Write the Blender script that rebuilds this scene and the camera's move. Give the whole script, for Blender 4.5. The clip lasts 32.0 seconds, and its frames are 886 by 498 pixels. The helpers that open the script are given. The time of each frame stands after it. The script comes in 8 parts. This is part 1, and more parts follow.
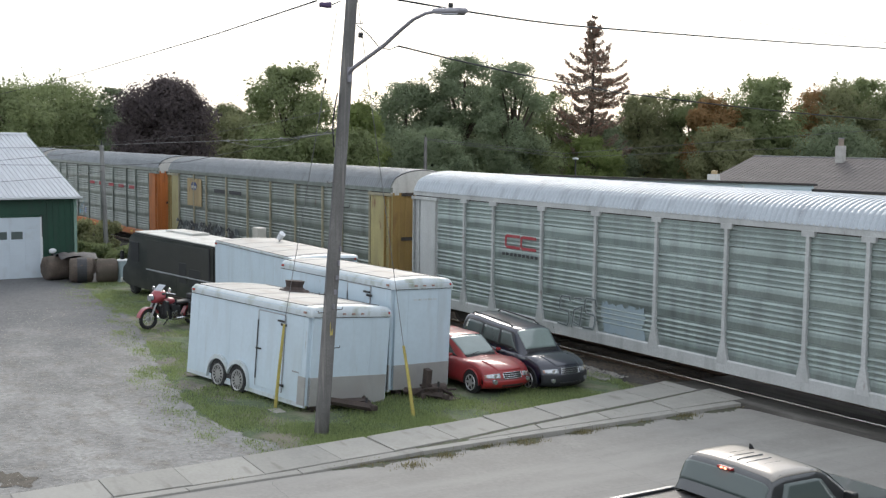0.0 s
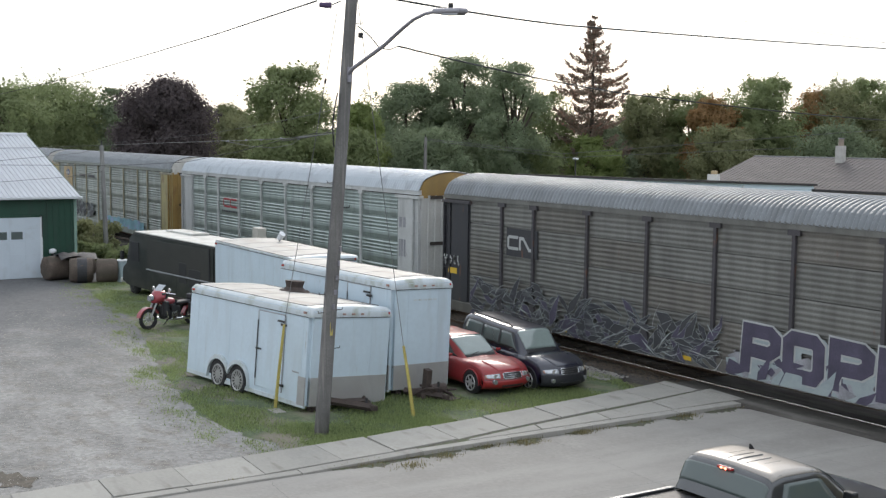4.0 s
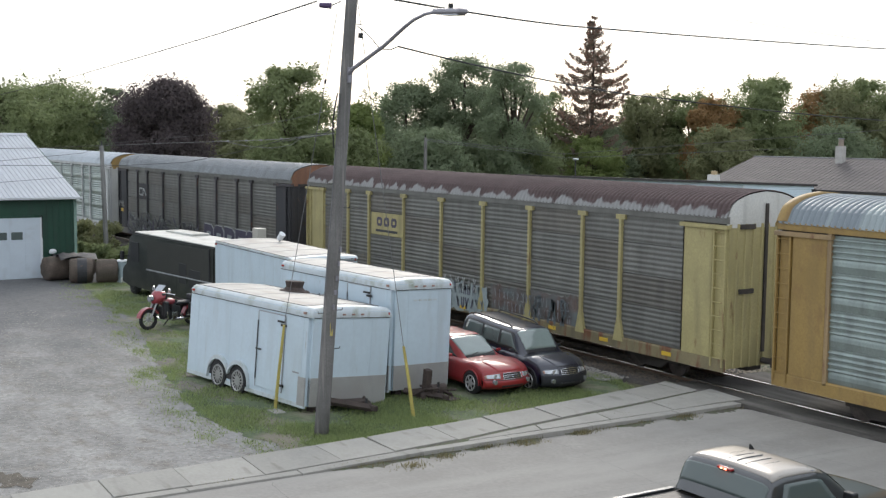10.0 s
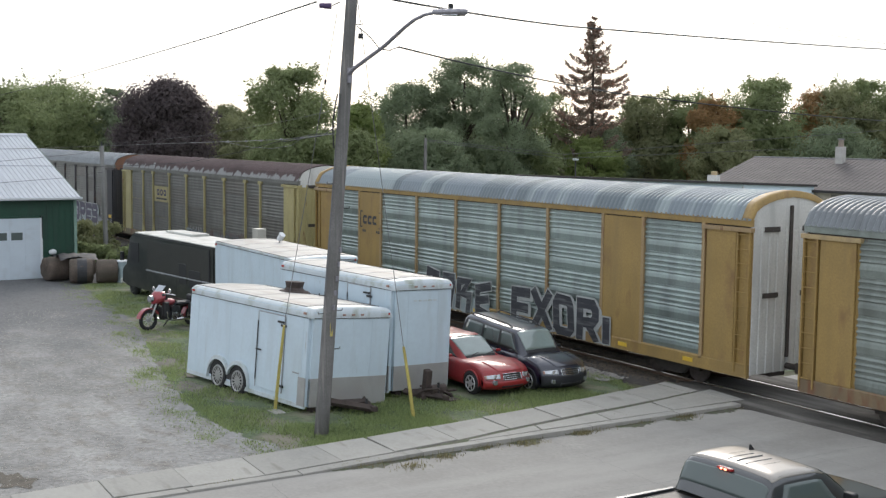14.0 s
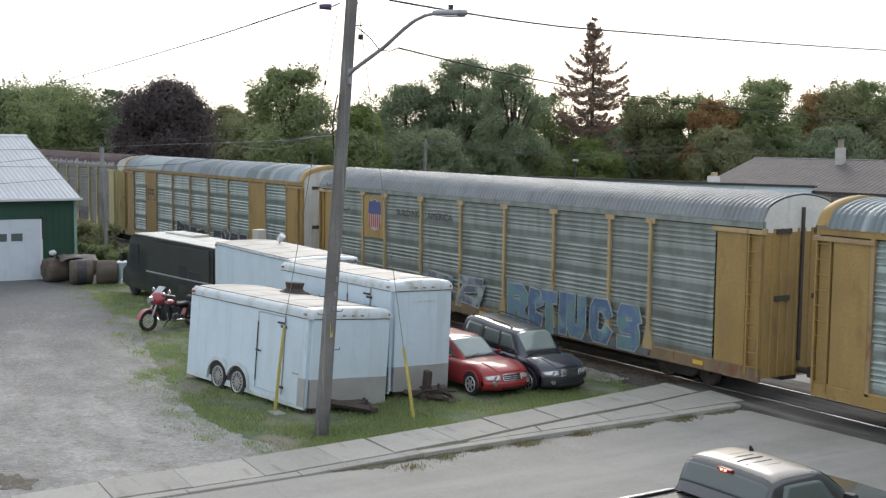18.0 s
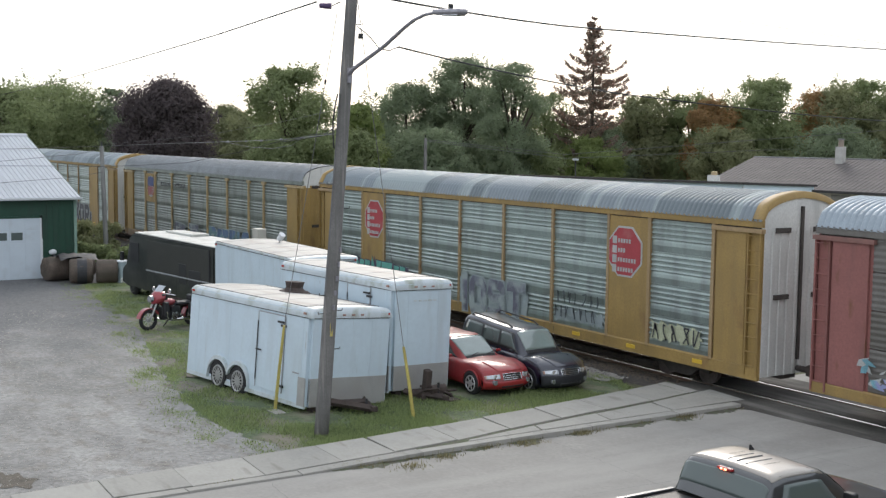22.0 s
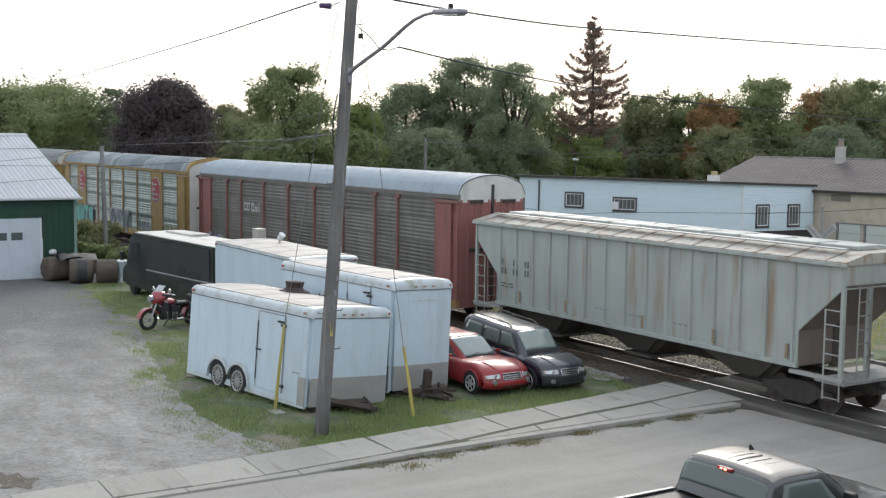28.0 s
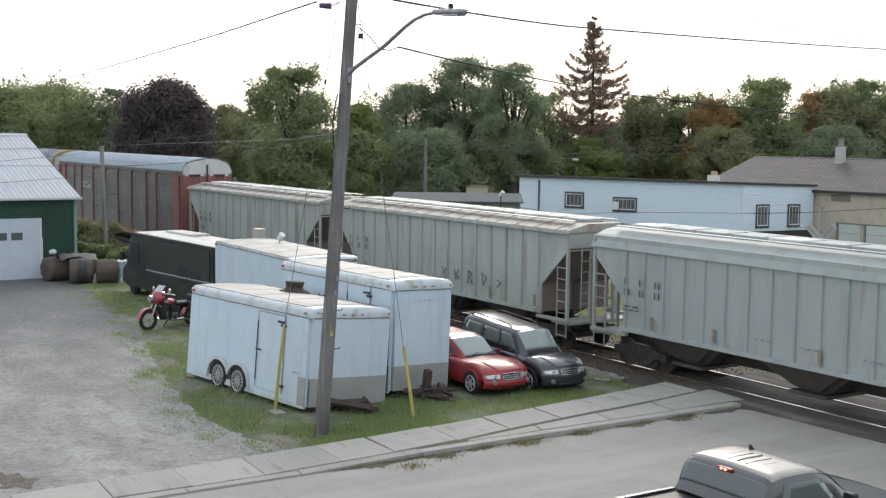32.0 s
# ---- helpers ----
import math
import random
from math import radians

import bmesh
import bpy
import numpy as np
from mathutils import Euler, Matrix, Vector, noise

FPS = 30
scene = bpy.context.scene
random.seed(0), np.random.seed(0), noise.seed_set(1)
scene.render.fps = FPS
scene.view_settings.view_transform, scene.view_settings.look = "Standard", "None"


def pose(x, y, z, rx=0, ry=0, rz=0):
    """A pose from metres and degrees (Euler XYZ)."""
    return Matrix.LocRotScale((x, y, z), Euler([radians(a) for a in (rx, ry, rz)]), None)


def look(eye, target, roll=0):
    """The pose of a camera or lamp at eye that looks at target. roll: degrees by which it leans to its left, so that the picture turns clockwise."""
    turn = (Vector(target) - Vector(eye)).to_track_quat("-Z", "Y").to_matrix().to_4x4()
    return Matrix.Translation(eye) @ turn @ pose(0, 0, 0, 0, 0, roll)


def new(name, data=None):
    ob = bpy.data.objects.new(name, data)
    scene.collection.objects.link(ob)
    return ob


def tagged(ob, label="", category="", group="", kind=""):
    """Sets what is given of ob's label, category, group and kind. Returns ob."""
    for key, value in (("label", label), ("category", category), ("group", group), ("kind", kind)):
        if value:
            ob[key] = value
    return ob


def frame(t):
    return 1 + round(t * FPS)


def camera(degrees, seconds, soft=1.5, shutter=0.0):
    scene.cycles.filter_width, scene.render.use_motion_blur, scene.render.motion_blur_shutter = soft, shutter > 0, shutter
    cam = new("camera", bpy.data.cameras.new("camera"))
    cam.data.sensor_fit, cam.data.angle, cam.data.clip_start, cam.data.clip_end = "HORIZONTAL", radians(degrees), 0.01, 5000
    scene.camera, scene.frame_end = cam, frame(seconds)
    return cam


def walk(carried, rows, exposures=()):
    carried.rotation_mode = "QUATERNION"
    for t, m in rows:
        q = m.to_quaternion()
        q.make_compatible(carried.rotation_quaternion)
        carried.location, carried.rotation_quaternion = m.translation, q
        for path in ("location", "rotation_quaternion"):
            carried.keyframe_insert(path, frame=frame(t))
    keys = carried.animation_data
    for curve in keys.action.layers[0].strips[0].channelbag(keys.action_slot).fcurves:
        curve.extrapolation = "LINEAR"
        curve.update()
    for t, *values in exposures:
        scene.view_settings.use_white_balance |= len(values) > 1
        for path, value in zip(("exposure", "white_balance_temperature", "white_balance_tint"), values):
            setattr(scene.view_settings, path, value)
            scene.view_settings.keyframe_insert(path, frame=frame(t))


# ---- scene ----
EYE = Vector((0.0, 0.0, 7.207))
FORWARD = Vector((-0.84038544, 0.53380226, -0.09384803))
FOCAL = 2127.3
cam = camera(40.46, 32.0, soft=1.35)


def aim(drift):
    """The standing camera, nodding up by a hair."""
    up = Vector((0, 0, 1)) * drift / FOCAL
    return look(EYE, EYE + (FORWARD + up) * 50, 0.679)


walk(cam, [(t, aim(k)) for t, k in ((0, 0), (3, 0), (6, 1.0), (9, 0.8), (12, 1.2), (14, 1.6), (16.5, 3.3), (18.5, 3.2),
                                    (20, 2.4), (22, 1.7), (25, 1.5), (28, 1.5), (32, 1.6))],
     exposures=[(0, 0.56, 6500, 10), (32, 0.56, 6500, 10)])

# ---- sky and sun: a bright thin overcast late in the day ----
world = bpy.data.worlds.new("sky")
scene.world = world
world.use_nodes = True
wn = world.node_tree
sky = wn.nodes.new("ShaderNodeTexSky")
sky.sky_type = "NISHITA"
sky.sun_disc = False
sky.sun_elevation, sky.sun_rotation = radians(24), radians(305)
sky.air_density, sky.dust_density, sky.ozone_density = 1.0, 1.5, 1.0
cloud = wn.nodes.new("ShaderNodeMix")
cloud.data_type = "RGBA"
cloud.inputs[0].default_value = 0.78
cloud.inputs[7].default_value = (9.0, 9.6, 10.4, 1)
wn.links.new(sky.outputs[0], cloud.inputs[6])
back = wn.nodes["Background"]
back.inputs[1].default_value = 0.1
wn.links.new(cloud.outputs[2], back.inputs[0])

sun = new("sun", bpy.data.lights.new("sun", "SUN"))
sun.data.energy, sun.data.angle, sun.data.color = 1.0, radians(22), (1.0, 0.93, 0.84)
sun.matrix_world = look((0, 0, 60), Vector((0, 0, 60)) - Vector((-0.75, 0.52, 0.48)))


# ---- materials ----
def nodes_of(name):
    m = bpy.data.materials.new(name)
    m.use_nodes = True
    return m, m.node_tree.nodes, m.node_tree.links, m.node_tree.nodes["Principled BSDF"]


def rgba(c):
    return (c[0], c[1], c[2], 1)


def shade(c, k):
    return tuple(min(1.0, v * k) for v in c)


def surf(name, base, rough=0.6, metal=0.0, var=0.18, scale=1.2, fine=35.0, bump=0.15, stain=None, stain_at=(0.5, 0.7),
         stain_scale=(1.5, 1.5, 1.5), stain2=None, stain2_at=(0.6, 0.7), stain2_scale=(6, 6, 6), coat=0.0, random_tint=0.0, bump_dist=0.01):
    """A painted or natural surface: its colour varied at two scales, up to two kinds of stain, fine relief."""
    m, n, l, b = nodes_of(name)
    tc, oi = n.new("ShaderNodeTexCoord"), n.new("ShaderNodeObjectInfo")
    shift = n.new("ShaderNodeVectorMath")
    shift.operation = "MULTIPLY_ADD"
    shift.inputs[1].default_value = (1, 1, 1)
    off = n.new("ShaderNodeMath")
    off.operation = "MULTIPLY"
    off.inputs[1].default_value = 57.0
    l.new(oi.outputs["Random"], off.inputs[0])
    l.new(tc.outputs["Object"], shift.inputs[0])
    l.new(off.outputs[0], shift.inputs[2])

    def noise_at(sc, detail=4.0, stretch=None):
        t = n.new("ShaderNodeTexNoise")
        t.inputs["Scale"].default_value = sc
        t.inputs["Detail"].default_value = detail
        if stretch:
            mp = n.new("ShaderNodeMapping")
            mp.inputs["Scale"].default_value = stretch
            l.new(shift.outputs[0], mp.inputs[0])
            l.new(mp.outputs[0], t.inputs["Vector"])
        else:
            l.new(shift.outputs[0], t.inputs["Vector"])
        return t.outputs["Fac"]

    def ramp(fac, a, z):
        r = n.new("ShaderNodeMapRange")
        r.inputs["From Min"].default_value, r.inputs["From Max"].default_value = a, z
        l.new(fac, r.inputs["Value"])
        return r.outputs[0]

    def mix(fac, a, z, mode="MIX"):
        x = n.new("ShaderNodeMix")
        x.data_type, x.blend_type = "RGBA", mode
        if isinstance(fac, float):
            x.inputs[0].default_value = fac
        else:
            l.new(fac, x.inputs[0])
        for s, v in ((6, a), (7, z)):
            if isinstance(v, tuple):
                x.inputs[s].default_value = rgba(v)
            else:
                l.new(v, x.inputs[s])
        return x.outputs[2]

    big, small = noise_at(scale), noise_at(fine, 2.0)
    col = mix(ramp(big, 0.3, 0.7), shade(base, 1 - var), shade(base, 1 + var))
    col = mix(ramp(small, 0.25, 0.75), col, mix(0.75, col, shade(base, 1 - 1.6 * var), "MIX"))
    if stain:
        col = mix(ramp(noise_at(1.0, 5.0, stain_scale), *stain_at), col, stain)
    if stain2:
        col = mix(ramp(noise_at(1.0, 5.0, stain2_scale), *stain2_at), col, stain2)
    if random_tint:
        k = n.new("ShaderNodeMapRange")
        k.inputs["To Min"].default_value, k.inputs["To Max"].default_value = 1 - random_tint, 1 + random_tint
        l.new(oi.outputs["Random"], k.inputs["Value"])
        v = n.new("ShaderNodeVectorMath")
        v.operation = "SCALE"
        l.new(col, v.inputs[0])
        l.new(k.outputs[0], v.inputs["Scale"])
        col = v.outputs[0]
    l.new(col, b.inputs["Base Color"])
    b.inputs["Roughness"].default_value, b.inputs["Metallic"].default_value = rough, metal
    b.inputs["Coat Weight"].default_value = coat
    b.inputs["Coat Roughness"].default_value = 0.08
    if bump:
        bp = n.new("ShaderNodeBump")
        bp.inputs["Strength"].default_value, bp.inputs["Distance"].default_value = bump, bump_dist
        l.new(small, bp.inputs["Height"])
        l.new(bp.outputs[0], b.inputs["Normal"])
    return m


def glow(name, color, strength):
    m, n, l, b = nodes_of(name)
    b.inputs["Base Color"].default_value = rgba(color)
    b.inputs["Emission Color"].default_value = rgba(color)
    b.inputs["Emission Strength"].default_value = strength
    return m


def glass(name, tint=(0.02, 0.025, 0.03), rough=0.05):
    m, n, l, b = nodes_of(name)
    b.inputs["Base Color"].default_value = rgba(tint)
    b.inputs["Roughness"].default_value = rough
    b.inputs["IOR"].default_value = 1.5
    b.inputs["Specular IOR Level"].default_value = 0.6
    return m


# ---- mesh tools ----
def mesh_of(name, bm, smooth=False):
    me = bpy.data.meshes.new(name)
    bm.normal_update()
    bm.to_mesh(me)
    bm.free()
    if smooth:
        me.shade_smooth()
    return me


def part(name, bm, material, parent=None, label="", loc=None, smooth=False):
    """One mesh object, under a thing or a part."""
    me = bm if isinstance(bm, bpy.types.Mesh) else mesh_of(name, bm, smooth)
    if not me.materials:
        me.materials.append(material)
    ob = new(name, me)
    if me.materials[0] != material:
        ob.material_slots[0].link = "OBJECT"
        ob.material_slots[0].material = material
    if parent:
        ob.parent = parent
    if loc is not None:
        ob.matrix_basis = loc if isinstance(loc, Matrix) else Matrix.Translation(loc)
    return tagged(ob, label)


def thing(name, m, label, category, group="", kind=""):
    ob = new(name)
    ob.empty_display_size = 0.2
    ob.matrix_basis = m
    return tagged(ob, label, category, group, kind)


def box(x0, x1, y0, y1, z0, z1, bm=None, bevel=0.0):
    bm = bm or bmesh.new()
    made = bmesh.ops.create_cube(bm, size=1.0, matrix=Matrix.LocRotScale(
        ((x0 + x1) / 2, (y0 + y1) / 2, (z0 + z1) / 2), None, (abs(x1 - x0), abs(y1 - y0), abs(z1 - z0))))
    if bevel:
        edges = {e for v in made["verts"] for e in v.link_edges}
        bmesh.ops.bevel(bm, geom=list(edges), offset=bevel, segments=2, affect="EDGES", profile=0.5)
    return bm


def rod(a, b, r0, r1=None, n=8, bm=None):
    bm = bm or bmesh.new()
    a, b = Vector(a), Vector(b)
    d = b - a
    m = Matrix.Translation((a + b) / 2) @ d.to_track_quat("Z", "Y").to_matrix().to_4x4()
    bmesh.ops.create_cone(bm, cap_ends=True, segments=n, radius1=r0, radius2=r0 if r1 is None else r1, depth=d.length, matrix=m)
    return bm


def tube(points, r, n=6, bm=None):
    """A bent rod through the points."""
    bm = bm or bmesh.new()
    pts = [Vector(q) for q in points]
    rings = []
    for i, q in enumerate(pts):
        d = (pts[min(i + 1, len(pts) - 1)] - pts[max(i - 1, 0)]).normalized()
        side = d.cross(Vector((0, 0, 1)))
        side = side.normalized() if side.length > 1e-4 else Vector((1, 0, 0))
        up = side.cross(d)
        rr = r[i] if isinstance(r, (list, tuple)) else r
        rings.append([bm.verts.new(q + (side * math.cos(a) + up * math.sin(a)) * rr) for a in (2 * math.pi * k / n for k in range(n))])
    for a, b in zip(rings, rings[1:]):
        for k in range(n):
            bm.faces.new((a[k], a[(k + 1) % n], b[(k + 1) % n], b[k]))
    bm.faces.new(rings[0][::-1])
    bm.faces.new(rings[-1])
    return bm


def sweep(profile, at0, at1, axis="x", bm=None, closed=True):
    """Pulls a flat outline along an axis. Outline points are (u, v) in the two other axes, in order."""
    bm = bm or bmesh.new()

    def put(a, u, v):
        return {"x": (a, u, v), "y": (u, a, v), "z": (u, v, a)}[axis]
    r0 = [bm.verts.new(put(at0, *q)) for q in profile]
    r1 = [bm.verts.new(put(at1, *q)) for q in profile]
    k = len(profile)
    for i in range(k if closed else k - 1):
        bm.faces.new((r0[i], r0[(i + 1) % k], r1[(i + 1) % k], r1[i]))
    if closed:
        bm.faces.new(r0[::-1])
        bm.faces.new(r1)
    bmesh.ops.recalc_face_normals(bm, faces=bm.faces)
    return bm


def grid_mesh(name, rows, smooth=True):
    """A sheet from rows of points, all rows of one length."""
    k = len(rows[0])
    verts = [tuple(q) for row in rows for q in row]
    faces = [(i * k + j, i * k + j + 1, (i + 1) * k + j + 1, (i + 1) * k + j) for i in range(len(rows) - 1) for j in range(k - 1)]
    me = bpy.data.meshes.new(name)
    me.from_pydata(verts, [], faces)
    if smooth:
        me.shade_smooth()
    return me


# ---- ground ----
G = -0.12
TRACK = 26.32          # middle of the track; the train's near side stands at NEAR
NEAR = 24.75

gravel = surf("gravel_dirt", (0.242, 0.234, 0.221), 0.95, var=0.22, scale=0.9, fine=9.0, bump=0.8, bump_dist=0.04,
              stain=(0.315, 0.306, 0.289), stain_at=(0.42, 0.7), stain_scale=(0.22, 0.6, 1), stain2=(0.187, 0.17, 0.149),
              stain2_at=(0.52, 0.75), stain2_scale=(1.1, 1.9, 1))


def far_half(m, edge, dark):
    """An older, darker surfacing beyond a ragged line across the lot, speckled with pale grit everywhere."""
    n, l, b = m.node_tree.nodes, m.node_tree.links, m.node_tree.nodes["Principled BSDF"]
    old = b.inputs["Base Color"].links[0].from_socket
    tc, sep, nz, grit = n.new("ShaderNodeTexCoord"), n.new("ShaderNodeSeparateXYZ"), n.new("ShaderNodeTexNoise"), n.new("ShaderNodeTexVoronoi")
    l.new(tc.outputs["Object"], sep.inputs[0])
    nz.inputs["Scale"].default_value, nz.inputs["Detail"].default_value = 0.35, 6.0
    l.new(tc.outputs["Object"], nz.inputs["Vector"])
    grit.inputs["Scale"].default_value = 10.0
    l.new(tc.outputs["Object"], grit.inputs["Vector"])
    a, cut, mx = n.new("ShaderNodeMath"), n.new("ShaderNodeMapRange"), n.new("ShaderNodeMix")
    a.operation = "MULTIPLY_ADD"
    a.inputs[1].default_value = -22.0
    l.new(nz.outputs["Fac"], a.inputs[0])
    l.new(sep.outputs["X"], a.inputs[2])
    cut.inputs["From Min"].default_value, cut.inputs["From Max"].default_value = edge - 5.0, edge - 17.0
    cut.inputs["To Max"].default_value = 0.85
    l.new(a.outputs[0], cut.inputs["Value"])
    mx.data_type = "RGBA"
    mx.inputs[7].default_value = rgba(dark)
    l.new(cut.outputs[0], mx.inputs[0])
    l.new(old, mx.inputs[6])
    tone, sp = n.new("ShaderNodeMapRange"), n.new("ShaderNodeVectorMath")
    l.new(grit.outputs["Color"], tone.inputs["Value"])
    tone.inputs["To Min"].default_value, tone.inputs["To Max"].default_value = 0.74, 1.2
    sp.operation = "SCALE"
    l.new(mx.outputs[2], sp.inputs[0])
    l.new(tone.outputs[0], sp.inputs["Scale"])
    l.new(sp.outputs[0], b.inputs["Base Color"])


far_half(gravel, -43.0, (0.102, 0.104, 0.107))
asphalt = surf("old_asphalt", (0.289, 0.274, 0.251), 0.92, var=0.13, scale=0.8, fine=11.0, bump=0.5, bump_dist=0.02, stain=(0.323, 0.308, 0.285),
               stain_at=(0.45, 0.7), stain_scale=(0.9, 0.14, 1), stain2=(0.255, 0.242, 0.221), stain2_at=(0.56, 0.8), stain2_scale=(1.6, 0.9, 1))
concrete = surf("pavement_concrete", (0.336, 0.323, 0.293), 0.92, var=0.12, scale=1.5, fine=14.0, bump=0.35, stain=(0.315, 0.302, 0.272),
                stain_at=(0.48, 0.7), stain_scale=(1.5, 1.5, 1.5), stain2=(0.23, 0.217, 0.191), stain2_at=(0.6, 0.74), stain2_scale=(0.9, 3.2, 1), random_tint=0.1)
turf = surf("turf_soil", (0.12, 0.155, 0.078), 0.95, var=0.35, scale=1.3, fine=12.0, bump=0.8, bump_dist=0.03,
            stain=(0.2, 0.18, 0.135), stain_at=(0.48, 0.66), stain_scale=(0.8, 0.8, 1))
# Brown-black bed: dark soil, with the train's shade in the same tone.
ballast_mat = surf("ballast", (0.075, 0.066, 0.058), 0.95, var=0.4, scale=3, fine=18.0, bump=1.0, bump_dist=0.05)
rail_mat = surf("rail_steel", (0.6, 0.58, 0.55), 0.2, 1.0, var=0.15, scale=1, bump=0.05)
rail_rust = surf("rail_web_rust", (0.12, 0.075, 0.05), 0.85, var=0.25)
tie_mat = surf("creosoted_tie", (0.07, 0.055, 0.045), 0.9, var=0.3, scale=3)
silt_mat = surf("gutter_silt", (0.13, 0.122, 0.092), 0.95, var=0.35, scale=5, fine=30, bump=0.8, bump_dist=0.02, stain=(0.075, 0.09, 0.045), stain_at=(0.42, 0.62), stain_scale=(5, 5, 5))

ground = tagged(part("ground", grid_mesh("ground", [[(x, y, G - 0.02) for y in (-1500, -60, 0, 60, 200, 2500)] for x in (-2500, -300, -90, -20, 60, 1500)]),
                     surf("field_soil", (0.1, 0.1, 0.05), 0.95, var=0.3, scale=0.2, fine=6, bump=0.5)),
                "wide flat ground of soil and worn grass", "ground", kind="structure")


def ragged(x0, x1, y0, y1, step, jag, seed, z, edge):
    """A sheet whose named edges are uneven."""
    rng = random.Random(seed)
    nx, ny = max(2, int((x1 - x0) / step)), max(2, int((y1 - y0) / step))
    rows = []
    for i in range(nx + 1):
        row = []
        for j in range(ny + 1):
            x, y = x0 + (x1 - x0) * i / nx, y0 + (y1 - y0) * j / ny
            if 0 < j < ny or "y" not in edge:
                x += rng.uniform(-jag, jag) * (i in (0, nx)) * ("x" in edge)
            if "y" in edge:
                y += rng.uniform(-jag, jag) * (j in (0, ny))
            row.append((x, y, z + rng.uniform(-0.006, 0.006)))
        rows.append(row)
    return rows


# the lot in front of the barn
tagged(part("gravel_lot", grid_mesh("gravel_lot", ragged(-95, -24.3, -25, 23.2, 2.0, 0.3, 3, G - 0.004, "y")), gravel),
       "pale grey gravel lot with tyre tracks", "gravel lot", kind="structure")
# the road, crossing the rails at a right angle
tagged(part("road", sweep([(-23.02, G - 0.3), (-23.02, G), (-18.0, G + 0.05), (-13.0, G), (-13.0, G - 0.3)], -60, 24.4, "y"), asphalt),
       "worn grey asphalt road leading over the rails", "road", kind="structure")
tagged(part("far_road", sweep([(-25.5, G - 0.3), (-25.5, G), (-19.0, G + 0.05), (-12.0, G), (-12.0, G - 0.3)], 28.4, 190, "y"), asphalt),
       "worn grey asphalt road beyond the rails", "road", kind="structure")
# Oil and dirt, with the passing train's shade also put into the dark tone.
oily_shaded_asphalt = surf("oil_stained_shaded_asphalt", (0.085, 0.078, 0.068), 0.9, var=0.25, scale=1.2, fine=14.0, bump=0.5, bump_dist=0.02, stain=(0.16, 0.15, 0.135), stain_at=(0.5, 0.72), stain_scale=(0.35, 2.2, 1))
crossing = thing("level_crossing", pose(0, 0, 0), "asphalt level crossing flush with the rails", "crossing", kind="structure")
for y0, y1 in ((24.4, 25.5), (25.68, 26.96), (27.15, 28.4)):
    part("crossing_panel", box(-26.0, -12.5, y0, y1, G - 0.2, -0.012, bevel=0.01), oily_shaded_asphalt, crossing)

# ballast, sleepers and rails
rng = random.Random(5)
rows = []
for i in range(0, 601):
    x = -330 + i * 1.0
    rows.append([(x, y + rng.uniform(-.08, .08), z + rng.uniform(-.025, .025)) for y, z in
                 ((23.5, G - .05), (24.1, -0.13), (24.6, -0.12), (25.2, -0.115), (25.9, -0.12), (26.6, -0.12), (27.4, -0.115), (28.2, -0.12), (29.2, -0.2))])
tagged(part("ballast", grid_mesh("ballast", rows), ballast_mat), "grey crushed stone ballast along the railway", "ballast", kind="structure")
track_thing = thing("railway_track", pose(0, TRACK, 0), "steel rails on dark wooden sleepers, shiny on top", "railway track", kind="structure")
profile = [(-.07, -.17), (-.07, -.155), (-.012, -.14), (-.012, -.045), (-.036, -.035), (-.036, 0), (.036, 0), (.036, -.035), (.012, -.045), (.012, -.14), (.07, -.155), (.07, -.17)]
for y in (-0.755, 0.755):
    web = part("rail", sweep([(y + u, v - 0.004) for u, v in profile], -330, 268), rail_rust, track_thing, "rusty steel rail")
    part("rail_head", sweep([(y - .034, -.012), (y - .03, 0), (y + .03, 0), (y + .034, -.012)], -330, 268), rail_mat, web, "polished rail head")
tie = mesh_of("sleeper", box(-.11, .11, -1.3, 1.3, -.27, -.108, bevel=0.01))
for i in range(250):
    x = -150 + i * 0.55
    if not -26.2 < x < -12.4:
        part("sleeper", tie, tie_mat, track_thing, loc=(x, rng.uniform(-.04, .04), 0))

rest = bmesh.new()
for x in list(np.arange(-12.2, 262, .55)) + list(np.arange(-326, -150.2, .55)):
    box(x - .11, x + .11, -1.3, 1.3, -.27, -.108, rest)
tagged(part("far_sleepers", rest, tie_mat, track_thing), "dark wooden sleepers farther along the line", kind="stuff")

# pavement slabs and the kerb
walkway = thing("pavement", pose(0, 0, 0), "cracked concrete pavement with weeds in the joints", "pavement", kind="structure")


def back_edge(y):
    return float(np.interp(y, [-40, 5, 14, 20, 25.3], [-24.2, -24.3, -24.9, -25.55, -26.45]))


def mid_edge(y):
    return float(np.interp(y, [-40, 14.6, 16, 22.5, 25.3], [-23.34, -23.36, -23.72, -24.55, -25.0]))


def slab(corners, tilt):
    bm = bmesh.new()
    top = [bm.verts.new((x, y, tilt[k])) for k, (x, y) in enumerate(corners)]
    low = [bm.verts.new((x, y, -0.16)) for x, y in corners]
    bm.faces.new(top)
    bm.faces.new(low[::-1])
    for k in range(4):
        bm.faces.new((top[k], low[k], low[(k + 1) % 4], top[(k + 1) % 4]))
    bmesh.ops.recalc_face_normals(bm, faces=bm.faces)
    bmesh.ops.bevel(bm, geom=[e for e in bm.edges if e.verts[0].co.z > -.1 and e.verts[1].co.z > -.1], offset=0.007, segments=1, affect="EDGES")
    return bm


def dip(y):
    """The kerb drops where the lot opens on the road."""
    return -.075 * min(1.0, max(0.0, (13.0 - y) / 2.0))


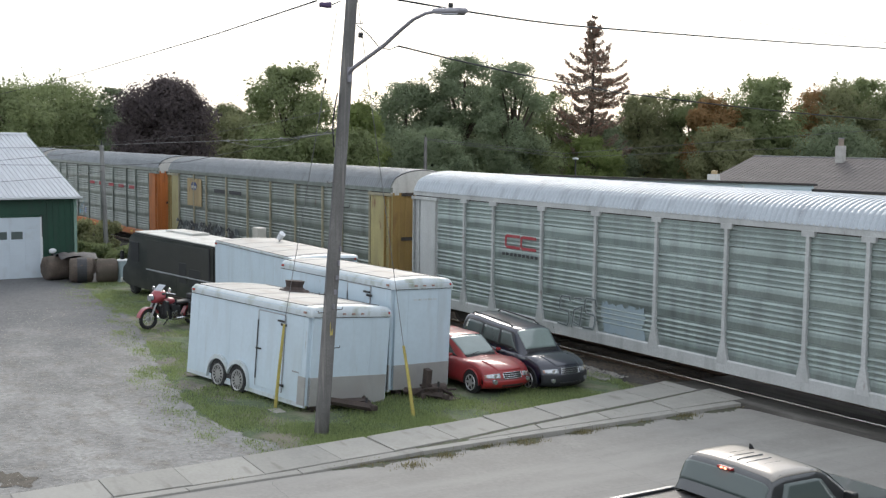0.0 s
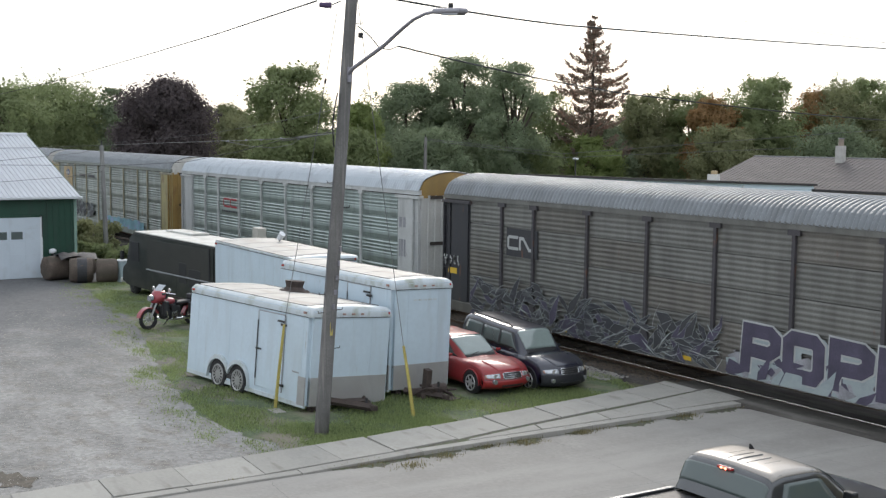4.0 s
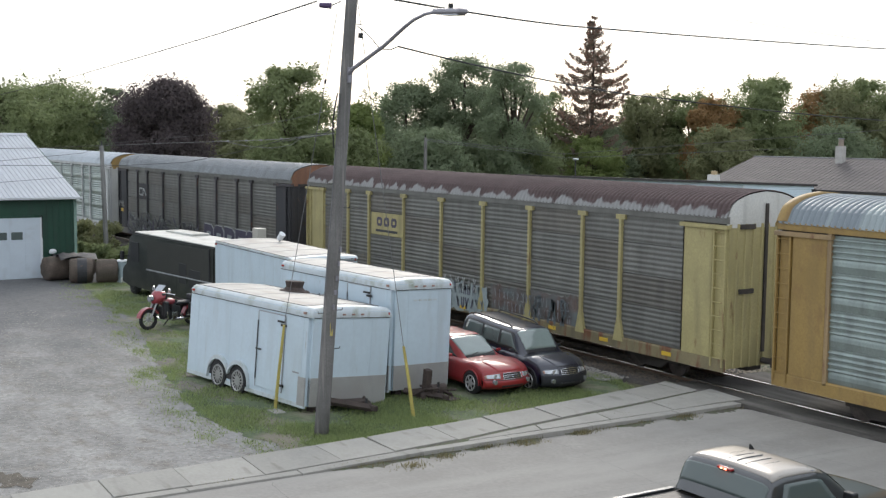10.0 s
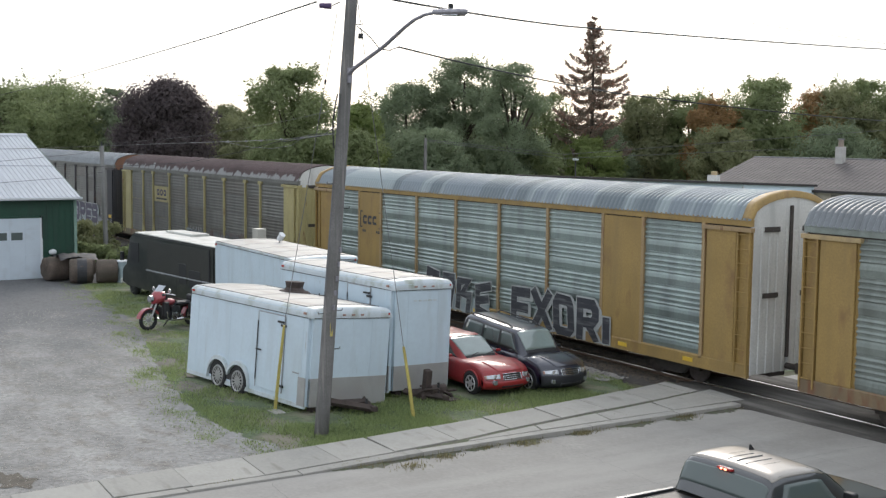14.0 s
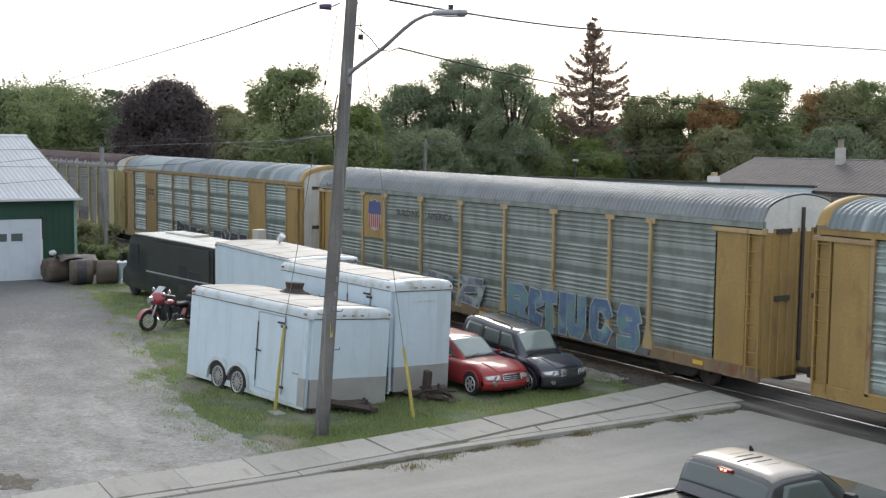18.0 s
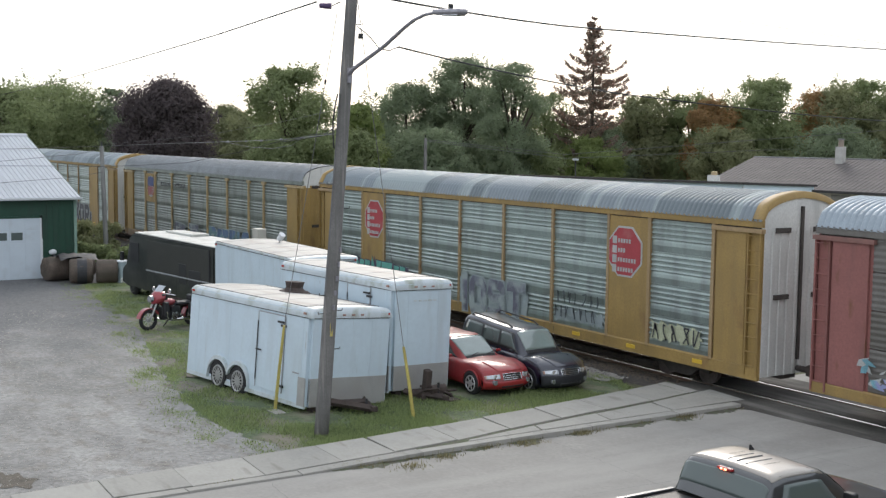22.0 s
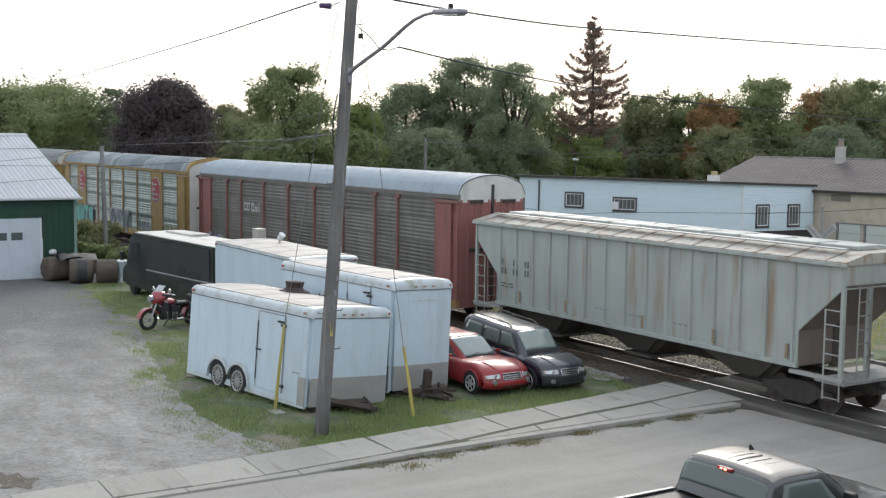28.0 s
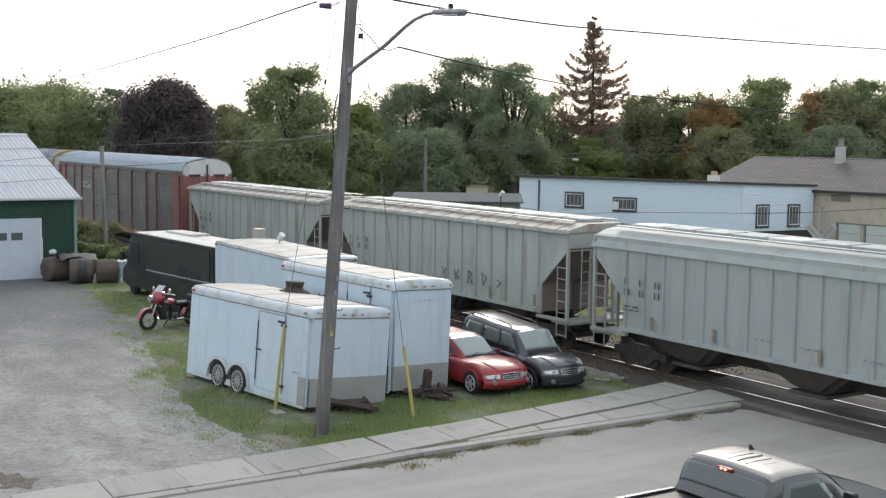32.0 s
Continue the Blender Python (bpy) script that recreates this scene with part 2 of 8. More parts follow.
def slab_row(y, end, length, inner, outer, gap, skew):
    while y < end:
        y2 = min(y + length * rng.uniform(.92, 1.08), end)
        h = rng.uniform(-.01, .01)
        part("slab", slab([(inner(y) - gap, y + gap), (outer(y) + gap, y + skew + gap), (outer(y2) + gap, y2 + skew - gap), (inner(y2) - gap, y2 - gap)],
                          [h + rng.uniform(-.008, .008) + d for d in (dip(y), 0, 0, dip(y2))]), concrete, walkway)
        y = y2


slab_row(-30, 13.6, 1.75, mid_edge, back_edge, 0.006, 0.0)
slab_row(13.6, 24.6, 1.75, mid_edge, back_edge, 0.024, 0.06)
slab_row(15.6, 24.9, 2.1, lambda y: -23.36, lambda y: mid_edge(y) + .1, 0.024, 0.12)
part("joint_soil", grid_mesh("joint_soil", [[(back_edge(y) + (-23.1 - back_edge(y)) * f, y, -.03 + rng.uniform(-.004, .01)) for f in (0, .1, .2, .3, .4, .5, .6, .7, .8, .9, 1)] for y in np.arange(14.2, 24.9, .2)]), silt_mat, walkway, "soil and moss in the joints")
y = -30.0
while y < 24.4:
    y2 = y + rng.uniform(2.3, 3.1)
    part("kerbstone", slab([(-23.33, y + .01), (-23.33, y2 - .01), (-23.03, y2 - .01), (-23.03, y + .01)][::-1],
                           [rng.uniform(-.02, .005) + dip(q) for q in (y, y2, y2, y)]), concrete, walkway)
    y = y2


def dirt_strip(y0, y1, seed, reach):
    """Silt and crumbled tarmac washed against the kerb: a low ragged bank."""
    r = random.Random(seed)
    k = max(6, int((y1 - y0) / .08))
    rows = []
    for i in range(k + 1):
        f = i / k
        swell = math.sin(math.pi * f) ** .6 * reach * r.uniform(.25, .9)
        y = y0 + (y1 - y0) * f
        rows.append([(-23.025, y, G + .02), (-23.02 + swell * .4 + .01, y, G + .03 * min(1, swell * 3)), (-23.02 + swell + .02, y, G + .004)])
    return part("silt", grid_mesh("silt", rows), silt_mat, walkway)


for k, (y0, y1, w) in enumerate(((11.8, 14.3, .2), (12.5, 13.3, .5), (14.0, 15.2, .35), (15.3, 16.1, .3), (16.6, 17.5, .45), (18.3, 18.9, .25), (19.9, 21.2, .4), (21.6, 22.5, .6), (23.0, 24.2, .4))):
    dirt_strip(y0, y1, 60 + k, w)
# fine cracks across the road
crack_mat = surf("tar_crack", (0.215, 0.207, 0.195), 0.9, var=0.2)
for k, (x0, y0, x1, y1) in enumerate(((-22.9, 10.3, -13.2, 8.8), (-22.6, 17.6, -13.5, 16.9), (-19.2, 2.0, -18.4, 24.0), (-22.9, 21.6, -13.4, 22.3))):
    r = random.Random(k)
    pts = []
    for i in range(41):
        f = i / 40
        x, y = x0 + (x1 - x0) * f + r.uniform(-.06, .06), y0 + (y1 - y0) * f + r.uniform(-.06, .06)
        pts.append((x, y, G + .003 + .05 * (1 - min(1, abs(x + 18) / 5))))
    bm = bmesh.new()
    for (ax, ay, az), (bx, by, bz) in zip(pts, pts[1:]):
        nx, ny = -(by - ay), bx - ax
        m_ = math.hypot(nx, ny)
        nx, ny = nx / m_ * .005, ny / m_ * .005
        bm.faces.new([bm.verts.new(q) for q in ((ax - nx, ay - ny, az), (bx - nx, by - ny, bz), (bx + nx, by + ny, bz), (ax + nx, ay + ny, az))])
    tagged(part("road_crack", bm, crack_mat), "thin crack running through the road surface", "crack", kind="structure")
# a pale cover plate in the grass by the trailer
plate_thing = thing("cover_plate", pose(-28.8, 13.13, G), "small pale concrete cover lying in the grass", "cover plate")
part("slab", box(-.26, .26, -.16, .16, -.02, .02, bevel=.012), concrete, plate_thing)

bm = bmesh.new()
for i, (cx, cy, r0) in enumerate(((-25.6, 5.7, .42), (-25.85, 5.1, .4), (-26.1, 5.5, .25))):
    bm.faces.new([bm.verts.new((cx + 1.3 * r0 * math.cos(a) * (1 + .35 * math.sin(3 * a + cx) + .15 * math.sin(8 * a)), cy + .9 * r0 * math.sin(a) * (1 + .3 * math.sin(5 * a)), G + .005 + .0015 * i)) for a in (k * 2 * math.pi / 26 for k in range(26))])
tagged(part("dirt_stain", bm, surf("dry_dirt", (0.13, 0.112, 0.088), 0.95, var=0.4, scale=3, fine=20, bump=0.6)), "dark brown dirt on the gravel by the pavement", "ground patch", kind="stuff")
# ---- the train ----
PITCH = 28.6
HALF = 13.5
LEAD = -13.28        # the leading end stands a little nearer the posts
POSTS = (-11.75, -9.1, -7.2, -4.3, -1.43, 1.43, 4.3, 7.2, 9.1, 11.75)
SIDE = -1.57


def travel(t):
    """How far the train has gone, in metres."""
    return 6.503943 * t + 0.03849952 * t * t / 2 - 0.00058063 * t ** 3 / 6


DIRT = (0.06, 0.055, 0.05)


def coach(name, c, rough=0.55, metal=0.0, dirt=(0.5, 0.8), rust=(0.64, 0.75), var=0.14, tint=0.0, rusty_c=(0.16, 0.07, 0.035), run=(4, 4, 1.2), soil=0.5):
    """Weathered rolling-stock paint, streaked downwards."""
    return surf(name, c, rough, metal, var=var, scale=0.9, fine=18.0, bump=0.12, stain=tuple(v * (0.95 - soil) + d * soil for v, d in zip(c, DIRT)), stain_at=dirt,
                stain_scale=(2.2, 2.2, 0.35), stain2=rusty_c, stain2_at=rust, stain2_scale=run, random_tint=tint)


galv = coach("galvanised_panel", (0.33, 0.385, 0.365), 0.36, 0.6, (0.45, 0.85), (0.75, 0.85), tint=0.07)
galv_warm = coach("galvanised_panel_aged", (0.26, 0.29, 0.265), 0.42, 0.45, (0.42, 0.8), (0.68, 0.8), tint=0.08)
old_panel = coach("weathered_panel", (0.172, 0.17, 0.155), 0.55, 0.25, (0.42, 0.8), (0.7, 0.86), tint=0.08, rusty_c=(0.15, 0.1, 0.08))
old_panel_warm = coach("weathered_panel_brown", (0.155, 0.145, 0.128), 0.55, 0.25, (0.42, 0.8), (0.66, 0.84), tint=0.1, rusty_c=(0.15, 0.09, 0.075))
panel_cp = coach("weathered_panel_dark", (0.186, 0.174, 0.159), 0.6, 0.2, (0.42, 0.8), (0.66, 0.84), tint=0.1, rusty_c=(0.15, 0.08, 0.065))
roof_silver = coach("roof_galvanised", (0.4, 0.435, 0.465), 0.42, 0.5, (0.52, 0.9), (0.8, 0.9), var=0.08)
roof_grey = coach("roof_grey", (0.19, 0.205, 0.215), 0.45, 0.35, (0.5, 0.85), (0.74, 0.85))
roof_blue = surf("roof_patched", (0.15, 0.178, 0.192), 0.5, 0.3, var=0.08, scale=0.5, stain=(0.27, 0.31, 0.315), stain_at=(0.46, 0.49), stain_scale=(0.45, 0.02, 0.02), stain2=(0.19, 0.22, 0.24), stain2_at=(0.5, 0.53), stain2_scale=(0.9, 0.02, 0.02))
roof_pale = coach("roof_pale_blue", (0.315, 0.365, 0.408), 0.5, 0.2, (0.55, 0.9), (0.8, 0.9), var=0.1)
roof_rust = surf("roof_rusty", (0.095, 0.066, 0.064), 0.9, var=0.22, scale=0.8, fine=10)


def worn_edge(m, pale):
    """Bare metal showing along the lower edge of a rusty roof."""
    n, l, b = m.node_tree.nodes, m.node_tree.links, m.node_tree.nodes["Principled BSDF"]
    old = b.inputs["Base Color"].links[0].from_socket
    tc, sep = n.new("ShaderNodeTexCoord"), n.new("ShaderNodeSeparateXYZ")
    l.new(tc.outputs["Object"], sep.inputs[0])
    mp, nz = n.new("ShaderNodeMapping"), n.new("ShaderNodeTexNoise")
    mp.inputs["Scale"].default_value = (2.4, .5, .8)
    nz.inputs["Scale"].default_value, nz.inputs["Detail"].default_value = 1.0, 5.0
    l.new(tc.outputs["Object"], mp.inputs[0])
    l.new(mp.outputs[0], nz.inputs["Vector"])
    low, amount = n.new("ShaderNodeMapRange"), n.new("ShaderNodeMath")
    low.inputs["From Min"].default_value, low.inputs["From Max"].default_value = 5.55, 5.1
    low.inputs["To Max"].default_value = .45
    l.new(sep.outputs["Z"], low.inputs["Value"])
    amount.operation = "ADD"
    l.new(low.outputs[0], amount.inputs[0])
    l.new(nz.outputs["Fac"], amount.inputs[1])
    cut, mx = n.new("ShaderNodeMapRange"), n.new("ShaderNodeMix")
    cut.inputs["From Min"].default_value, cut.inputs["From Max"].default_value = .82, .9
    l.new(amount.outputs[0], cut.inputs["Value"])
    mx.data_type = "RGBA"
    mx.inputs[7].default_value = rgba(pale)
    l.new(cut.outputs[0], mx.inputs[0])
    l.new(old, mx.inputs[6])
    l.new(mx.outputs[2], b.inputs["Base Color"])


worn_edge(roof_rust, (0.25, 0.25, 0.245))
silver_paint = coach("silver_frame", (0.51, 0.518, 0.51), 0.5, 0.15, (0.5, 0.9), (0.68, 0.8))
dark_post = coach("dark_post", (0.06, 0.055, 0.06), 0.7)
black_paint = coach("black_end", (0.035, 0.035, 0.04), 0.7)
yellow = coach("yellow_frame", (0.33, 0.215, 0.068), 0.6, 0.0, (0.4, 0.95), (0.58, 0.8), var=0.16, rusty_c=(0.17, 0.09, 0.04), run=(1.6, 1.6, 0.8), soil=0.4)
pale_yellow = coach("pale_yellow_frame", (0.4, 0.345, 0.16), 0.55, 0.0, (0.52, 0.85), (0.64, 0.76))
tan_post = coach("faded_yellow_post", (0.42, 0.31, 0.16), 0.6, 0.0, (0.5, 0.85), (0.6, 0.74))
pink_tan = coach("faded_tan_post", (0.34, 0.235, 0.12), 0.6, 0.0, (0.5, 0.85), (0.6, 0.74))
dull_post = coach("dull_tan_post", (0.34, 0.31, 0.22), 0.6)
dirty_sill = coach("dirty_yellow_sill", (0.24, 0.2, 0.11), 0.7, 0.0, (0.4, 0.7), (0.5, 0.65))
rusty_sill = coach("rusty_sill", (0.22, 0.155, 0.085), 0.7, 0.0, (0.4, 0.75), (0.5, 0.68))
orange = coach("orange_end", (0.5, 0.16, 0.04), 0.6)
red_post = coach("faded_red_frame", (0.27, 0.105, 0.094), 0.65, 0.0, (0.5, 0.85), (0.6, 0.75))
dull_red = coach("dull_red_post", (0.235, 0.115, 0.098), 0.7, 0.0, (0.45, 0.8), (0.6, 0.75))
white_end = coach("white_end", (0.561, 0.561, 0.535), 0.55, 0.0, (0.55, 0.9), (0.7, 0.8))
brown_cap = coach("rusty_brown_end", (0.2, 0.1, 0.062), 0.85)
steel_dark = surf("dark_running_gear", (0.07, 0.06, 0.053), 0.8, 0.2, var=0.3, scale=4)
wheel_mat = surf("wheel_steel", (0.12, 0.1, 0.09), 0.6, 0.6, var=0.3, scale=5)
dull_strip = surf("dull_reflector_strip", (0.3, 0.23, 0.15), 0.7, var=0.25, scale=6)
hopper_grey = coach("hopper_grey", (0.372, 0.4, 0.373), 0.6, 0.0, (0.45, 0.9), (0.57, 0.78), var=0.1, rusty_c=(0.25, 0.165, 0.1), run=(2.4, 2.4, 0.26), soil=0.3)
hopper_roof = coach("hopper_roof", (0.37, 0.362, 0.325), 0.65, 0.0, (0.5, 0.85), (0.48, 0.68), var=0.12, rusty_c=(0.23, 0.153, 0.0935), soil=0.3)
walkway_steel = coach("walkway_steel", (0.33, 0.34, 0.34), 0.5, 0.3, (0.5, 0.85), (0.6, 0.75))
rust_plate = coach("stained_slope_sheet", (0.2, 0.165, 0.14), 0.8)
hopper_under = coach("hopper_under", (0.085, 0.075, 0.065), 0.85)
ladder_grey = coach("ladder_grey", (0.357, 0.357, 0.34), 0.6)
hopper_pale = coach("hopper_pale_grey", (0.34, 0.374, 0.361), 0.6, 0.0, (0.5, 0.95), (0.62, 0.8), var=0.06, rusty_c=(0.25, 0.185, 0.125), run=(2.4, 2.4, 0.26), soil=0.3)
mark_dark = surf("stencil_black", (0.05, 0.05, 0.055), 0.7, var=0.2)
mark_white = surf("stencil_white", (0.42, 0.43, 0.42), 0.7, var=0.2)
mark_red = surf("stencil_red", (0.36, 0.045, 0.055), 0.65, var=0.15, stain=(0.4, 0.16, 0.15), stain_at=(0.55, 0.9))
mark_blue = surf("stencil_blue", (0.06, 0.08, 0.2), 0.6, var=0.15)
mark_teal = surf("spray_teal", (0.14, 0.42, 0.36), 0.6, var=0.25, scale=2)
mark_violet = surf("spray_violet", (0.075, 0.065, 0.105), 0.6, var=0.3, scale=2)
mark_edge = surf("spray_pale_edge", (0.4, 0.44, 0.43), 0.6, var=0.3, scale=2)
mark_stencil = surf("stencil_grey", (0.085, 0.085, 0.095), 0.7, var=0.25)
spray_teal_grey = surf("spray_teal_grey", (0.17, 0.29, 0.29), 0.6, var=0.3, scale=2, stain=(0.1, 0.15, 0.27), stain_at=(0.45, 0.6), stain_scale=(2, 2, 2))
spray_blue_grey = surf("spray_blue_grey", (0.1, 0.155, 0.26), 0.6, var=0.3, scale=2, stain=(0.2, 0.32, 0.31), stain_at=(0.5, 0.66), stain_scale=(2, 2, 2))
mark_char = surf("spray_charcoal", (0.04, 0.04, 0.05), 0.6, var=0.3, scale=2, stain=(0.13, 0.135, 0.14), stain_at=(0.5, 0.7), stain_scale=(1, 1, 9))
mark_sky = surf("spray_sky_blue", (0.2, 0.42, 0.5), 0.6, var=0.4, scale=1.6, stain=(0.3, 0.25, 0.5), stain_at=(0.5, 0.65))
mark_grey = surf("spray_grey", (0.3, 0.3, 0.32), 0.6, var=0.3, scale=2)
mark_brown = surf("spray_brown", (0.16, 0.115, 0.1), 0.7, var=0.35, scale=2.5, stain=(0.13, 0.15, 0.15), stain_at=(0.42, 0.65))
mark_slate = surf("spray_slate", (0.12, 0.14, 0.15), 0.6, var=0.3, scale=2)
mark_wash = surf("washed_paint", (0.3, 0.35, 0.36), 0.6, var=0.15, scale=3, stain=(0.3, 0.34, 0.34), stain_at=(0.4, 0.7), stain_scale=(3, 3, 3))
wash_blue = surf("washed_blue_paint", (0.3, 0.38, 0.43), 0.6, var=0.15, scale=3, stain=(0.27, 0.32, 0.33), stain_at=(0.4, 0.7), stain_scale=(3, 3, 3))
mark_haze = surf("spray_faded_violet", (0.13, 0.13, 0.175), 0.6, var=0.3, scale=2, stain=(0.3, 0.34, 0.34), stain_at=(0.45, 0.6))
mark_lime = surf("spray_pale_green", (0.5, 0.52, 0.36), 0.6, var=0.3, scale=2)
amber = surf("reflector_yellow", (0.65, 0.42, 0.04), 0.5, var=0.1)


RIB_ROWS = tuple((.92 + k * .97, .97) for k in range(4))
SHEET_ROWS = ((.98, 1.09), (2.07, .96), (3.03, .96), (3.99, .85))


def louvre(width, z0, h, kind):
    """One pressed panel: four sharp ribs above a shallow swelling, or corrugated all over with a dark joint below."""
    if kind == "ribs":
        line = [(.02, z0), (.02, z0 + .012), (0, z0 + .016), (-.008, z0 + .1), (-.02, z0 + .2), (-.012, z0 + .3), (0, z0 + .355)]
        for i in range(4):
            z = z0 + .375 + i * .15
            line += [(.0, z), (-.034, z + .014), (-.042, z + .03), (-.034, z + .052), (.0, z + .088)]
        line += [(0, z0 + h - .004), (.02, z0 + h)]
    else:
        line = [(.06, z0), (.06, z0 + .028), (-.004, z0 + .03)]
        k = max(5, round(h / .155))
        step = (h - .032) / k
        for i in range(k):
            z = z0 + .031 + i * step
            line += [(.002, z + step * .12), (-.006, z + step * .34), (-.013, z + step * .54), (-.008, z + step * .74), (.002, z + step * .95)]
        line += [(0, z0 + h - .001)]
    return mesh_of("side_panel", sweep(line, -width / 2, width / 2, "x", closed=False))


PANELS = {}


def panel_mesh(width, row, kind):
    key = (round(width, 2), row, kind)
    if key not in PANELS:
        PANELS[key] = louvre(width, *(RIB_ROWS if kind == "ribs" else SHEET_ROWS)[row], kind)
    return PANELS[key]


def arch(y):
    """The roof's height over the car's breadth."""
    a = abs(y) / 1.57
    return float(np.interp(a, [0, .3, .5, .66, .8, .88, .955, 1], [5.75, 5.71, 5.645, 5.565, 5.46, 5.365, 5.15, 4.99]))


ACROSS = (-1.57, -1.53, -1.47, -1.38, -1.26, -1.1, -.9, -.65, -.35, 0, .35, .65, .9, 1.1, 1.26, 1.38, 1.47, 1.53, 1.57)
rows = []
for i in range(0, 143):
    for k, h in ((0, 0), (.03, 0), (.06, .036), (.09, .046), (.135, .046), (.165, .03)):
        x = LEAD + i * .19 + k
        if x <= HALF + .001:
            rows.append([(x, y * (1 + h * .35), arch(y) + h * (1 - .6 * (abs(y) / 1.57) ** 6)) for y in ACROSS])
ROOF = grid_mesh("roof", rows, smooth=False)
bm = bmesh.new()
ring = [bm.verts.new((0, y * .985, arch(y) - .01)) for y in ACROSS] + [bm.verts.new((0, 1.5, 4.72)), bm.verts.new((0, -1.5, 4.72))]
bm.faces.new(ring)
res = bmesh.ops.extrude_face_region(bm, geom=bm.faces[:])
bmesh.ops.translate(bm, verts=[v for v in res["geom"] if isinstance(v, bmesh.types.BMVert)], vec=(-.06, 0, 0))
bmesh.ops.recalc_face_normals(bm, faces=bm.faces)
CAP = mesh_of("end_cap", bm)
HOOP = grid_mesh("end_hoop", [[(x, y * 1.012, arch(y) + h) for y in ACROSS] for x, h in ((-.34, .0), (-.34, .075), (-.0, .075), (.03, .04), (.03, -.12))])


def post_mesh(style):
    bm = bmesh.new()
    if style == "flared":
        line = [(-.23, .86), (.23, .86), (.19, 1.05), (.06, 1.6), (.055, 4.7), (.21, 4.7), (.21, 4.85), (-.21, 4.85), (-.21, 4.7), (-.055, 4.7), (-.06, 1.6), (-.19, 1.05)]
        sweep(line, -.014, .09, "y", bm)
    else:
        box(-.06, .06, .0, .09, .9, 4.84, bm)
    return mesh_of("post", bm)


POST = {k: post_mesh(k) for k in ("flared", "plain")}
SLIM_SILL = mesh_of("side_sill", sweep([(0, .7), (.05, .68), (.1, .72), (.1, .98), (.02, 1.0), (0, .95)], LEAD, HALF))
SILL = mesh_of("side_sill", sweep([(0, .62), (.05, .6), (.1, .64), (.1, .98), (.02, 1.0), (0, .95)], LEAD, HALF))
RAIL = mesh_of("top_rail", sweep([(.0, 4.84), (.1, 4.84), (.1, 5.04), (-.012, 5.04), (-.012, 5.0), (.0, 5.0)], LEAD, HALF))
# A solid dark strip stands in for the shade inside the vent slot.
SLOT_SHADE = mesh_of("vent_gap", box(LEAD + .1, HALF - .1, .09, .12, 4.74, 4.85))
UNDER = bmesh.new()
box(-HALF + .2, HALF - .2, -1.45, 1.45, .78, .98, UNDER)
box(-HALF + .3, HALF - .3, -.3, .3, .5, .8, UNDER)
box(-7.5, 7.5, -1.1, -.5, .55, .8, UNDER)
box(-5.0, 5.5, .5, 1.1, .5, .8, UNDER)
UNDER = mesh_of("underframe", UNDER)
FAR = mesh_of("far_side", box(LEAD, HALF, 1.44, 1.54, .62, 4.87))
CORNER = mesh_of("corner_panel", box(-.56, .56, .0, .07, .98, 4.74, bevel=.015))
BACKING = mesh_of("corner_frame", box(-.88, .88, .07, .12, .98, 4.8))
LEDGE = mesh_of("ledge", box(-.95, .95, -.06, .1, 4.68, 4.8, bevel=.01))
bm = bmesh.new()
for x in (-.22, .22):
    box(x - .025, x + .025, -.03, .06, .75, 4.7, bm)
for k in range(10):
    rod((-.22, -.02, 1.0 + k * .4), (.22, -.02, 1.0 + k * .4), .016, n=5, bm=bm)
LADDER = mesh_of("ladder", bm)
line = [(-.03, -.74)]
for k in range(5):
    y = -.7 + k * .32
    line += [(.03, y - .02), (.06, y), (.06, y + .08), (.03, y + .1)]
line += [(.03, .74), (-.03, .74)]
bm = sweep(line, .7, 4.83, "z")
LEAF = mesh_of("end_door", bm)
LATCH = mesh_of("latch_bar", box(-.02, .035, -.05, .05, 1.1, 5.4))
HINGE = mesh_of("hinge_plate", box(0, .04, -.3, .3, -.07, .07))
bm = rod((0, 0, .85), (.5, 0, .85), .09, n=8)
box(.42, .74, -.14, .14, .7, 1.0, bm, .03)
COUPLER = mesh_of("coupler", bm)
bm = box(-.2, .2, -.95, .95, .32, .62, bevel=.04)
box(-.55, .55, -.2, .2, .55, .72, bm, .03)
BOLSTER = mesh_of("truck", bm)
FRAME_SIDE = mesh_of("side_frame", sweep([(-1.2, .38), (-1.2, .62), (-.8, .66), (-.35, .78), (.35, .78), (.8, .66), (1.2, .62), (1.2, .38), (.75, .42), (.45, .2), (-.45, .2), (-.75, .42)], -.07, .07, "y"))
bm = rod((0, -.95, 0), (0, .95, 0), .08, n=8)
for y in (-.75, .75):
    rod((0, y - .06, 0), (0, y + .06, 0), .42, n=24, bm=bm)
    for k in range(5):
        a = k * 2 * math.pi / 5
        s = math.copysign(.065, y)
        rod((.26 * math.cos(a), y, .26 * math.sin(a)), (.26 * math.cos(a), y + s, .26 * math.sin(a)), .05, n=6, bm=bm)
WHEELSET = mesh_of("wheelset", bm)
REFLECTOR = mesh_of("reflector", box(-.2, .2, -.012, .0, -.06, .06))

rolling = []        # wheelsets, with where they sit in their trucks
cars = []           # cars, with where they stand at the start


def running_gear(car, xs):
    for x in xs:
        truck = part("truck", BOLSTER, steel_dark, car, loc=(x, 0, 0))
        for y in (-1.02, 1.02):
            part("side_frame", FRAME_SIDE, steel_dark, truck, loc=(0, y, 0))
        for dx in (-.89, .89):
            w = part("wheelset", WHEELSET, wheel_mat, truck, loc=(dx, 0, .42))
            rolling.append((w, dx))


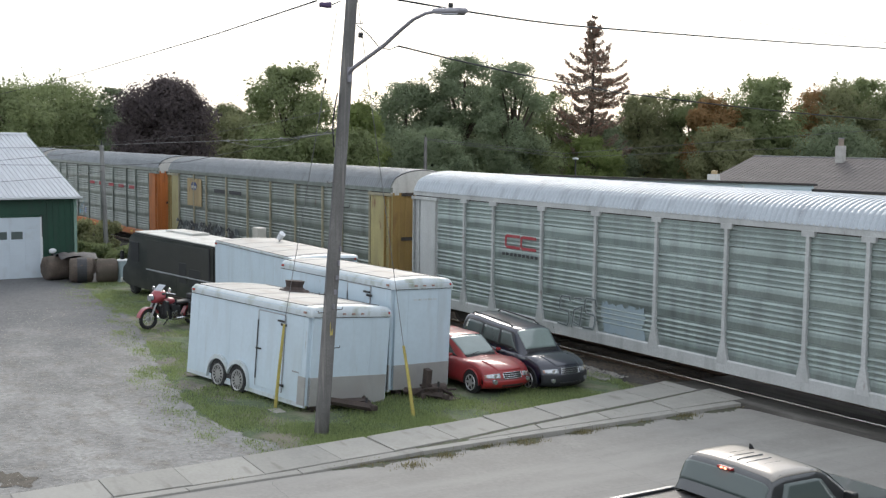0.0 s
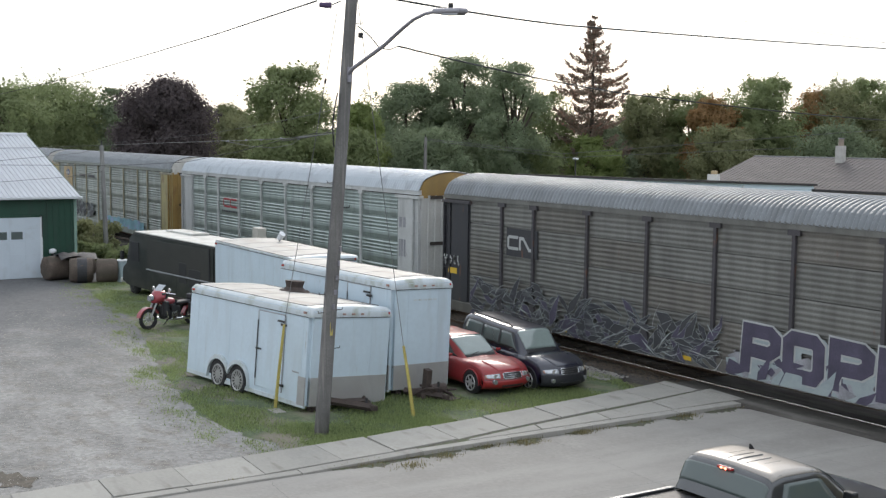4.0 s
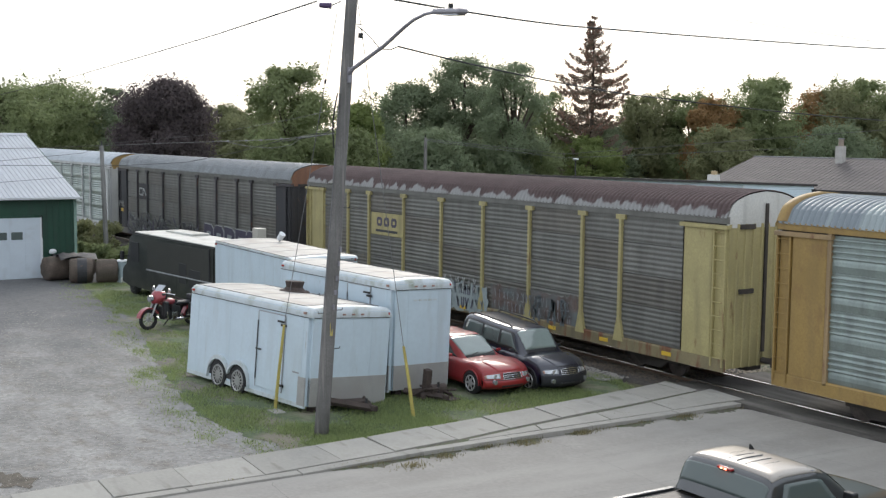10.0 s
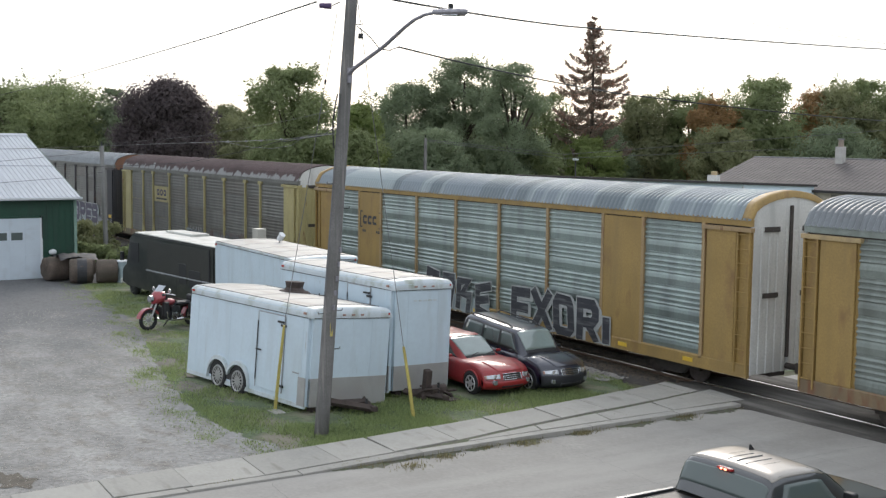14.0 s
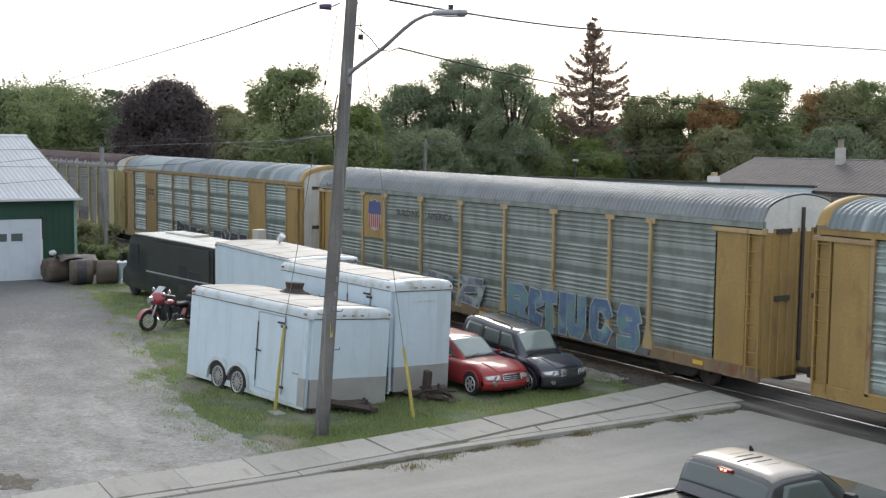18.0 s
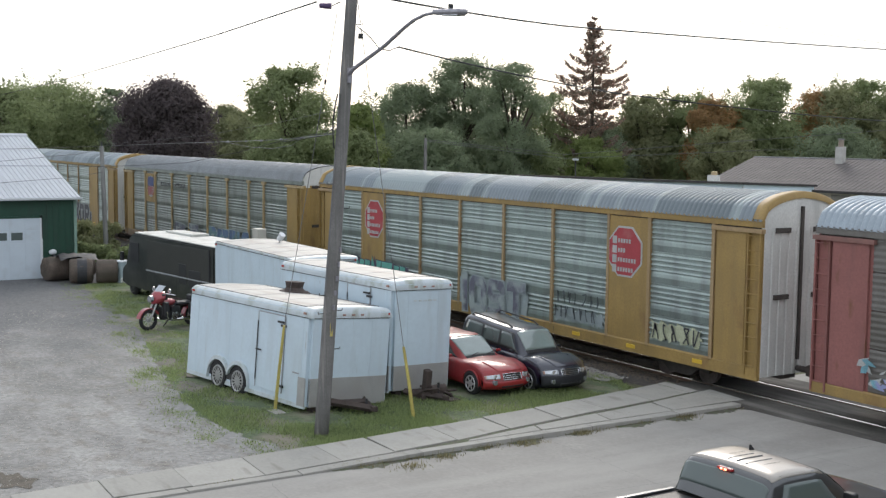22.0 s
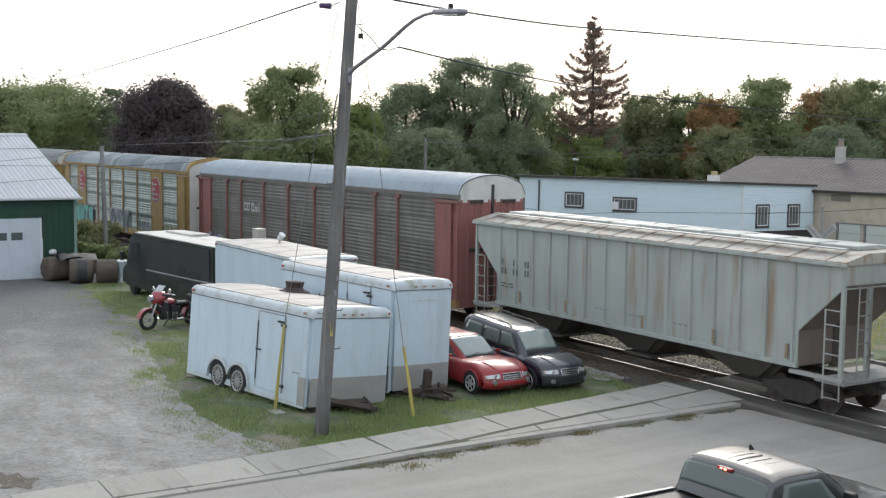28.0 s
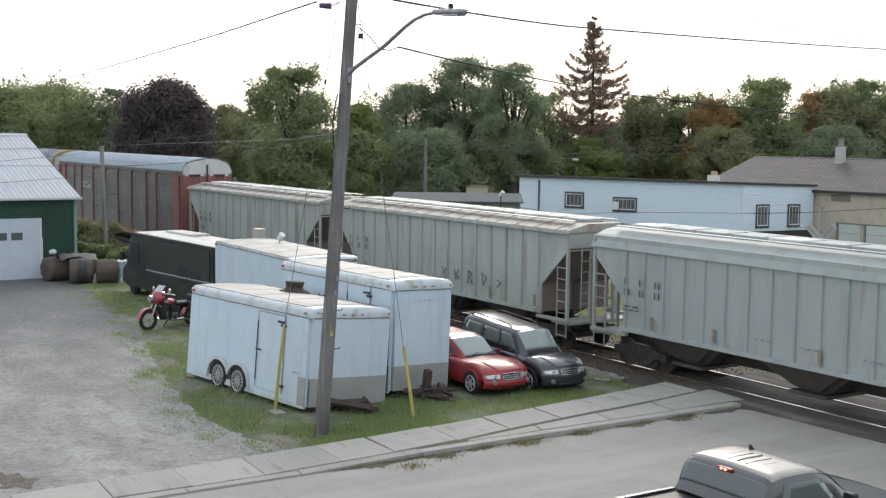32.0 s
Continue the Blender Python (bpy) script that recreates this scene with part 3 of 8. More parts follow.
def lettering(words, car, x0, x1, z0, z1, material, name="lettering", bold=0.0, y=SIDE - .02, slant=0.0, label="", depth=.004):
    """Painted words, fitted into a field of the car's side."""
    cu = bpy.data.curves.new(name, "FONT")
    cu.body, cu.size, cu.offset, cu.extrude, cu.shear, cu.resolution_u = words, 1.0, bold, depth, slant, 3
    ob = bpy.data.objects.new(name, cu)
    scene.collection.objects.link(ob)
    me = bpy.data.meshes.new_from_object(ob.evaluated_get(bpy.context.evaluated_depsgraph_get()))
    bpy.data.objects.remove(ob)
    co = np.array([v.co[:] for v in me.vertices])
    lo, hi = co.min(0), co.max(0)
    sx, sz = (x1 - x0) / (hi[0] - lo[0]), (z1 - z0) / (hi[1] - lo[1])
    me.transform(Matrix(((sx, 0, 0, x0 - lo[0] * sx), (0, 0, -1, y), (0, sz, 0, z0 - lo[1] * sz), (0, 0, 0, 1))))
    me.materials.clear()
    return part(name, me, material, car, label)


def bars(car, x0, x1, z0, z1, count, material, name="stencil_bar", y=SIDE - .012, gap=.35):
    """Plain bars where small writing stands."""
    w = (x1 - x0) / count
    for i in range(count):
        part(name, box(x0 + w * (i + gap / 2), x0 + w * (i + 1 - gap / 2), y, y + .008, z0, z1), material, car)


def plate(car, x0, x1, z0, z1, material, name, y=SIDE - .004, label="", cut=0.0):
    c = cut * (x1 - x0)
    if name == "painted_patch":
        r = random.Random(int(x0 * 100) + int(z1 * 10))
        edge = [(x0 + (x1 - x0) * k / 24, z1) for k in range(25)] + [(x1, z1 - (z1 - z0) * k / 8) for k in range(1, 8)] + [(x1 - (x1 - x0) * k / 24, z0) for k in range(25)] + [(x0, z0 + (z1 - z0) * k / 8) for k in range(1, 8)]
        edge = [(px + r.uniform(-.1, .1), max(.62, pz + r.uniform(-.09, .09))) for px, pz in edge]
        return part(name, sweep(edge, y, y + .006, "y"), material, car, label)
    line = [(x0 + c, z0), (x1 - c, z0), (x1, z0 + c), (x1, z1 - c), (x1 - c, z1), (x0 + c, z1), (x0, z1 - c), (x0, z0 + c)] if cut else [(x0, z0), (x1, z0), (x1, z1), (x0, z1)]
    return part(name, sweep(line, y, y + .014, "y"), material, car, label)


def shards(car, x0, x1, z0, z1, materials, count, seed, size=(.25, .7), y=SIDE - .02, thin=.2, edge=None):
    """A wild sprayed piece: many sharp overlapping strokes."""
    r = random.Random(seed)
    made = {m: bmesh.new() for m in list(materials) + ([edge] if edge else [])}
    for i in range(count):
        m = materials[i % len(materials)]
        x, z = r.uniform(x0, x1), z0 + (z1 - z0) * r.random() ** 1.4
        a, s = r.uniform(-.9, 1.2), r.uniform(*size)
        d, n = Vector((math.cos(a), math.sin(a))), Vector((-math.sin(a), math.cos(a)))
        w = s * thin * r.uniform(.6, 1.5)
        yy, bow, c = y - .0004 * i, r.uniform(-.12, .12) * s, Vector((x, z))
        k = 3
        mid = [c + d * s * (j / k - .5) + n * bow * (1 - (2 * j / k - 1) ** 2) for j in range(k + 1)]
        width = [w * v for v in (.02, 1.0, .55, .02)]
        for mat, grow, back in ((edge, .01, .0002), (m, 0, 0)) if edge else ((m, 0, 0),):
            q = [p + n * (v + grow) for p, v in zip(mid, width)] + [p - n * (v + grow) for p, v in reversed(list(zip(mid, width)))]
            f = [made[mat].verts.new((min(max(p.x, x0 - .2), x1 + .2), yy + back, max(p.y, .64))) for p in q]
            for j in range(k):
                made[mat].faces.new((f[j], f[j + 1], f[2 * k - j], f[2 * k + 1 - j]))
    for m, b in made.items():
        tagged(part("graffiti", b, m, car), "wild sprayed graffiti strokes", kind="stuff")


def scribble(car, x0, x1, z0, z1, lines, material, seed, thick=.016):
    """Rows of quick unreadable marker writing."""
    r = random.Random(seed)
    bm = bmesh.new()
    h = (z1 - z0) / lines
    for row in range(lines):
        x, zb = x0 + r.uniform(0, .1), z1 - (row + 1) * h + h * .12
        while x < x1 - h * .5:
            w = h * r.uniform(.35, .6)
            pts = [Vector((x + w * r.uniform(0, 1), zb + h * .76 * v)) for v in r.choice(((0, 1, .5, .9, 0), (1, 0, 0, 1), (0, 1, 1, .5, .5, 0), (1, .5, 1, 0, .1), (.9, 1, .5, 0, .1)))]
            for a, b in zip(pts, pts[1:]):
                d = b - a
                if d.length > .02:
                    n = Vector((-d.y, d.x)).normalized() * thick * (h / .3) ** .5
                    bm.faces.new([bm.verts.new((p.x, SIDE - .02, p.y)) for p in (a - n, b - n, b + n, a + n)])
            x += w + h * r.uniform(.12, .3)
    tagged(part("scribble", bm, material, car), "hasty marker scribble", kind="stuff")


LETTERS = {
    "P": (((0, 0), (0, 1), (.8, 1), (1, .84), (1, .58), (.8, .42), (.3, .42)),), "O": (((.5, 0), (.15, 0), (0, .15), (0, .85), (.15, 1), (.85, 1), (1, .85), (1, .15), (.85, 0), (.5, 0)),),
    "E": (((1, 1), (0, 1), (0, 0), (1, 0)), ((.2, .5), (.85, .5))), "S": (((1, .82), (.9, 1), (.1, 1), (0, .88), (0, .62), (.12, .5), (.88, .5), (1, .38), (1, .12), (.88, 0), (0, 0)),),
    "X": (((0, 1), (1, 0)), ((0, 0), (1, 1))), "R": (((0, 0), (0, 1), (.8, 1), (1, .86), (1, .6), (.8, .46), (.3, .46)), ((.5, .42), (1, 0))), "I": (((.5, 0), (.5, 1)),),
    "U": (((0, 1), (0, .15), (.15, 0), (.85, 0), (1, .15), (1, 1)),), "N": (((0, 0), (0, 1), (1, 0), (1, 1)),), "T": (((0, 1), (1, 1)), ((.5, .8), (.5, 0))),
    "Y": (((0, 1), (0, .5), (.9, .42)), ((1, 1), (1, .1), (.85, 0), (.1, 0))), "K": (((0, 0), (0, 1)), ((1, 1), (.25, .5), (1, 0))), "A": (((0, 0), (.45, 1), (1, 0)), ((.3, .35), (.7, .35))),
    "*": (((0, 0), (.1, 1), (.9, .9)), ((.15, .55), (.8, .7)), ((.1, .1), (.9, .2))), "%": (((.1, 0), (.25, .6), (.95, .75), (.8, .1), (.3, .2)), ((.2, 1), (.9, 1.0))),
    "+": (((0, .1), (0, .95), (.85, 1), (.3, .55), (1, .5), (.9, 0)),), "<": (((1, .95), (.1, .8), (.2, .1), (.95, 0)), ((.35, .45), (.9, .5))),
    "C": (((1, .8), (.85, 1), (.15, 1), (0, .85), (0, .15), (.15, 0), (.85, 0), (1, .2)),)}


def ribbon(bm, pts, half_w, cap, y, low=.64):
    """A band of even width along a bent line on the car's side, mitred at its corners."""
    pts = [Vector(p) for p in pts]
    d = [(b - a).normalized() for a, b in zip(pts, pts[1:])]
    if (pts[0] - pts[-1]).length > .08:
        pts[0], pts[-1] = pts[0] - d[0] * cap, pts[-1] + d[-1] * cap
    left, right = [], []
    for i, p in enumerate(pts):
        d0, d1 = d[max(0, i - 1)], d[min(len(d) - 1, i)]
        n = Vector((-d0.y - d1.y, d0.x + d1.x)).normalized()
        n = n * half_w / max(.6, n.dot(Vector((-d0.y, d0.x))))
        left.append(p + n)
        right.append(p - n)
    f = [[bm.verts.new((q.x, y - .0007 * i, max(q.y, low))) for i, q in enumerate(row)] for row in (left, right)]
    for i in range(len(pts) - 1):
        bm.faces.new((f[0][i], f[0][i + 1], f[1][i + 1], f[1][i]))


def outlined(words, car, x0, x1, z0, z1, fill, edge, seed=0, lean=0.0, wave=.04, thick=.17, rim=.05, block=None, drop=(.16, -.1), rise=0.0):
    """Angular sprayed letters, each of fat mitred strokes with a rim, some with a block shadow."""
    r = random.Random(seed)
    total = sum(.45 if ch == "I" else 1 for ch in words)
    x = x0
    for i, ch in enumerate(words):
        w = (x1 - x0) / total * (.45 if ch == "I" else 1)
        dz, tilt = r.uniform(-wave, wave) + rise * i, lean + r.uniform(-.05, .05)
        inner, tall = max(.05, w - 2 * thick - 2 * rim), z1 - z0 - 2 * thick
        strokes = []
        for line in LETTERS[ch]:
            loop = [(x + thick + rim + (u if ch != "I" else .5) * inner + tilt * v * tall + r.uniform(-.02, .02), z0 + dz + thick + v * tall + r.uniform(-.02, .02)) for u, v in line]
            strokes.append(loop[:-1] + loop[:1] if line[0] == line[-1] else loop)
        layers = [("graffiti_outline", edge, thick + rim, SIDE - .02, (0, 0)), ("graffiti_letter", fill, thick, SIDE - .034, (0, 0))]
        if block:
            layers.insert(0, ("graffiti_shadow", block, thick + rim, SIDE - .016, drop))
        for name, m, half_w, y, (ox, oz) in layers:
            bm = bmesh.new()
            for k, line in enumerate(strokes):
                ribbon(bm, [(px + ox, pz + oz) for px, pz in line], half_w, half_w * .95, y - .0008 * k - .0001 * (i % 2))
            part(name, bm, m, car)
        x += w


def autorack(n, label, panels, post_style, post, door, cap, leaf, roof, sill, kind, solid=(), ladder=None, panels2=None, marks=True, top=None, hoop=None, shift=0.0, edge=SILL):
    """A closed car carrier. n: its place in the train; shift: how far its posts stand off the middle."""
    stands = [-11.53] + [p + shift for p in POSTS[1:9]] + [11.68]
    x_start = -42.25417 + PITCH * n + 0.80497 + HALF
    car = thing("autorack_car", pose(x_start, TRACK, 0), label, "rail car", "cars of the train")
    cars.append((car, x_start))
    part("roof", ROOF, roof, car, "corrugated sheet-metal roof")
    part("underframe", UNDER, steel_dark, car)
    part("far_side", FAR, panels, car)
    part("side_sill", edge, sill, car, loc=(0, SIDE, 0))
    part("side_sill", edge, sill, car, loc=pose(0, -SIDE, 0, 0, 0, 180))
    part("top_rail", RAIL, top or panels, car, loc=(0, SIDE + .01, 0))
    for k in range(9):
        a, b = stands[k], stands[k + 1]
        if k in solid:
            part("solid_panel", box(a, b, SIDE + .02, SIDE + .08, .95, 4.8), door, car, "plain painted side panel")
            continue
        for row in range(4):
            part("side_panel", panel_mesh(b - a, row, kind), panels2 if panels2 and (k + row) % 4 == 1 else panels, car, loc=((a + b) / 2, SIDE + .085, 0))
    part("vent_gap", SLOT_SHADE, steel_dark, car, loc=(0, SIDE, 0))
    for k, x in enumerate(stands):
        if post_style == "flared" and k in (0, 9):
            continue
        part("post", POST[post_style], post, car, loc=(x, SIDE, 0))
    for s in (-1, 1):
        end = HALF if s > 0 else -LEAD
        part("corner_frame", BACKING, door, car, loc=(s * (end - .88), SIDE, 0))
        part("corner_panel", CORNER, door, car, loc=(s * (end - 1.12), SIDE, 0))
        part("ladder", LADDER, ladder or door, car, loc=(s * (end - .26), SIDE, 0))
        part("ledge", LEDGE, post, car, loc=(s * (end - .9), SIDE, 0))
        if hoop:
            part("end_hoop", HOOP, hoop, car, "painted roof end hoop", loc=pose(s * end, 0, 0, 0, 0, 0 if s > 0 else 180))
        part("end_cap", CAP, cap, car, loc=pose(s * (end - .01), 0, 0, 0, 0, 0 if s > 0 else 180))
        for y in (-.76, .76):
            d = part("end_door", LEAF, leaf, car, loc=pose(s * (end - .05), y, 0, 0, 0, 0 if s > 0 else 180))
            part("hinge_plate", HINGE, steel_dark, d, loc=(.05, 0, 2.9))
            part("hinge_plate", HINGE, steel_dark, d, loc=(.05, 0, 4.75))
        part("latch_bar", LATCH, steel_dark, car, loc=(s * (end + .01), 0, 0))
        part("coupler", COUPLER, steel_dark, car, loc=pose(s * (end + .02), 0, 0, 0, 0, 0 if s > 0 else 180))
    for x in () if not marks else (-8.1, -5.6, -2.9, 0.1, 2.9, 5.6, 8.3, 11.2):
        part("reflector", REFLECTOR, amber, car, loc=(x, SIDE - .002, .8))
    running_gear(car, (-10.0, 10.0))
    return car


autorack(-3, "grey closed car-carrier wagon half hidden behind the barn", galv_warm, "plain", galv_warm, pale_yellow, white_end, yellow, roof_grey, galv_warm, "ribs")
a_car = autorack(-2, "grey closed car-carrier wagon with orange ends and red stripes", galv_warm, "plain", galv_warm, orange, white_end, orange, roof_grey, orange, "ribs")
bars(a_car, -1.5, 9.5, 3.55, 3.75, 5, mark_red, gap=.5)
shards(a_car, -9.0, -2.0, 1.3, 2.4, [mark_white, mark_sky], 50, 4)
b_car = autorack(-1, "silver-grey closed car-carrier wagon with faded yellow posts", galv_warm, "plain", dull_post, pale_yellow, white_end, yellow, roof_grey, galv_warm, "ribs", ladder=yellow, marks=False)
c_car = autorack(0, "silver closed car-carrier wagon with pale posts and yellow end cap", galv, "flared", silver_paint, silver_paint, yellow, white_end, roof_silver, silver_paint, "ribs", marks=False, top=silver_paint, shift=-.5)
d_car = autorack(1, "dull grey closed car-carrier wagon with dark posts and black ends", old_panel, "flared", dark_post, black_paint, brown_cap, black_paint, roof_grey, old_panel_warm, "sheet", panels2=old_panel_warm, shift=-.35)
e_car = autorack(2, "weathered grey car-carrier wagon with yellow posts and a rusty roof", old_panel, "flared", pale_yellow, pale_yellow, white_end, pale_yellow, roof_rust, dirty_sill, "sheet", panels2=old_panel_warm, shift=-.13)
f_car = autorack(3, "silver car-carrier wagon with ochre-yellow frame and solid yellow bays", galv, "plain", pink_tan, yellow, white_end, white_end, roof_blue, yellow, "ribs", solid=(1, 7), top=yellow, hoop=yellow)
g_car = autorack(4, "grey car-carrier wagon with yellow flared posts and yellow ends", galv_warm, "flared", tan_post, yellow, white_end, yellow, roof_grey, rusty_sill, "ribs", shift=-.08)
h_car = autorack(5, "silver car-carrier wagon with ochre frame and red octagonal signs", galv, "plain", pink_tan, yellow, white_end, white_end, roof_blue, yellow, "ribs", solid=(1, 7), top=yellow, hoop=yellow, shift=-.1)
i_car = autorack(6, "dark brownish car-carrier wagon with faded red posts and pale roof", panel_cp, "flared", dull_red, red_post, white_end, red_post, roof_pale, yellow, "sheet", panels2=old_panel_warm, shift=-.2, marks=False, edge=SLIM_SILL)

U = -HALF
# far silver-grey car
plate(b_car, U + 3.4, U + 5.6, 3.05, 4.6, tan_post, "emblem_plate", SIDE + .02, "tan panel with a small dark emblem")
plate(b_car, U + 4.0, U + 4.9, 3.95, 4.4, mark_blue, "emblem_shape", SIDE + .008, cut=.2)
plate(b_car, U + 4.05, U + 4.85, 4.05, 4.2, mark_white, "emblem_bar", SIDE + .004)
bars(b_car, U + 7.2, U + 11.5, 3.95, 4.15, 2, mark_dark, y=SIDE + .03, gap=.25)
shards(b_car, U + 1.9, U + 11.2, 1.3, 2.1, [mark_dark, mark_slate], 130, 31, (.4, .9))
shards(b_car, U + 1.9, U + 11.2, 1.35, 2.15, [mark_white], 60, 32, (.3, .6), SIDE - .09, .05)
plate(b_car, U + 14, U + 22, .9, 1.5, mark_sky, "painted_patch", SIDE - .01, "pale blue sprayed band")
# silver car
for a, b in ((6.62, 7.45), (7.55, 8.4)):
    bm = bmesh.new()
    ribbon(bm, [(U + b, 3.3), (U + a + .08, 3.3), (U + a, 3.36), (U + a, 3.64), (U + a + .08, 3.7), (U + b, 3.7)], .05, .02, SIDE + .02)
    part("faded_mark", bm, mark_red, c_car, "faded red emblem shape")
bars(c_car, U + 6.4, U + 8.6, 3.0, 3.1, 9, mark_dark)
outlined("S%S", c_car, U + 9.75, U + 11.75, 1.0, 2.0, mark_slate, mark_edge, 8, lean=.05, wave=.06, thick=.02, rim=.035)
plate(c_car, U + 12.0, U + 13.95, 1.0, 1.95, wash_blue, "painted_patch", SIDE + .055, "pale blue washed-out patch")
bars(c_car, U + 25.4, U + 26.0, 3.5, 3.9, 2, mark_grey)
bars(c_car, U + 25.4, U + 26.0, 2.3, 3.0, 3, mark_grey)
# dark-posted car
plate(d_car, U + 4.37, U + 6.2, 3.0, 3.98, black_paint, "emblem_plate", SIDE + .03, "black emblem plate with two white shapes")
for a, b, turn in ((4.5, 5.08, 1), (5.2, 5.95, -1)):
    bm = bmesh.new()
    line = [(b, 3.28), (a + .06, 3.28), (a, 3.34), (a, 3.62), (a + .06, 3.68), (b, 3.68)]
    if turn < 0:
        line = [(a, 3.26), (a, 3.66), (a + .2, 3.66), (b - .2, 3.28), (b, 3.28), (b, 3.68)]
    ribbon(bm, [(U + p, q) for p, q in line], .055, .02, SIDE + .012)
    part("emblem_shape", bm, mark_white, d_car)
shards(d_car, U + 2.4, U + 14.8, .7, 1.85, [mark_char, mark_violet, mark_dark, mark_char, mark_dark], 170, 11, (.5, 1.5), thin=.12, edge=mark_edge)
shards(d_car, U + 2.4, U + 15.0, .8, 1.95, [mark_edge, mark_slate, mark_white], 44, 10, (.4, 1.1), SIDE - .12, .02)
plate(d_car, U + 15.5, U + 25.0, .64, 1.35, mark_grey, "painted_patch", SIDE - .01, "grey sprayed background")
shards(d_car, U + 15.4, U + 25.0, .7, 1.3, [mark_wash, mark_grey, mark_violet], 60, 12, (.5, 1.2), SIDE - .014)
outlined("POPES", d_car, U + 15.7, U + 23.2, .8, 2.16, mark_violet, mark_white, 2, wave=.02, thick=.19, block=mark_wash, drop=(.2, -.12))
shards(d_car, U + 23.3, U + 25.6, .7, 1.5, [mark_wash, mark_brown, mark_violet], 26, 14, (.2, .5))
scribble(d_car, U + 23.7, U + 25.2, 1.5, 1.9, 1, mark_white, 41)
scribble(d_car, U + 25.7, U + 26.6, .95, 1.35, 1, mark_white, 42)
plate(d_car, U + 25.6, U + 26.2, 1.4, 1.62, amber, "yellow_patch")
plate(d_car, U + .6, U + 1.2, 2.0, 2.22, amber, "yellow_patch")
scribble(d_car, U + .3, U + 1.5, 2.3, 2.75, 1, mark_white, 43, .03)
# yellow-posted rusty car
plate(e_car, U + 6.4, U + 9.0, 3.05, 3.98, pale_yellow, "emblem_plate", SIDE + .03, "yellow emblem plate with dark marks")
for k in range(3):
    plate(e_car, U + 6.9 + k * .6, U + 7.32 + k * .6, 3.42, 3.8, mark_violet, "emblem_shape", SIDE + .016, cut=.2)
    plate(e_car, U + 7.04 + k * .6, U + 7.2 + k * .6, 3.54, 3.68, pale_yellow, "emblem_gap", SIDE + .008)
plate(e_car, U + 6.8, U + 8.6, 3.18, 3.28, mark_dark, "emblem_bar", SIDE + .016)
plate(e_car, U + 12.0, U + 15.2, .66, 1.75, mark_wash, "painted_patch", SIDE - .006, "whitewashed patch with dark brush strokes")
scribble(e_car, U + 12.1, U + 15.1, .75, 1.75, 2, mark_haze, 16, .03)
scribble(e_car, U + 12.1, U + 14.6, 1.4, 2.0, 1, mark_white, 26, .02)
plate(e_car, U + 15.4, U + 17.5, .66, 1.85, mark_brown, "painted_patch", SIDE + .045, "faded brownish sprayed patch")
plate(e_car, U + 17.8, U + 20.5, .66, 1.95, mark_brown, "painted_patch", SIDE + .045, "faded brownish sprayed patch")
scribble(e_car, U + 17.9, U + 20.4, .8, 1.9, 1, mark_slate, 18, .03)
scribble(e_car, U + 15.6, U + 20.2, 1.0, 1.8, 2, mark_grey, 19, .014)
# ochre car
for k in range(3):
    bm = bmesh.new()
    a = U + 4.85 + k * .42
    ribbon(bm, ((a + .26, 3.76), (a + .04, 3.76), (a, 3.72), (a, 3.54), (a + .04, 3.5), (a + .26, 3.5)), .055, .02, SIDE + .006)
    part("emblem_shape", bm, mark_dark, f_car)
for x, hook in ((4.58, .16), (6.34, -.16)):
    bm = bmesh.new()
    ribbon(bm, ((U + x + hook, 3.98), (U + x, 3.98), (U + x, 3.32), (U + x + hook, 3.32)), .03, .01, SIDE + .006)
    part("emblem_bracket", bm, mark_dark, f_car)
for x in (4.72, 5.92):
    bars(f_car, U + x, U + x + .32, 3.1, 3.2, 2, mark_dark, y=SIDE + .006)
plate(f_car, U + 9.7, U + 14.4, .66, 1.25, mark_wash, "painted_patch", SIDE - .006, "whitish sprayed background")
outlined("*%+<", f_car, U + 9.9, U + 14.5, .66, 2.05, mark_char, mark_white, 20, lean=.1, wave=.08, thick=.15)
outlined("EXOR", f_car, U + 15.8, U + 20.7, .6, 2.02, mark_char, mark_white, 3, wave=.05, thick=.17, block=mark_white, drop=(.08, -.06))
outlined("I", f_car, U + 20.75, U + 21.3, .66, 1.55, mark_char, mark_white, 13, wave=.0)
bars(f_car, U + 6.6, U + 9.3, .7, .85, 9, mark_white)
# shield car
plate(g_car, U + 4.45, U + 6.2, 2.95, 4.72, yellow, "emblem_plate", SIDE + .02, "ochre panel behind a shield")
sh = [(4.85, 4.35), (4.95, 4.55), (5.2, 4.5), (5.4, 4.6), (5.6, 4.5), (5.85, 4.55), (5.95, 4.35), (5.92, 3.6), (5.7, 3.32), (5.4, 3.25), (5.1, 3.32), (4.88, 3.6)]
part("shield", sweep([(U + x, z) for x, z in sh], SIDE + .006, SIDE + .016, "y"), mark_white, g_car, "white shield with red stripes and a blue head")
part("shield_head", sweep([(U + x, z) for x, z in [(4.87, 3.95), (4.87, 4.33), (4.96, 4.52), (5.2, 4.47), (5.4, 4.57), (5.6, 4.47), (5.84, 4.52), (5.93, 4.33), (5.93, 3.95)]], SIDE - .002, SIDE + .005, "y"), mark_blue, g_car)
for k in range(6):
    plate(g_car, U + 4.94 + k * .17, U + 5.02 + k * .17, 3.38, 3.93, mark_red, "shield_stripe", SIDE - .004)
lettering("BUILDING", g_car, U + 7.2, U + 9.0, 4.02, 4.28, mark_dark, y=SIDE + .03)
lettering("AMERICA", g_car, U + 9.6, U + 11.4, 4.02, 4.28, mark_dark, y=SIDE + .03)
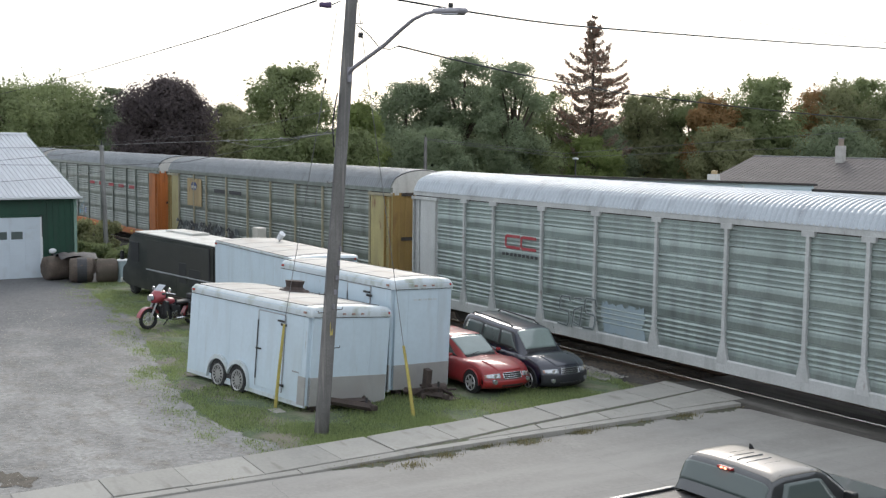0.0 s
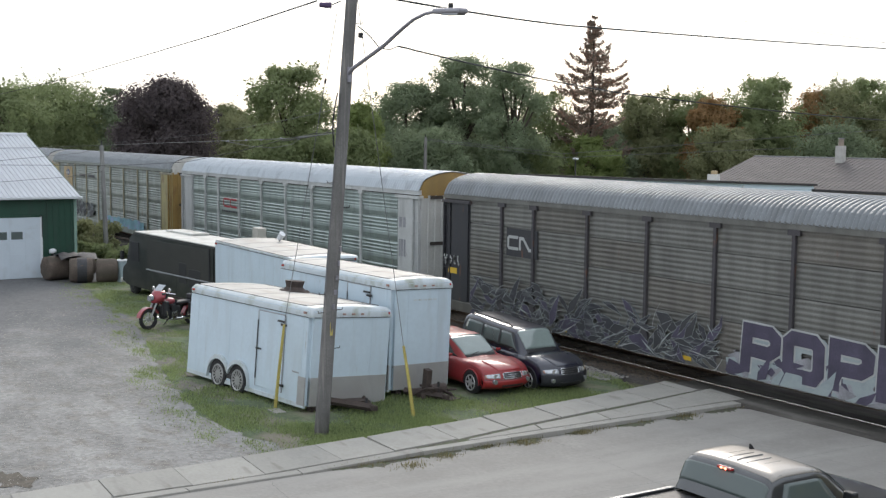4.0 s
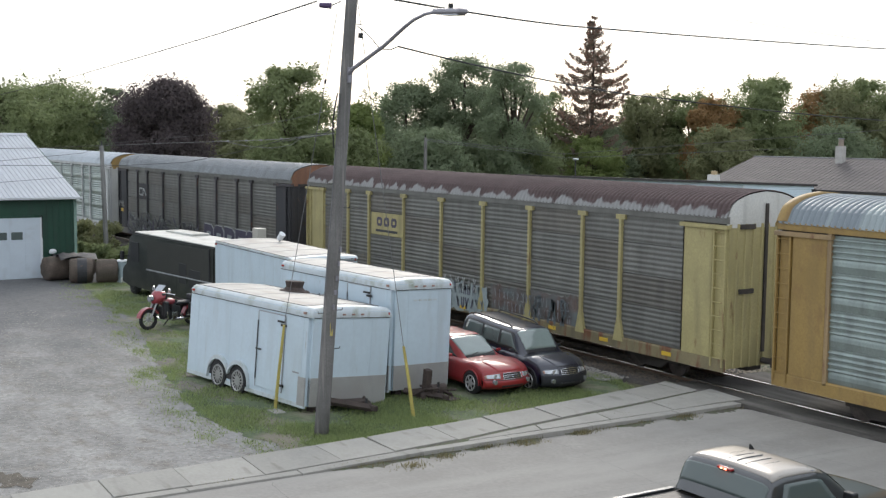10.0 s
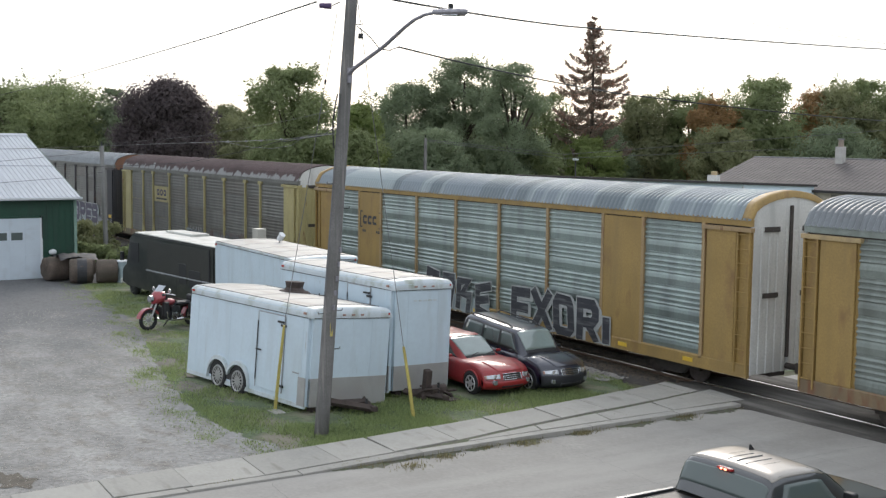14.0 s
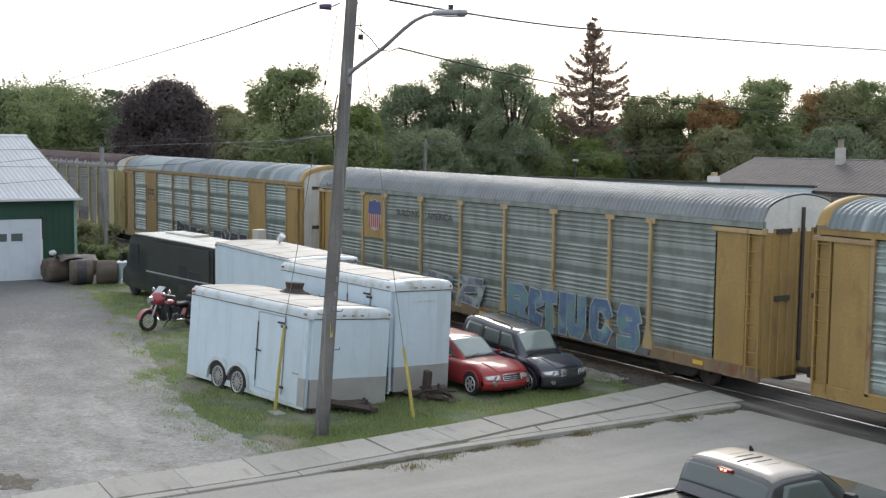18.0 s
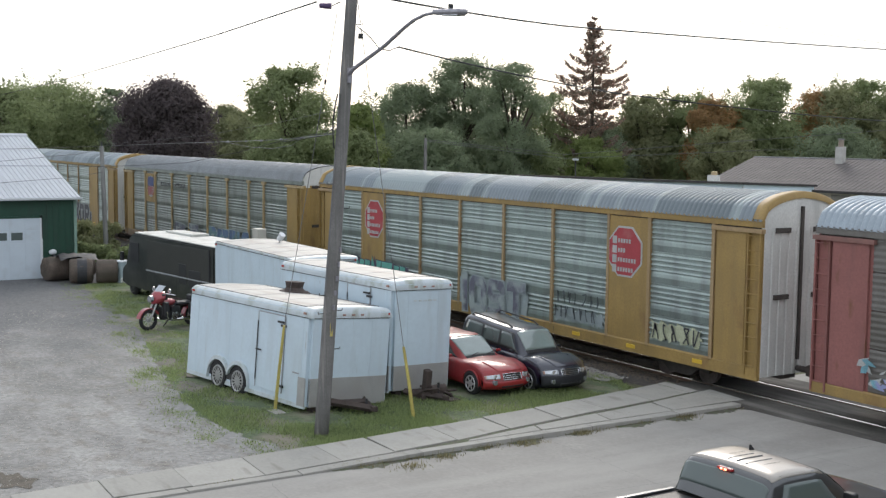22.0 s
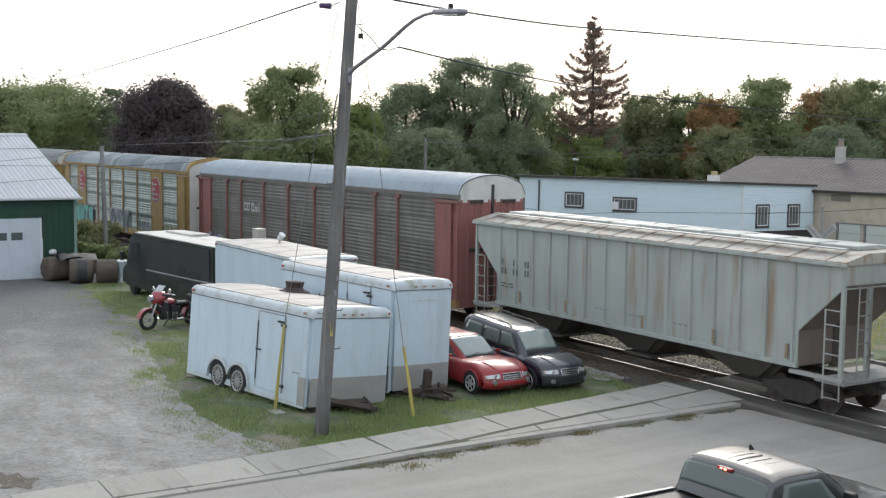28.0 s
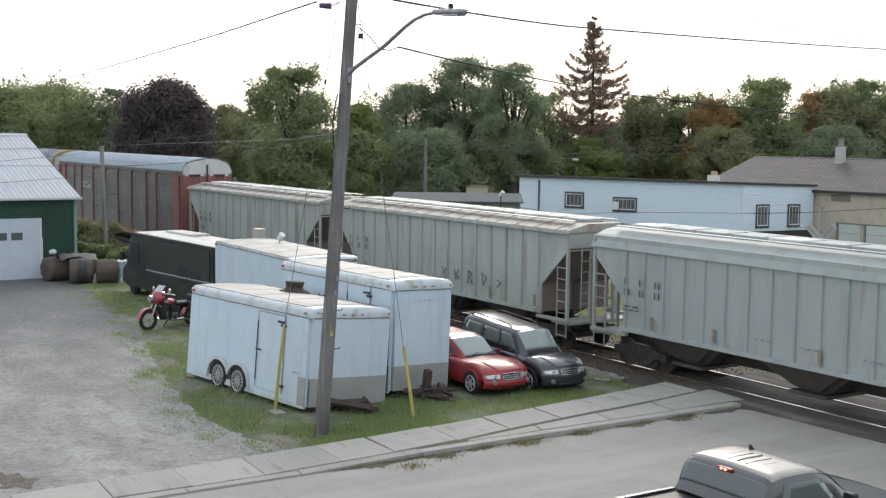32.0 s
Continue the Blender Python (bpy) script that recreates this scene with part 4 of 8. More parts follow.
outlined("*%", g_car, U + 9.5, U + 13.8, .95, 2.05, mark_haze, mark_edge, 21, lean=.1, wave=.08, thick=.12)
for k, (ch, a, b) in enumerate((("R", 15.2, 16.4), ("C", 16.45, 17.3), ("T", 17.2, 18.1), ("I", 18.1, 18.55), ("U", 18.55, 19.6), ("C", 19.75, 20.85), ("S", 21.1, 22.2))):
    outlined(ch, g_car, U + a, U + b, .72, 2.1, (spray_teal_grey, spray_blue_grey)[k % 2], mark_edge, 30 + k, wave=.05, thick=.19, rim=.045)
plate(g_car, U + 13.9, U + 22.6, .64, .9, mark_slate, "painted_patch", SIDE - .008, "dark sprayed band")
# octagon car
for x in (4.6, 20.62):
    plate(h_car, U + x, U + x + 1.58, 2.92, 4.5, mark_white, "octagon_rim", SIDE + .006, cut=.29)
    sign = plate(h_car, U + x + .06, U + x + 1.52, 2.98, 4.44, mark_red, "octagon_sign", SIDE - .006, "red octagonal sign with pale marks", cut=.29)
    for k in range(4):
        z = 4.08 - k * .3
        part("sign_bar", box(U + x + .22, U + x + .42, SIDE - .014, SIDE - .008, z - .14, z + .1), mark_white, sign)
        for j in range((5, 3, 7, 6)[k]):
            part("sign_bar", box(U + x + .48 + j * .125, U + x + .56 + j * .125, SIDE - .014, SIDE - .008, z - .1, z + .03), mark_white, sign)
outlined("SUNTY", h_car, U + 3.15, U + 8.05, .72, 1.95, mark_teal, mark_violet, 6, wave=.05, thick=.2, rim=.035, block=mark_violet, drop=(.2, -.04))
plate(h_car, U + 12.0, U + 16.35, .66, 2.0, mark_wash, "painted_patch", SIDE + .03, "whitish sprayed background")
outlined("IOST", h_car, U + 12.2, U + 16.3, .75, 2.12, mark_haze, mark_wash, 7, wave=.05, thick=.17)
scribble(h_car, U + 17.9, U + 20.3, 1.2, 2.2, 2, mark_slate, 22, .02)
plate(h_car, U + 17.9, U + 20.4, 1.15, 1.55, mark_wash, "painted_patch", SIDE + .04, "faint pale sprayed patch")
plate(h_car, U + 22.7, U + 24.8, 1.2, 1.7, mark_lime, "painted_patch", SIDE + .03, "pale green sprayed field")
scribble(h_car, U + 22.7, U + 24.9, 1.15, 1.75, 1, mark_dark, 23, .02)
plate(h_car, U + 8.2, U + 11.0, .64, .88, mark_dark, "number_plate", SIDE - .006)
bars(h_car, U + 9.4, U + 10.8, .69, .83, 6, mark_wash)
# red-posted car
for a, b, top in ((6.55, 6.92, 3.7), (6.98, 7.28, 3.7), (7.5, 7.85, 3.7), (7.92, 8.2, 3.54), (8.27, 8.35, 3.54), (8.44, 8.53, 3.72)):
    plate(i_car, U + a, U + b, 3.25, top, mark_white, "emblem_shape", SIDE + .016, cut=.12)
    if b - a > .25:
        plate(i_car, U + a + .1, U + b - .04, 3.37, top - .12, panel_cp, "emblem_gap", SIDE + .008)
shards(i_car, U + 1.8, U + 3.8, 1.2, 1.75, [mark_sky, mark_white], 30, 24, (.2, .5))
bars(i_car, U + 8, U + 9.6, .7, .84, 5, mark_white)

# ---- covered hoppers ----
B0 = 8.4
SHEET = [(0, 4.13), (0, 3.55), (1.5, 2.2), (1.5, 1.3), (15.3, 1.3), (15.3, 2.2), (16.8, 3.55), (16.8, 4.13)]


def hopper(x_lead, label, paint, style):
    x_start = x_lead + B0
    car = thing("covered_hopper_car", pose(x_start, TRACK, 0), label, "rail car", "cars of the train")
    cars.append((car, x_start))
    body = bmesh.new()
    sweep([(x - B0, z) for x, z in SHEET], -1.5, 1.5, "y", body)
    part("body", body, paint, car)
    z1 = 4.13 if style != "round" else 3.78
    if style == "round":
        line = [(-1.56, 3.78), (-1.5, 3.98), (-1.3, 4.16), (-.9, 4.3), (-.4, 4.36), (.4, 4.36), (.9, 4.3), (1.3, 4.16), (1.5, 3.98), (1.56, 3.78)]
    else:
        line = [(-1.6, 4.08), (-1.6, 4.16), (-.75, 4.36), (.75, 4.36), (1.6, 4.16), (1.6, 4.08)]
    part("roof", sweep(line, -B0 - .05, B0 + .05, "x"), hopper_roof if style != "round" else paint, car, "sloping roof sheet")
    lip = (.03, .1) if style != "round" else (.012, .03)
    for s in (-1, 1):
        part("roof_lip", box(-B0 - .06, B0 + .06, s * (1.57 + lip[0]) - lip[0], s * (1.57 + lip[0]) + lip[0], z1 - lip[1], z1, bevel=.008), paint, car)
    lap = [(y, z + .012) for y, z in line[1:-1]]
    for i in range(0 if style == "round" else 14):
        x = -B0 + 1.2 * (i + .5)
        part("roof_seam", sweep(lap + [(y, z - .03) for y, z in reversed(lap)], x - .025, x + .025), rust_plate, car, "rusty lap joint across the roof")
    rib = mesh_of("side_rib", sweep([(-.05, 0), (-.035, -.068), (.035, -.068), (.05, 0)], 1.3, z1 - .06, "z"))
    count = 15 if style != "round" else 17
    for i in range(count):
        part("side_rib", rib, paint, car, loc=(-6.75 + 13.5 * i / (count - 1), -1.5, 0))
    for s in (-1, 1):
        part("bottom_sill", box(-B0 + 1.45, B0 - 1.45, s * 1.53 - .06, s * 1.53 + .06, 1.22, 1.34), paint, car)
        part("running_board", box(-B0 + .5, B0 - .5, s * .95 - .12, s * .95 + .12, 4.41, 4.44), walkway_steel, car, "grating walkway")
        part("end_sill", box(-B0 - .02, -B0 + 1.7, s * 1.5 - .07, s * 1.5 + .07, 1.06, 1.16), ladder_grey, car)
        part("end_sill", box(B0 - 1.7, B0 + .02, s * 1.5 - .07, s * 1.5 + .07, 1.06, 1.16), ladder_grey, car)
        part("end_platform", box(s * B0 - .9 * s, s * (B0 + .05), -1.5, 1.5, .98, 1.06), ladder_grey, car)
        part("slope_sheet_frame", sweep([(s * (B0 - 1.45), 1.1), (s * (B0 - 1.45), 2.2), (s * (B0 - .25), 3.5), (s * (B0 - .4), 3.5), (s * (B0 - 1.6), 2.1), (s * (B0 - 1.6), 1.1)], -.12, .12, "y"), hopper_under, car)
        part("slope_sheet", sweep([(s * (B0 - 1.49), 1.25), (s * (B0 - 1.49), 2.19), (s * (B0 - .0), 3.53), (s * (B0 - .0), 3.56), (s * (B0 - 1.52), 2.2), (s * (B0 - 1.52), 1.25)], -1.46, 1.46, "y"), rust_plate, car, "brown stained slope sheet")
        for y in (-1.48, -.5, .5, 1.48):
            part("end_post", box(s * (B0 - .08) - .05, s * (B0 - .08) + .05, y - .05, y + .05, 1.0, 4.1), paint, car)
        part("end_brace", box(s * (B0 - .08) - .04, s * (B0 - .08) + .04, -1.48, 1.48, 3.45, 3.6), paint, car)
        for y, name in ((-1.5, "ladder"), (1.5, "ladder")):
            bm = bmesh.new()
            for x in (B0 - .1, B0 - .62):
                rod((s * x, y, .55), (s * x, y, 4.05 if x > B0 - .3 else 2.9), .025, n=5, bm=bm)
            for k in range(7):
                rod((s * (B0 - .1), y, .6 + k * .38), (s * (B0 - .62), y, .6 + k * .38), .018, n=5, bm=bm)
            part(name, bm, ladder_grey, car)
        bm = bmesh.new()
        for y in (-.95, -.45):
            rod((s * (B0 - .02), y, 1.1), (s * (B0 - .02), y, 4.0), .022, n=5, bm=bm)
        for k in range(8):
            rod((s * (B0 - .02), -.95, 1.3 + k * .36), (s * (B0 - .02), -.45, 1.3 + k * .36), .016, n=5, bm=bm)
        part("ladder", bm, ladder_grey, car, "grey end ladder")
        part("coupler", COUPLER, steel_dark, car, loc=pose(s * (B0 + .02), 0, 0, 0, 0, 0 if s > 0 else 180))
    hatch = mesh_of("hatch_cover", box(-.62, .62, -.42, .42, 4.36, 4.48, bevel=.03))
    for i in range(11):
        part("hatch_cover", hatch, paint if i % 4 else white_end, car, loc=(-7.2 + i * 1.44, 0, 0))
    for k, x in enumerate((-4.6, 0, 4.6)):
        bm = bmesh.new()
        a = [bm.verts.new(q) for q in ((x - 1.75, -1.4, 1.24), (x + 1.75, -1.4, 1.24), (x + 1.75, 1.4, 1.24), (x - 1.75, 1.4, 1.24))]
        b = [bm.verts.new(q) for q in ((x - .5, -.85, .44), (x + .5, -.85, .44), (x + .5, .85, .44), (x - .5, .85, .44))]
        bm.faces.new(b)
        for i in range(4):
            bm.faces.new((a[i], a[(i + 1) % 4], b[(i + 1) % 4], b[i]))
        bmesh.ops.recalc_face_normals(bm, faces=bm.faces)
        bmesh.ops.bevel(bm, geom=[e for e in bm.edges if len(e.link_faces) == 2], offset=.16, segments=3, affect="EDGES")
        part("discharge_hopper", bm, hopper_under, car, "dark discharge chute")
        part("outlet_gate", box(x - .62, x + .62, -.95, .95, .36, .46, bevel=.02), hopper_under, car, "sliding outlet gate")
    part("centre_sill", box(-B0, B0, -.25, .25, .62, .95), steel_dark, car)
    for x in (-5.5, -2.9, .9, 3.9, 6.6):
        part("reflector", box(x - .05, x + .05, -1.585, -1.565, 1.42, 1.82), dull_strip, car)
    running_gear(car, (-6.55, 6.55))
    return car


J0 = -42.25417 + 0.80497 + PITCH * 7 - 0.49
j_car = hopper(J0, "beige-grey covered hopper wagon with ribbed sides and rust streaks", hopper_grey, "flat")
k_car = hopper(J0 + 18.35, "beige-grey covered hopper wagon with chalk marks along its side", hopper_grey, "flat")
l_car = hopper(J0 + 36.4, "pale blue-grey covered hopper wagon with a rounded roof edge", hopper_pale, "round")
for car, x in ((j_car, 1.75), (k_car, 1.4), (l_car, 1.55)):
    for z, groups in ((2.68, (1, 1, 2)), (2.36, (2, 2, 2))):
        for g, many in enumerate(groups):
            x0 = x - B0 + g * .68
            bars(car, x0, x0 + .17 * many, z, z + .22, many, mark_stencil, y=-1.568, gap=.68)
    bars(car, x - B0, x - B0 + .8, 2.0, 2.04, 2, mark_dark, y=-1.58)
    bars(car, x - B0, x - B0 + .8, 1.9, 1.93, 3, mark_dark, y=-1.58)
    for xx in (7.0, 8.6, 10.6):
        bars(car, xx - B0, xx - B0 + .7, 1.75, 1.8, 3, mark_grey, y=-1.58)
chalk_grey = surf("chalk_grey", (0.11, 0.11, 0.12), 0.9, var=0.4, scale=9)
# hand-drawn chalk strokes along the second hopper
TAGS = (((0, .1, .35, .4), (.02, .42, .3, .06), (.28, .1, .36, .02)), ((0, .4, .05, .05), (.05, .05, .32, .12), (.3, .42, .12, .22), (.12, .22, .34, .1)),
        ((0, 0, .04, .45), (.04, .45, .3, .34), (.3, .34, .05, .22), (.05, .22, .32, .0)), ((0, .45, .1, .0), (0, .45, .3, .3), (.3, .3, .1, .0)), ((0, .3, .3, .2), (.3, .2, .05, .05)))
for k, strokes in enumerate(TAGS):
    for u0, v0, u1, v1 in strokes:
        x = 9.0 - B0 + k * .92
        part("chalk_mark", tube([(x + u0, -1.57, 1.78 + v0), (x + (u0 + u1) / 2 + .015, -1.57, 1.79 + (v0 + v1) / 2), (x + u1, -1.57, 1.78 + v1)], .016, 5), chalk_grey, k_car)
# ---- trailers, vans and cars on the grass ----
trailer_white = surf("trailer_white", (0.51, 0.603, 0.667), 0.42, var=0.05, scale=1.0, fine=9, bump=0.05, stain=(0.425, 0.484, 0.518), stain_at=(0.5, 0.85), stain_scale=(3, 3, 0.45), stain2=(0.306, 0.306, 0.281), stain2_at=(0.68, 0.8), stain2_scale=(7, 7, 1.2))
trim_white = surf("trailer_trim", (0.51, 0.561, 0.586), 0.45, var=0.08, scale=2, stain=(0.306, 0.332, 0.281), stain_at=(0.5, 0.72), stain_scale=(3, 3, 2))
roof_alu = surf("trailer_roof", (0.357, 0.348, 0.327), 0.6, 0.1, var=0.09, scale=0.8, stain=(0.264, 0.242, 0.212), stain_at=(0.48, 0.72), stain_scale=(0.6, 1.6, 1))
tread_plate = surf("tread_plate", (0.357, 0.353, 0.34), 0.55, 0.15, var=0.12, scale=3, fine=60, bump=0.3, stain=(0.272, 0.259, 0.238), stain_at=(0.45, 0.8))
rubber = surf("rubber", (0.025, 0.025, 0.026), 0.85, var=0.25, scale=5)
rusty = surf("rusty_iron", (0.068, 0.05, 0.043), 0.85, var=0.3, scale=6)
chrome = surf("chrome", (0.75, 0.75, 0.76), 0.15, 1.0, var=0.05, bump=0)
alloy = surf("wheel_alloy", (0.62, 0.62, 0.62), 0.35, 0.7, var=0.1)
old_alloy = surf("dull_wheel_alloy", (0.45, 0.45, 0.44), 0.45, 0.5, var=0.2)
seam_grey = surf("seam_grey", (0.3, 0.31, 0.32), 0.6, var=0.1)
amber_lens = glass("amber_lens", (0.3, 0.17, 0.13), 0.3)
red_lens = glass("red_lens", (0.4, 0.03, 0.02), 0.2)
clear_lens = surf("headlight_lens", (0.5, 0.52, 0.54), 0.08, 0.6, var=0.25, scale=8, bump=0, coat=1.0)
# Window tints are lifted to stand in for what the panes reflect.
window_dark = glass("car_window", (0.085, 0.105, 0.1), 0.04)
side_glass = glass("car_side_window", (0.08, 0.1, 0.094), 0.05)
# The bright sky seen in the windscreen is put into this base colour.
sky_tint_windscreen = surf("windscreen", (0.22, 0.27, 0.255), 0.06, 0.0, var=0.12, scale=1.5, bump=0, coat=1.0)
black_trim = surf("black_trim", (0.02, 0.02, 0.022), 0.5, var=0.15)
dark_green = surf("van_dark_green", (0.014, 0.017, 0.014), 0.4, var=0.3, scale=1.2, stain=(0.05, 0.05, 0.042), stain_at=(0.45, 0.75), stain_scale=(0.9, 0.9, 1.4), coat=0.15)
faded_white = surf("van_roof_white", (0.51, 0.51, 0.476), 0.6, var=0.12, stain=(0.297, 0.281, 0.238), stain_at=(0.5, 0.75))


def hinge_wheel(name, parent, loc, r, w, rim, turn=0.0, spokes=6):
    """A road wheel under its vehicle: tyre with a rim of spokes."""
    bm = rod((0, -w / 2, 0), (0, w / 2, 0), r, n=28)
    bmesh.ops.bevel(bm, geom=[e for e in bm.edges if abs(e.verts[0].co.y - e.verts[1].co.y) < 1e-5 and len(e.link_faces) == 2 and any(len(q.verts) > 6 for q in e.link_faces)],
                    offset=w * .16, segments=2, affect="EDGES")
    tyre = part("wheel", bm, rubber, parent, "black tyre on a metal rim", loc=pose(*loc, 0, turn, 0), smooth=False)
    bm = rod((0, -w / 2 - .012, 0), (0, -w / 2 + .05, 0), r * .3, n=14)
    ring = [(r * .66 * math.cos(a), -w / 2 - .006, r * .66 * math.sin(a)) for a in (k * math.pi / 12 for k in range(25))]
    tube(ring, r * .06, 5, bm)
    for k in range(spokes):
        a = k * 2 * math.pi / spokes
        c, s = math.cos(a), math.sin(a)
        d = Vector((-s, 0, c)) * r * (.1 if spokes < 8 else .05)
        p0, p1 = Vector((c, 0, s)) * r * .2, Vector((c, 0, s)) * r * .66
        q = [p0 - d, p1 - d, p1 + d, p0 + d]
        bm.faces.new([bm.verts.new(v + Vector((0, -w / 2 - .012, 0))) for v in q])
    part("rim", bm, rim, tyre, "pale wheel rim")
    return tyre


def cargo_trailer(m, L, W, h, label, name="cargo_trailer", wheels=(-.85, -.02), door=None, vent=False, plate_h=.55, tongue=True, ribs=4, z_low=0.0, bar=0.0, slim=False):
    """An enclosed box trailer, nose along +x, near side at -y. Its floor is at z = 0."""
    t = thing(name, m, label, "trailer", "parked trailers")
    body = box(-L / 2, L / 2, -W / 2, W / 2, 0, h - .1)
    bmesh.ops.bevel(body, geom=[e for e in body.edges if abs(e.verts[0].co.z - e.verts[1].co.z) > .5 and e.verts[0].co.x > 0], offset=.1, segments=4, affect="EDGES")
    part("body", body, trailer_white, t)
    half, foot, r = (W / 2 + .012, h - .09, .03) if slim else (W / 2 + .012, h - .27, .17)

    def crown(y):
        return h - .01 + .05 * (1 - (min(abs(y), half - r) / (half - r)) ** 2)
    section = [(-half, foot), (-half, h - .01 - r)] + [(-half + r - r * math.cos(a), h - .01 - r + r * math.sin(a)) for a in np.linspace(.2, math.pi / 2, 7)]
    section += [(y, crown(y)) for y in np.linspace(-half + r, 0, 7)[1:]]
    section += [(-y, z) for y, z in reversed(section[:-1])]
    rows = []
    nose = [(-L / 2 - .012, .06), (-L / 2 + .04, .0)] + [(L / 2 + .014 - .2 + .2 * math.sin(a), .2 * (1 - math.cos(a))) for a in np.linspace(0, math.pi / 2, 9)]
    for x, drop in nose:
        tuck = 1 - drop * .35 / half
        rows.append([(x, y * tuck, z - drop * max(0, z - foot) / (h - foot + .01)) for y, z in section])
    rows.append([(L / 2 + .014, y * (1 - .07 / half), foot) for y, z in section])
    part("roof_trim", grid_mesh("roof_trim", rows), trim_white, t, "rounded white roof edge, green with grime")
    lid = [(y, crown(y) + .005) for y in np.linspace(-half + r + .02, half - r - .02, 11)]
    part("roof_sheet", sweep(lid, -L / 2 + .1, L / 2 - .5), roof_alu, t, "dull aluminium roof")
    for y in (-half + r - .01, half - r - .015):
        part("edge_seam", box(-L / 2 + .08, L / 2 - .45, y, y + .025, crown(y) - .005, crown(y) + .012), rubber, t, "dark sealant seam")
    part("edge_seam", sweep([(y, z + .004) for y, z in lid], L / 2 - .5, L / 2 - .47), rubber, t, "dark sealant seam")
    for x in np.linspace(-L / 2 + .6, L / 2 - .7, 5):
        part("roof_seam", sweep([(y, z + .006) for y, z in lid], x - .012, x + .012), seam_grey, t)
    part("gutter", box(-L / 2, L / 2 - .12, -W / 2 - .018, -W / 2 - .002, foot - .01, foot + .008), black_trim, t)
    part("gutter", box(L / 2 + .002, L / 2 + .018, -W / 2 + .1, W / 2 - .1, foot - .01, foot + .008), black_trim, t)
    for k in range(ribs):
        x = -L / 2 + .5 + (L - .8) * k / max(1, ribs - 1)
        part("panel_seam", box(x - .012, x + .012, -W / 2 - .004, -W / 2 + .01, .06, h - .26), surf_seam, t)
    for k in range(3):
        y = -W / 4 + k * W / 4
        part("panel_seam", box(L / 2 - .01, L / 2 + .003, y - .01, y + .01, plate_h, h - .26), surf_seam, t) if k != 1 else None
    part("stone_guard", box(L / 2 - .1, L / 2 + .014, -W / 2 + .1, W / 2 - .1, z_low, plate_h, bevel=.004), tread_plate, t, "grey tread-plate stone guard")
    part("stone_guard", box(L / 2 - .42, L / 2 - .09, -W / 2 - .012, -W / 2 + .02, z_low, plate_h, bevel=.004), tread_plate, t, "grey tread-plate stone guard")
    part("bottom_rail", box(-L / 2, L / 2 - .1, -W / 2 - .01, -W / 2 + .06, -.06, .05), trim_white, t)
    for k in range(3):
        y = -.3 + k * .3
        part("marker_light", box(L / 2 - .03, L / 2 + .035, y - .05, y + .05, h - .2, h - .155, bevel=.01), amber_lens, t, "small amber marker light")
    for x, y, m2 in ((L / 2 - .25, -W / 2 - .03, amber_lens), (-L / 2 + .15, -W / 2 - .03, red_lens), (L / 2 - .02, W / 2 - .14, red_lens)):
        part("marker_light", box(x - .06, x + .06, y - .015, y + .015, foot + .08 - .14 * slim, foot + .14 - .14 * slim, bevel=.006), m2, t)
    if wheels:
        r = .43
        zc = .16
        arc = []
        x0, x1 = min(wheels) - .6, max(wheels) + .6
        for x in np.linspace(x0, x1, 33):
            arc.append((x, max([.0] + [zc - .02 + math.sqrt(max(0, .6 ** 2 - (x - c) ** 2)) for c in wheels])))
        outer = arc + [(x, z - .12) for x, z in reversed(arc)]
        part("wheel_arch", sweep(outer, -W / 2 - .09, -W / 2 + .02, "y"), trim_white, t, "rounded white mudguard over two wheels")
        part("wheel_well", sweep([(x, z - .02) for x, z in arc], -W / 2 - .006, -W / 2 + .02, "y"), black_trim, t)
        for x in wheels:
            hinge_wheel("wheel", t, (x, -W / 2 + .06, zc), r, .2, old_alloy, spokes=14)
            hinge_wheel("wheel", t, (x, W / 2 - .06, zc), r, .2, old_alloy, spokes=14)
    if door:
        x0, x1, z0, z1 = door
        d = part("side_door", box(x0, x1, -W / 2 - .03, -W / 2 + .01, z0, z1, bevel=.006), trailer_white, t, "white side door with bar lock")
        for a, b, c, e in ((x0 - .03, x0, z0, z1), (x1, x1 + .03, z0, z1), (x0, x1, z1, z1 + .03)):
            part("door_edge", box(a, b, -W / 2 - .035, -W / 2 + .01, c, e), seam_grey, d)
        part("lock_bar", rod((x0 + .02, -W / 2 - .06, z0 + .2), (x0 + .02, -W / 2 - .06, z1 - .25), .016, n=6), black_trim, d)
        part("handle", box(x0 - .02, x0 + .24, -W / 2 - .08, -W / 2 - .05, (z0 + z1) / 2 - .02, (z0 + z1) / 2 + .02), black_trim, d)
        for z in (z0 + .2, z1 - .25):
            part("hinge", box(x1 - .14, x1 + .12, -W / 2 - .06, -W / 2 - .03, z - .03, z + .03), black_trim, d)
        part("door_stay", box(x1 - .25, x1 + .05, -W / 2 - .1, -W / 2 - .05, z1 - .18, z1 - .13), black_trim, d)
    if vent:
        vx, vy = vent
        bm = rod((vx, vy, h), (vx, vy, h + .07), .5, .42, 20)
        rod((vx, vy, h + .07), (vx, vy, h + .16), .34, .25, 20, bm)
        rod((vx, vy, h + .16), (vx, vy, h + .34), .25, .29, 20, bm)
        part("roof_vent", bm, rusty, t, "rusty round roof vent")
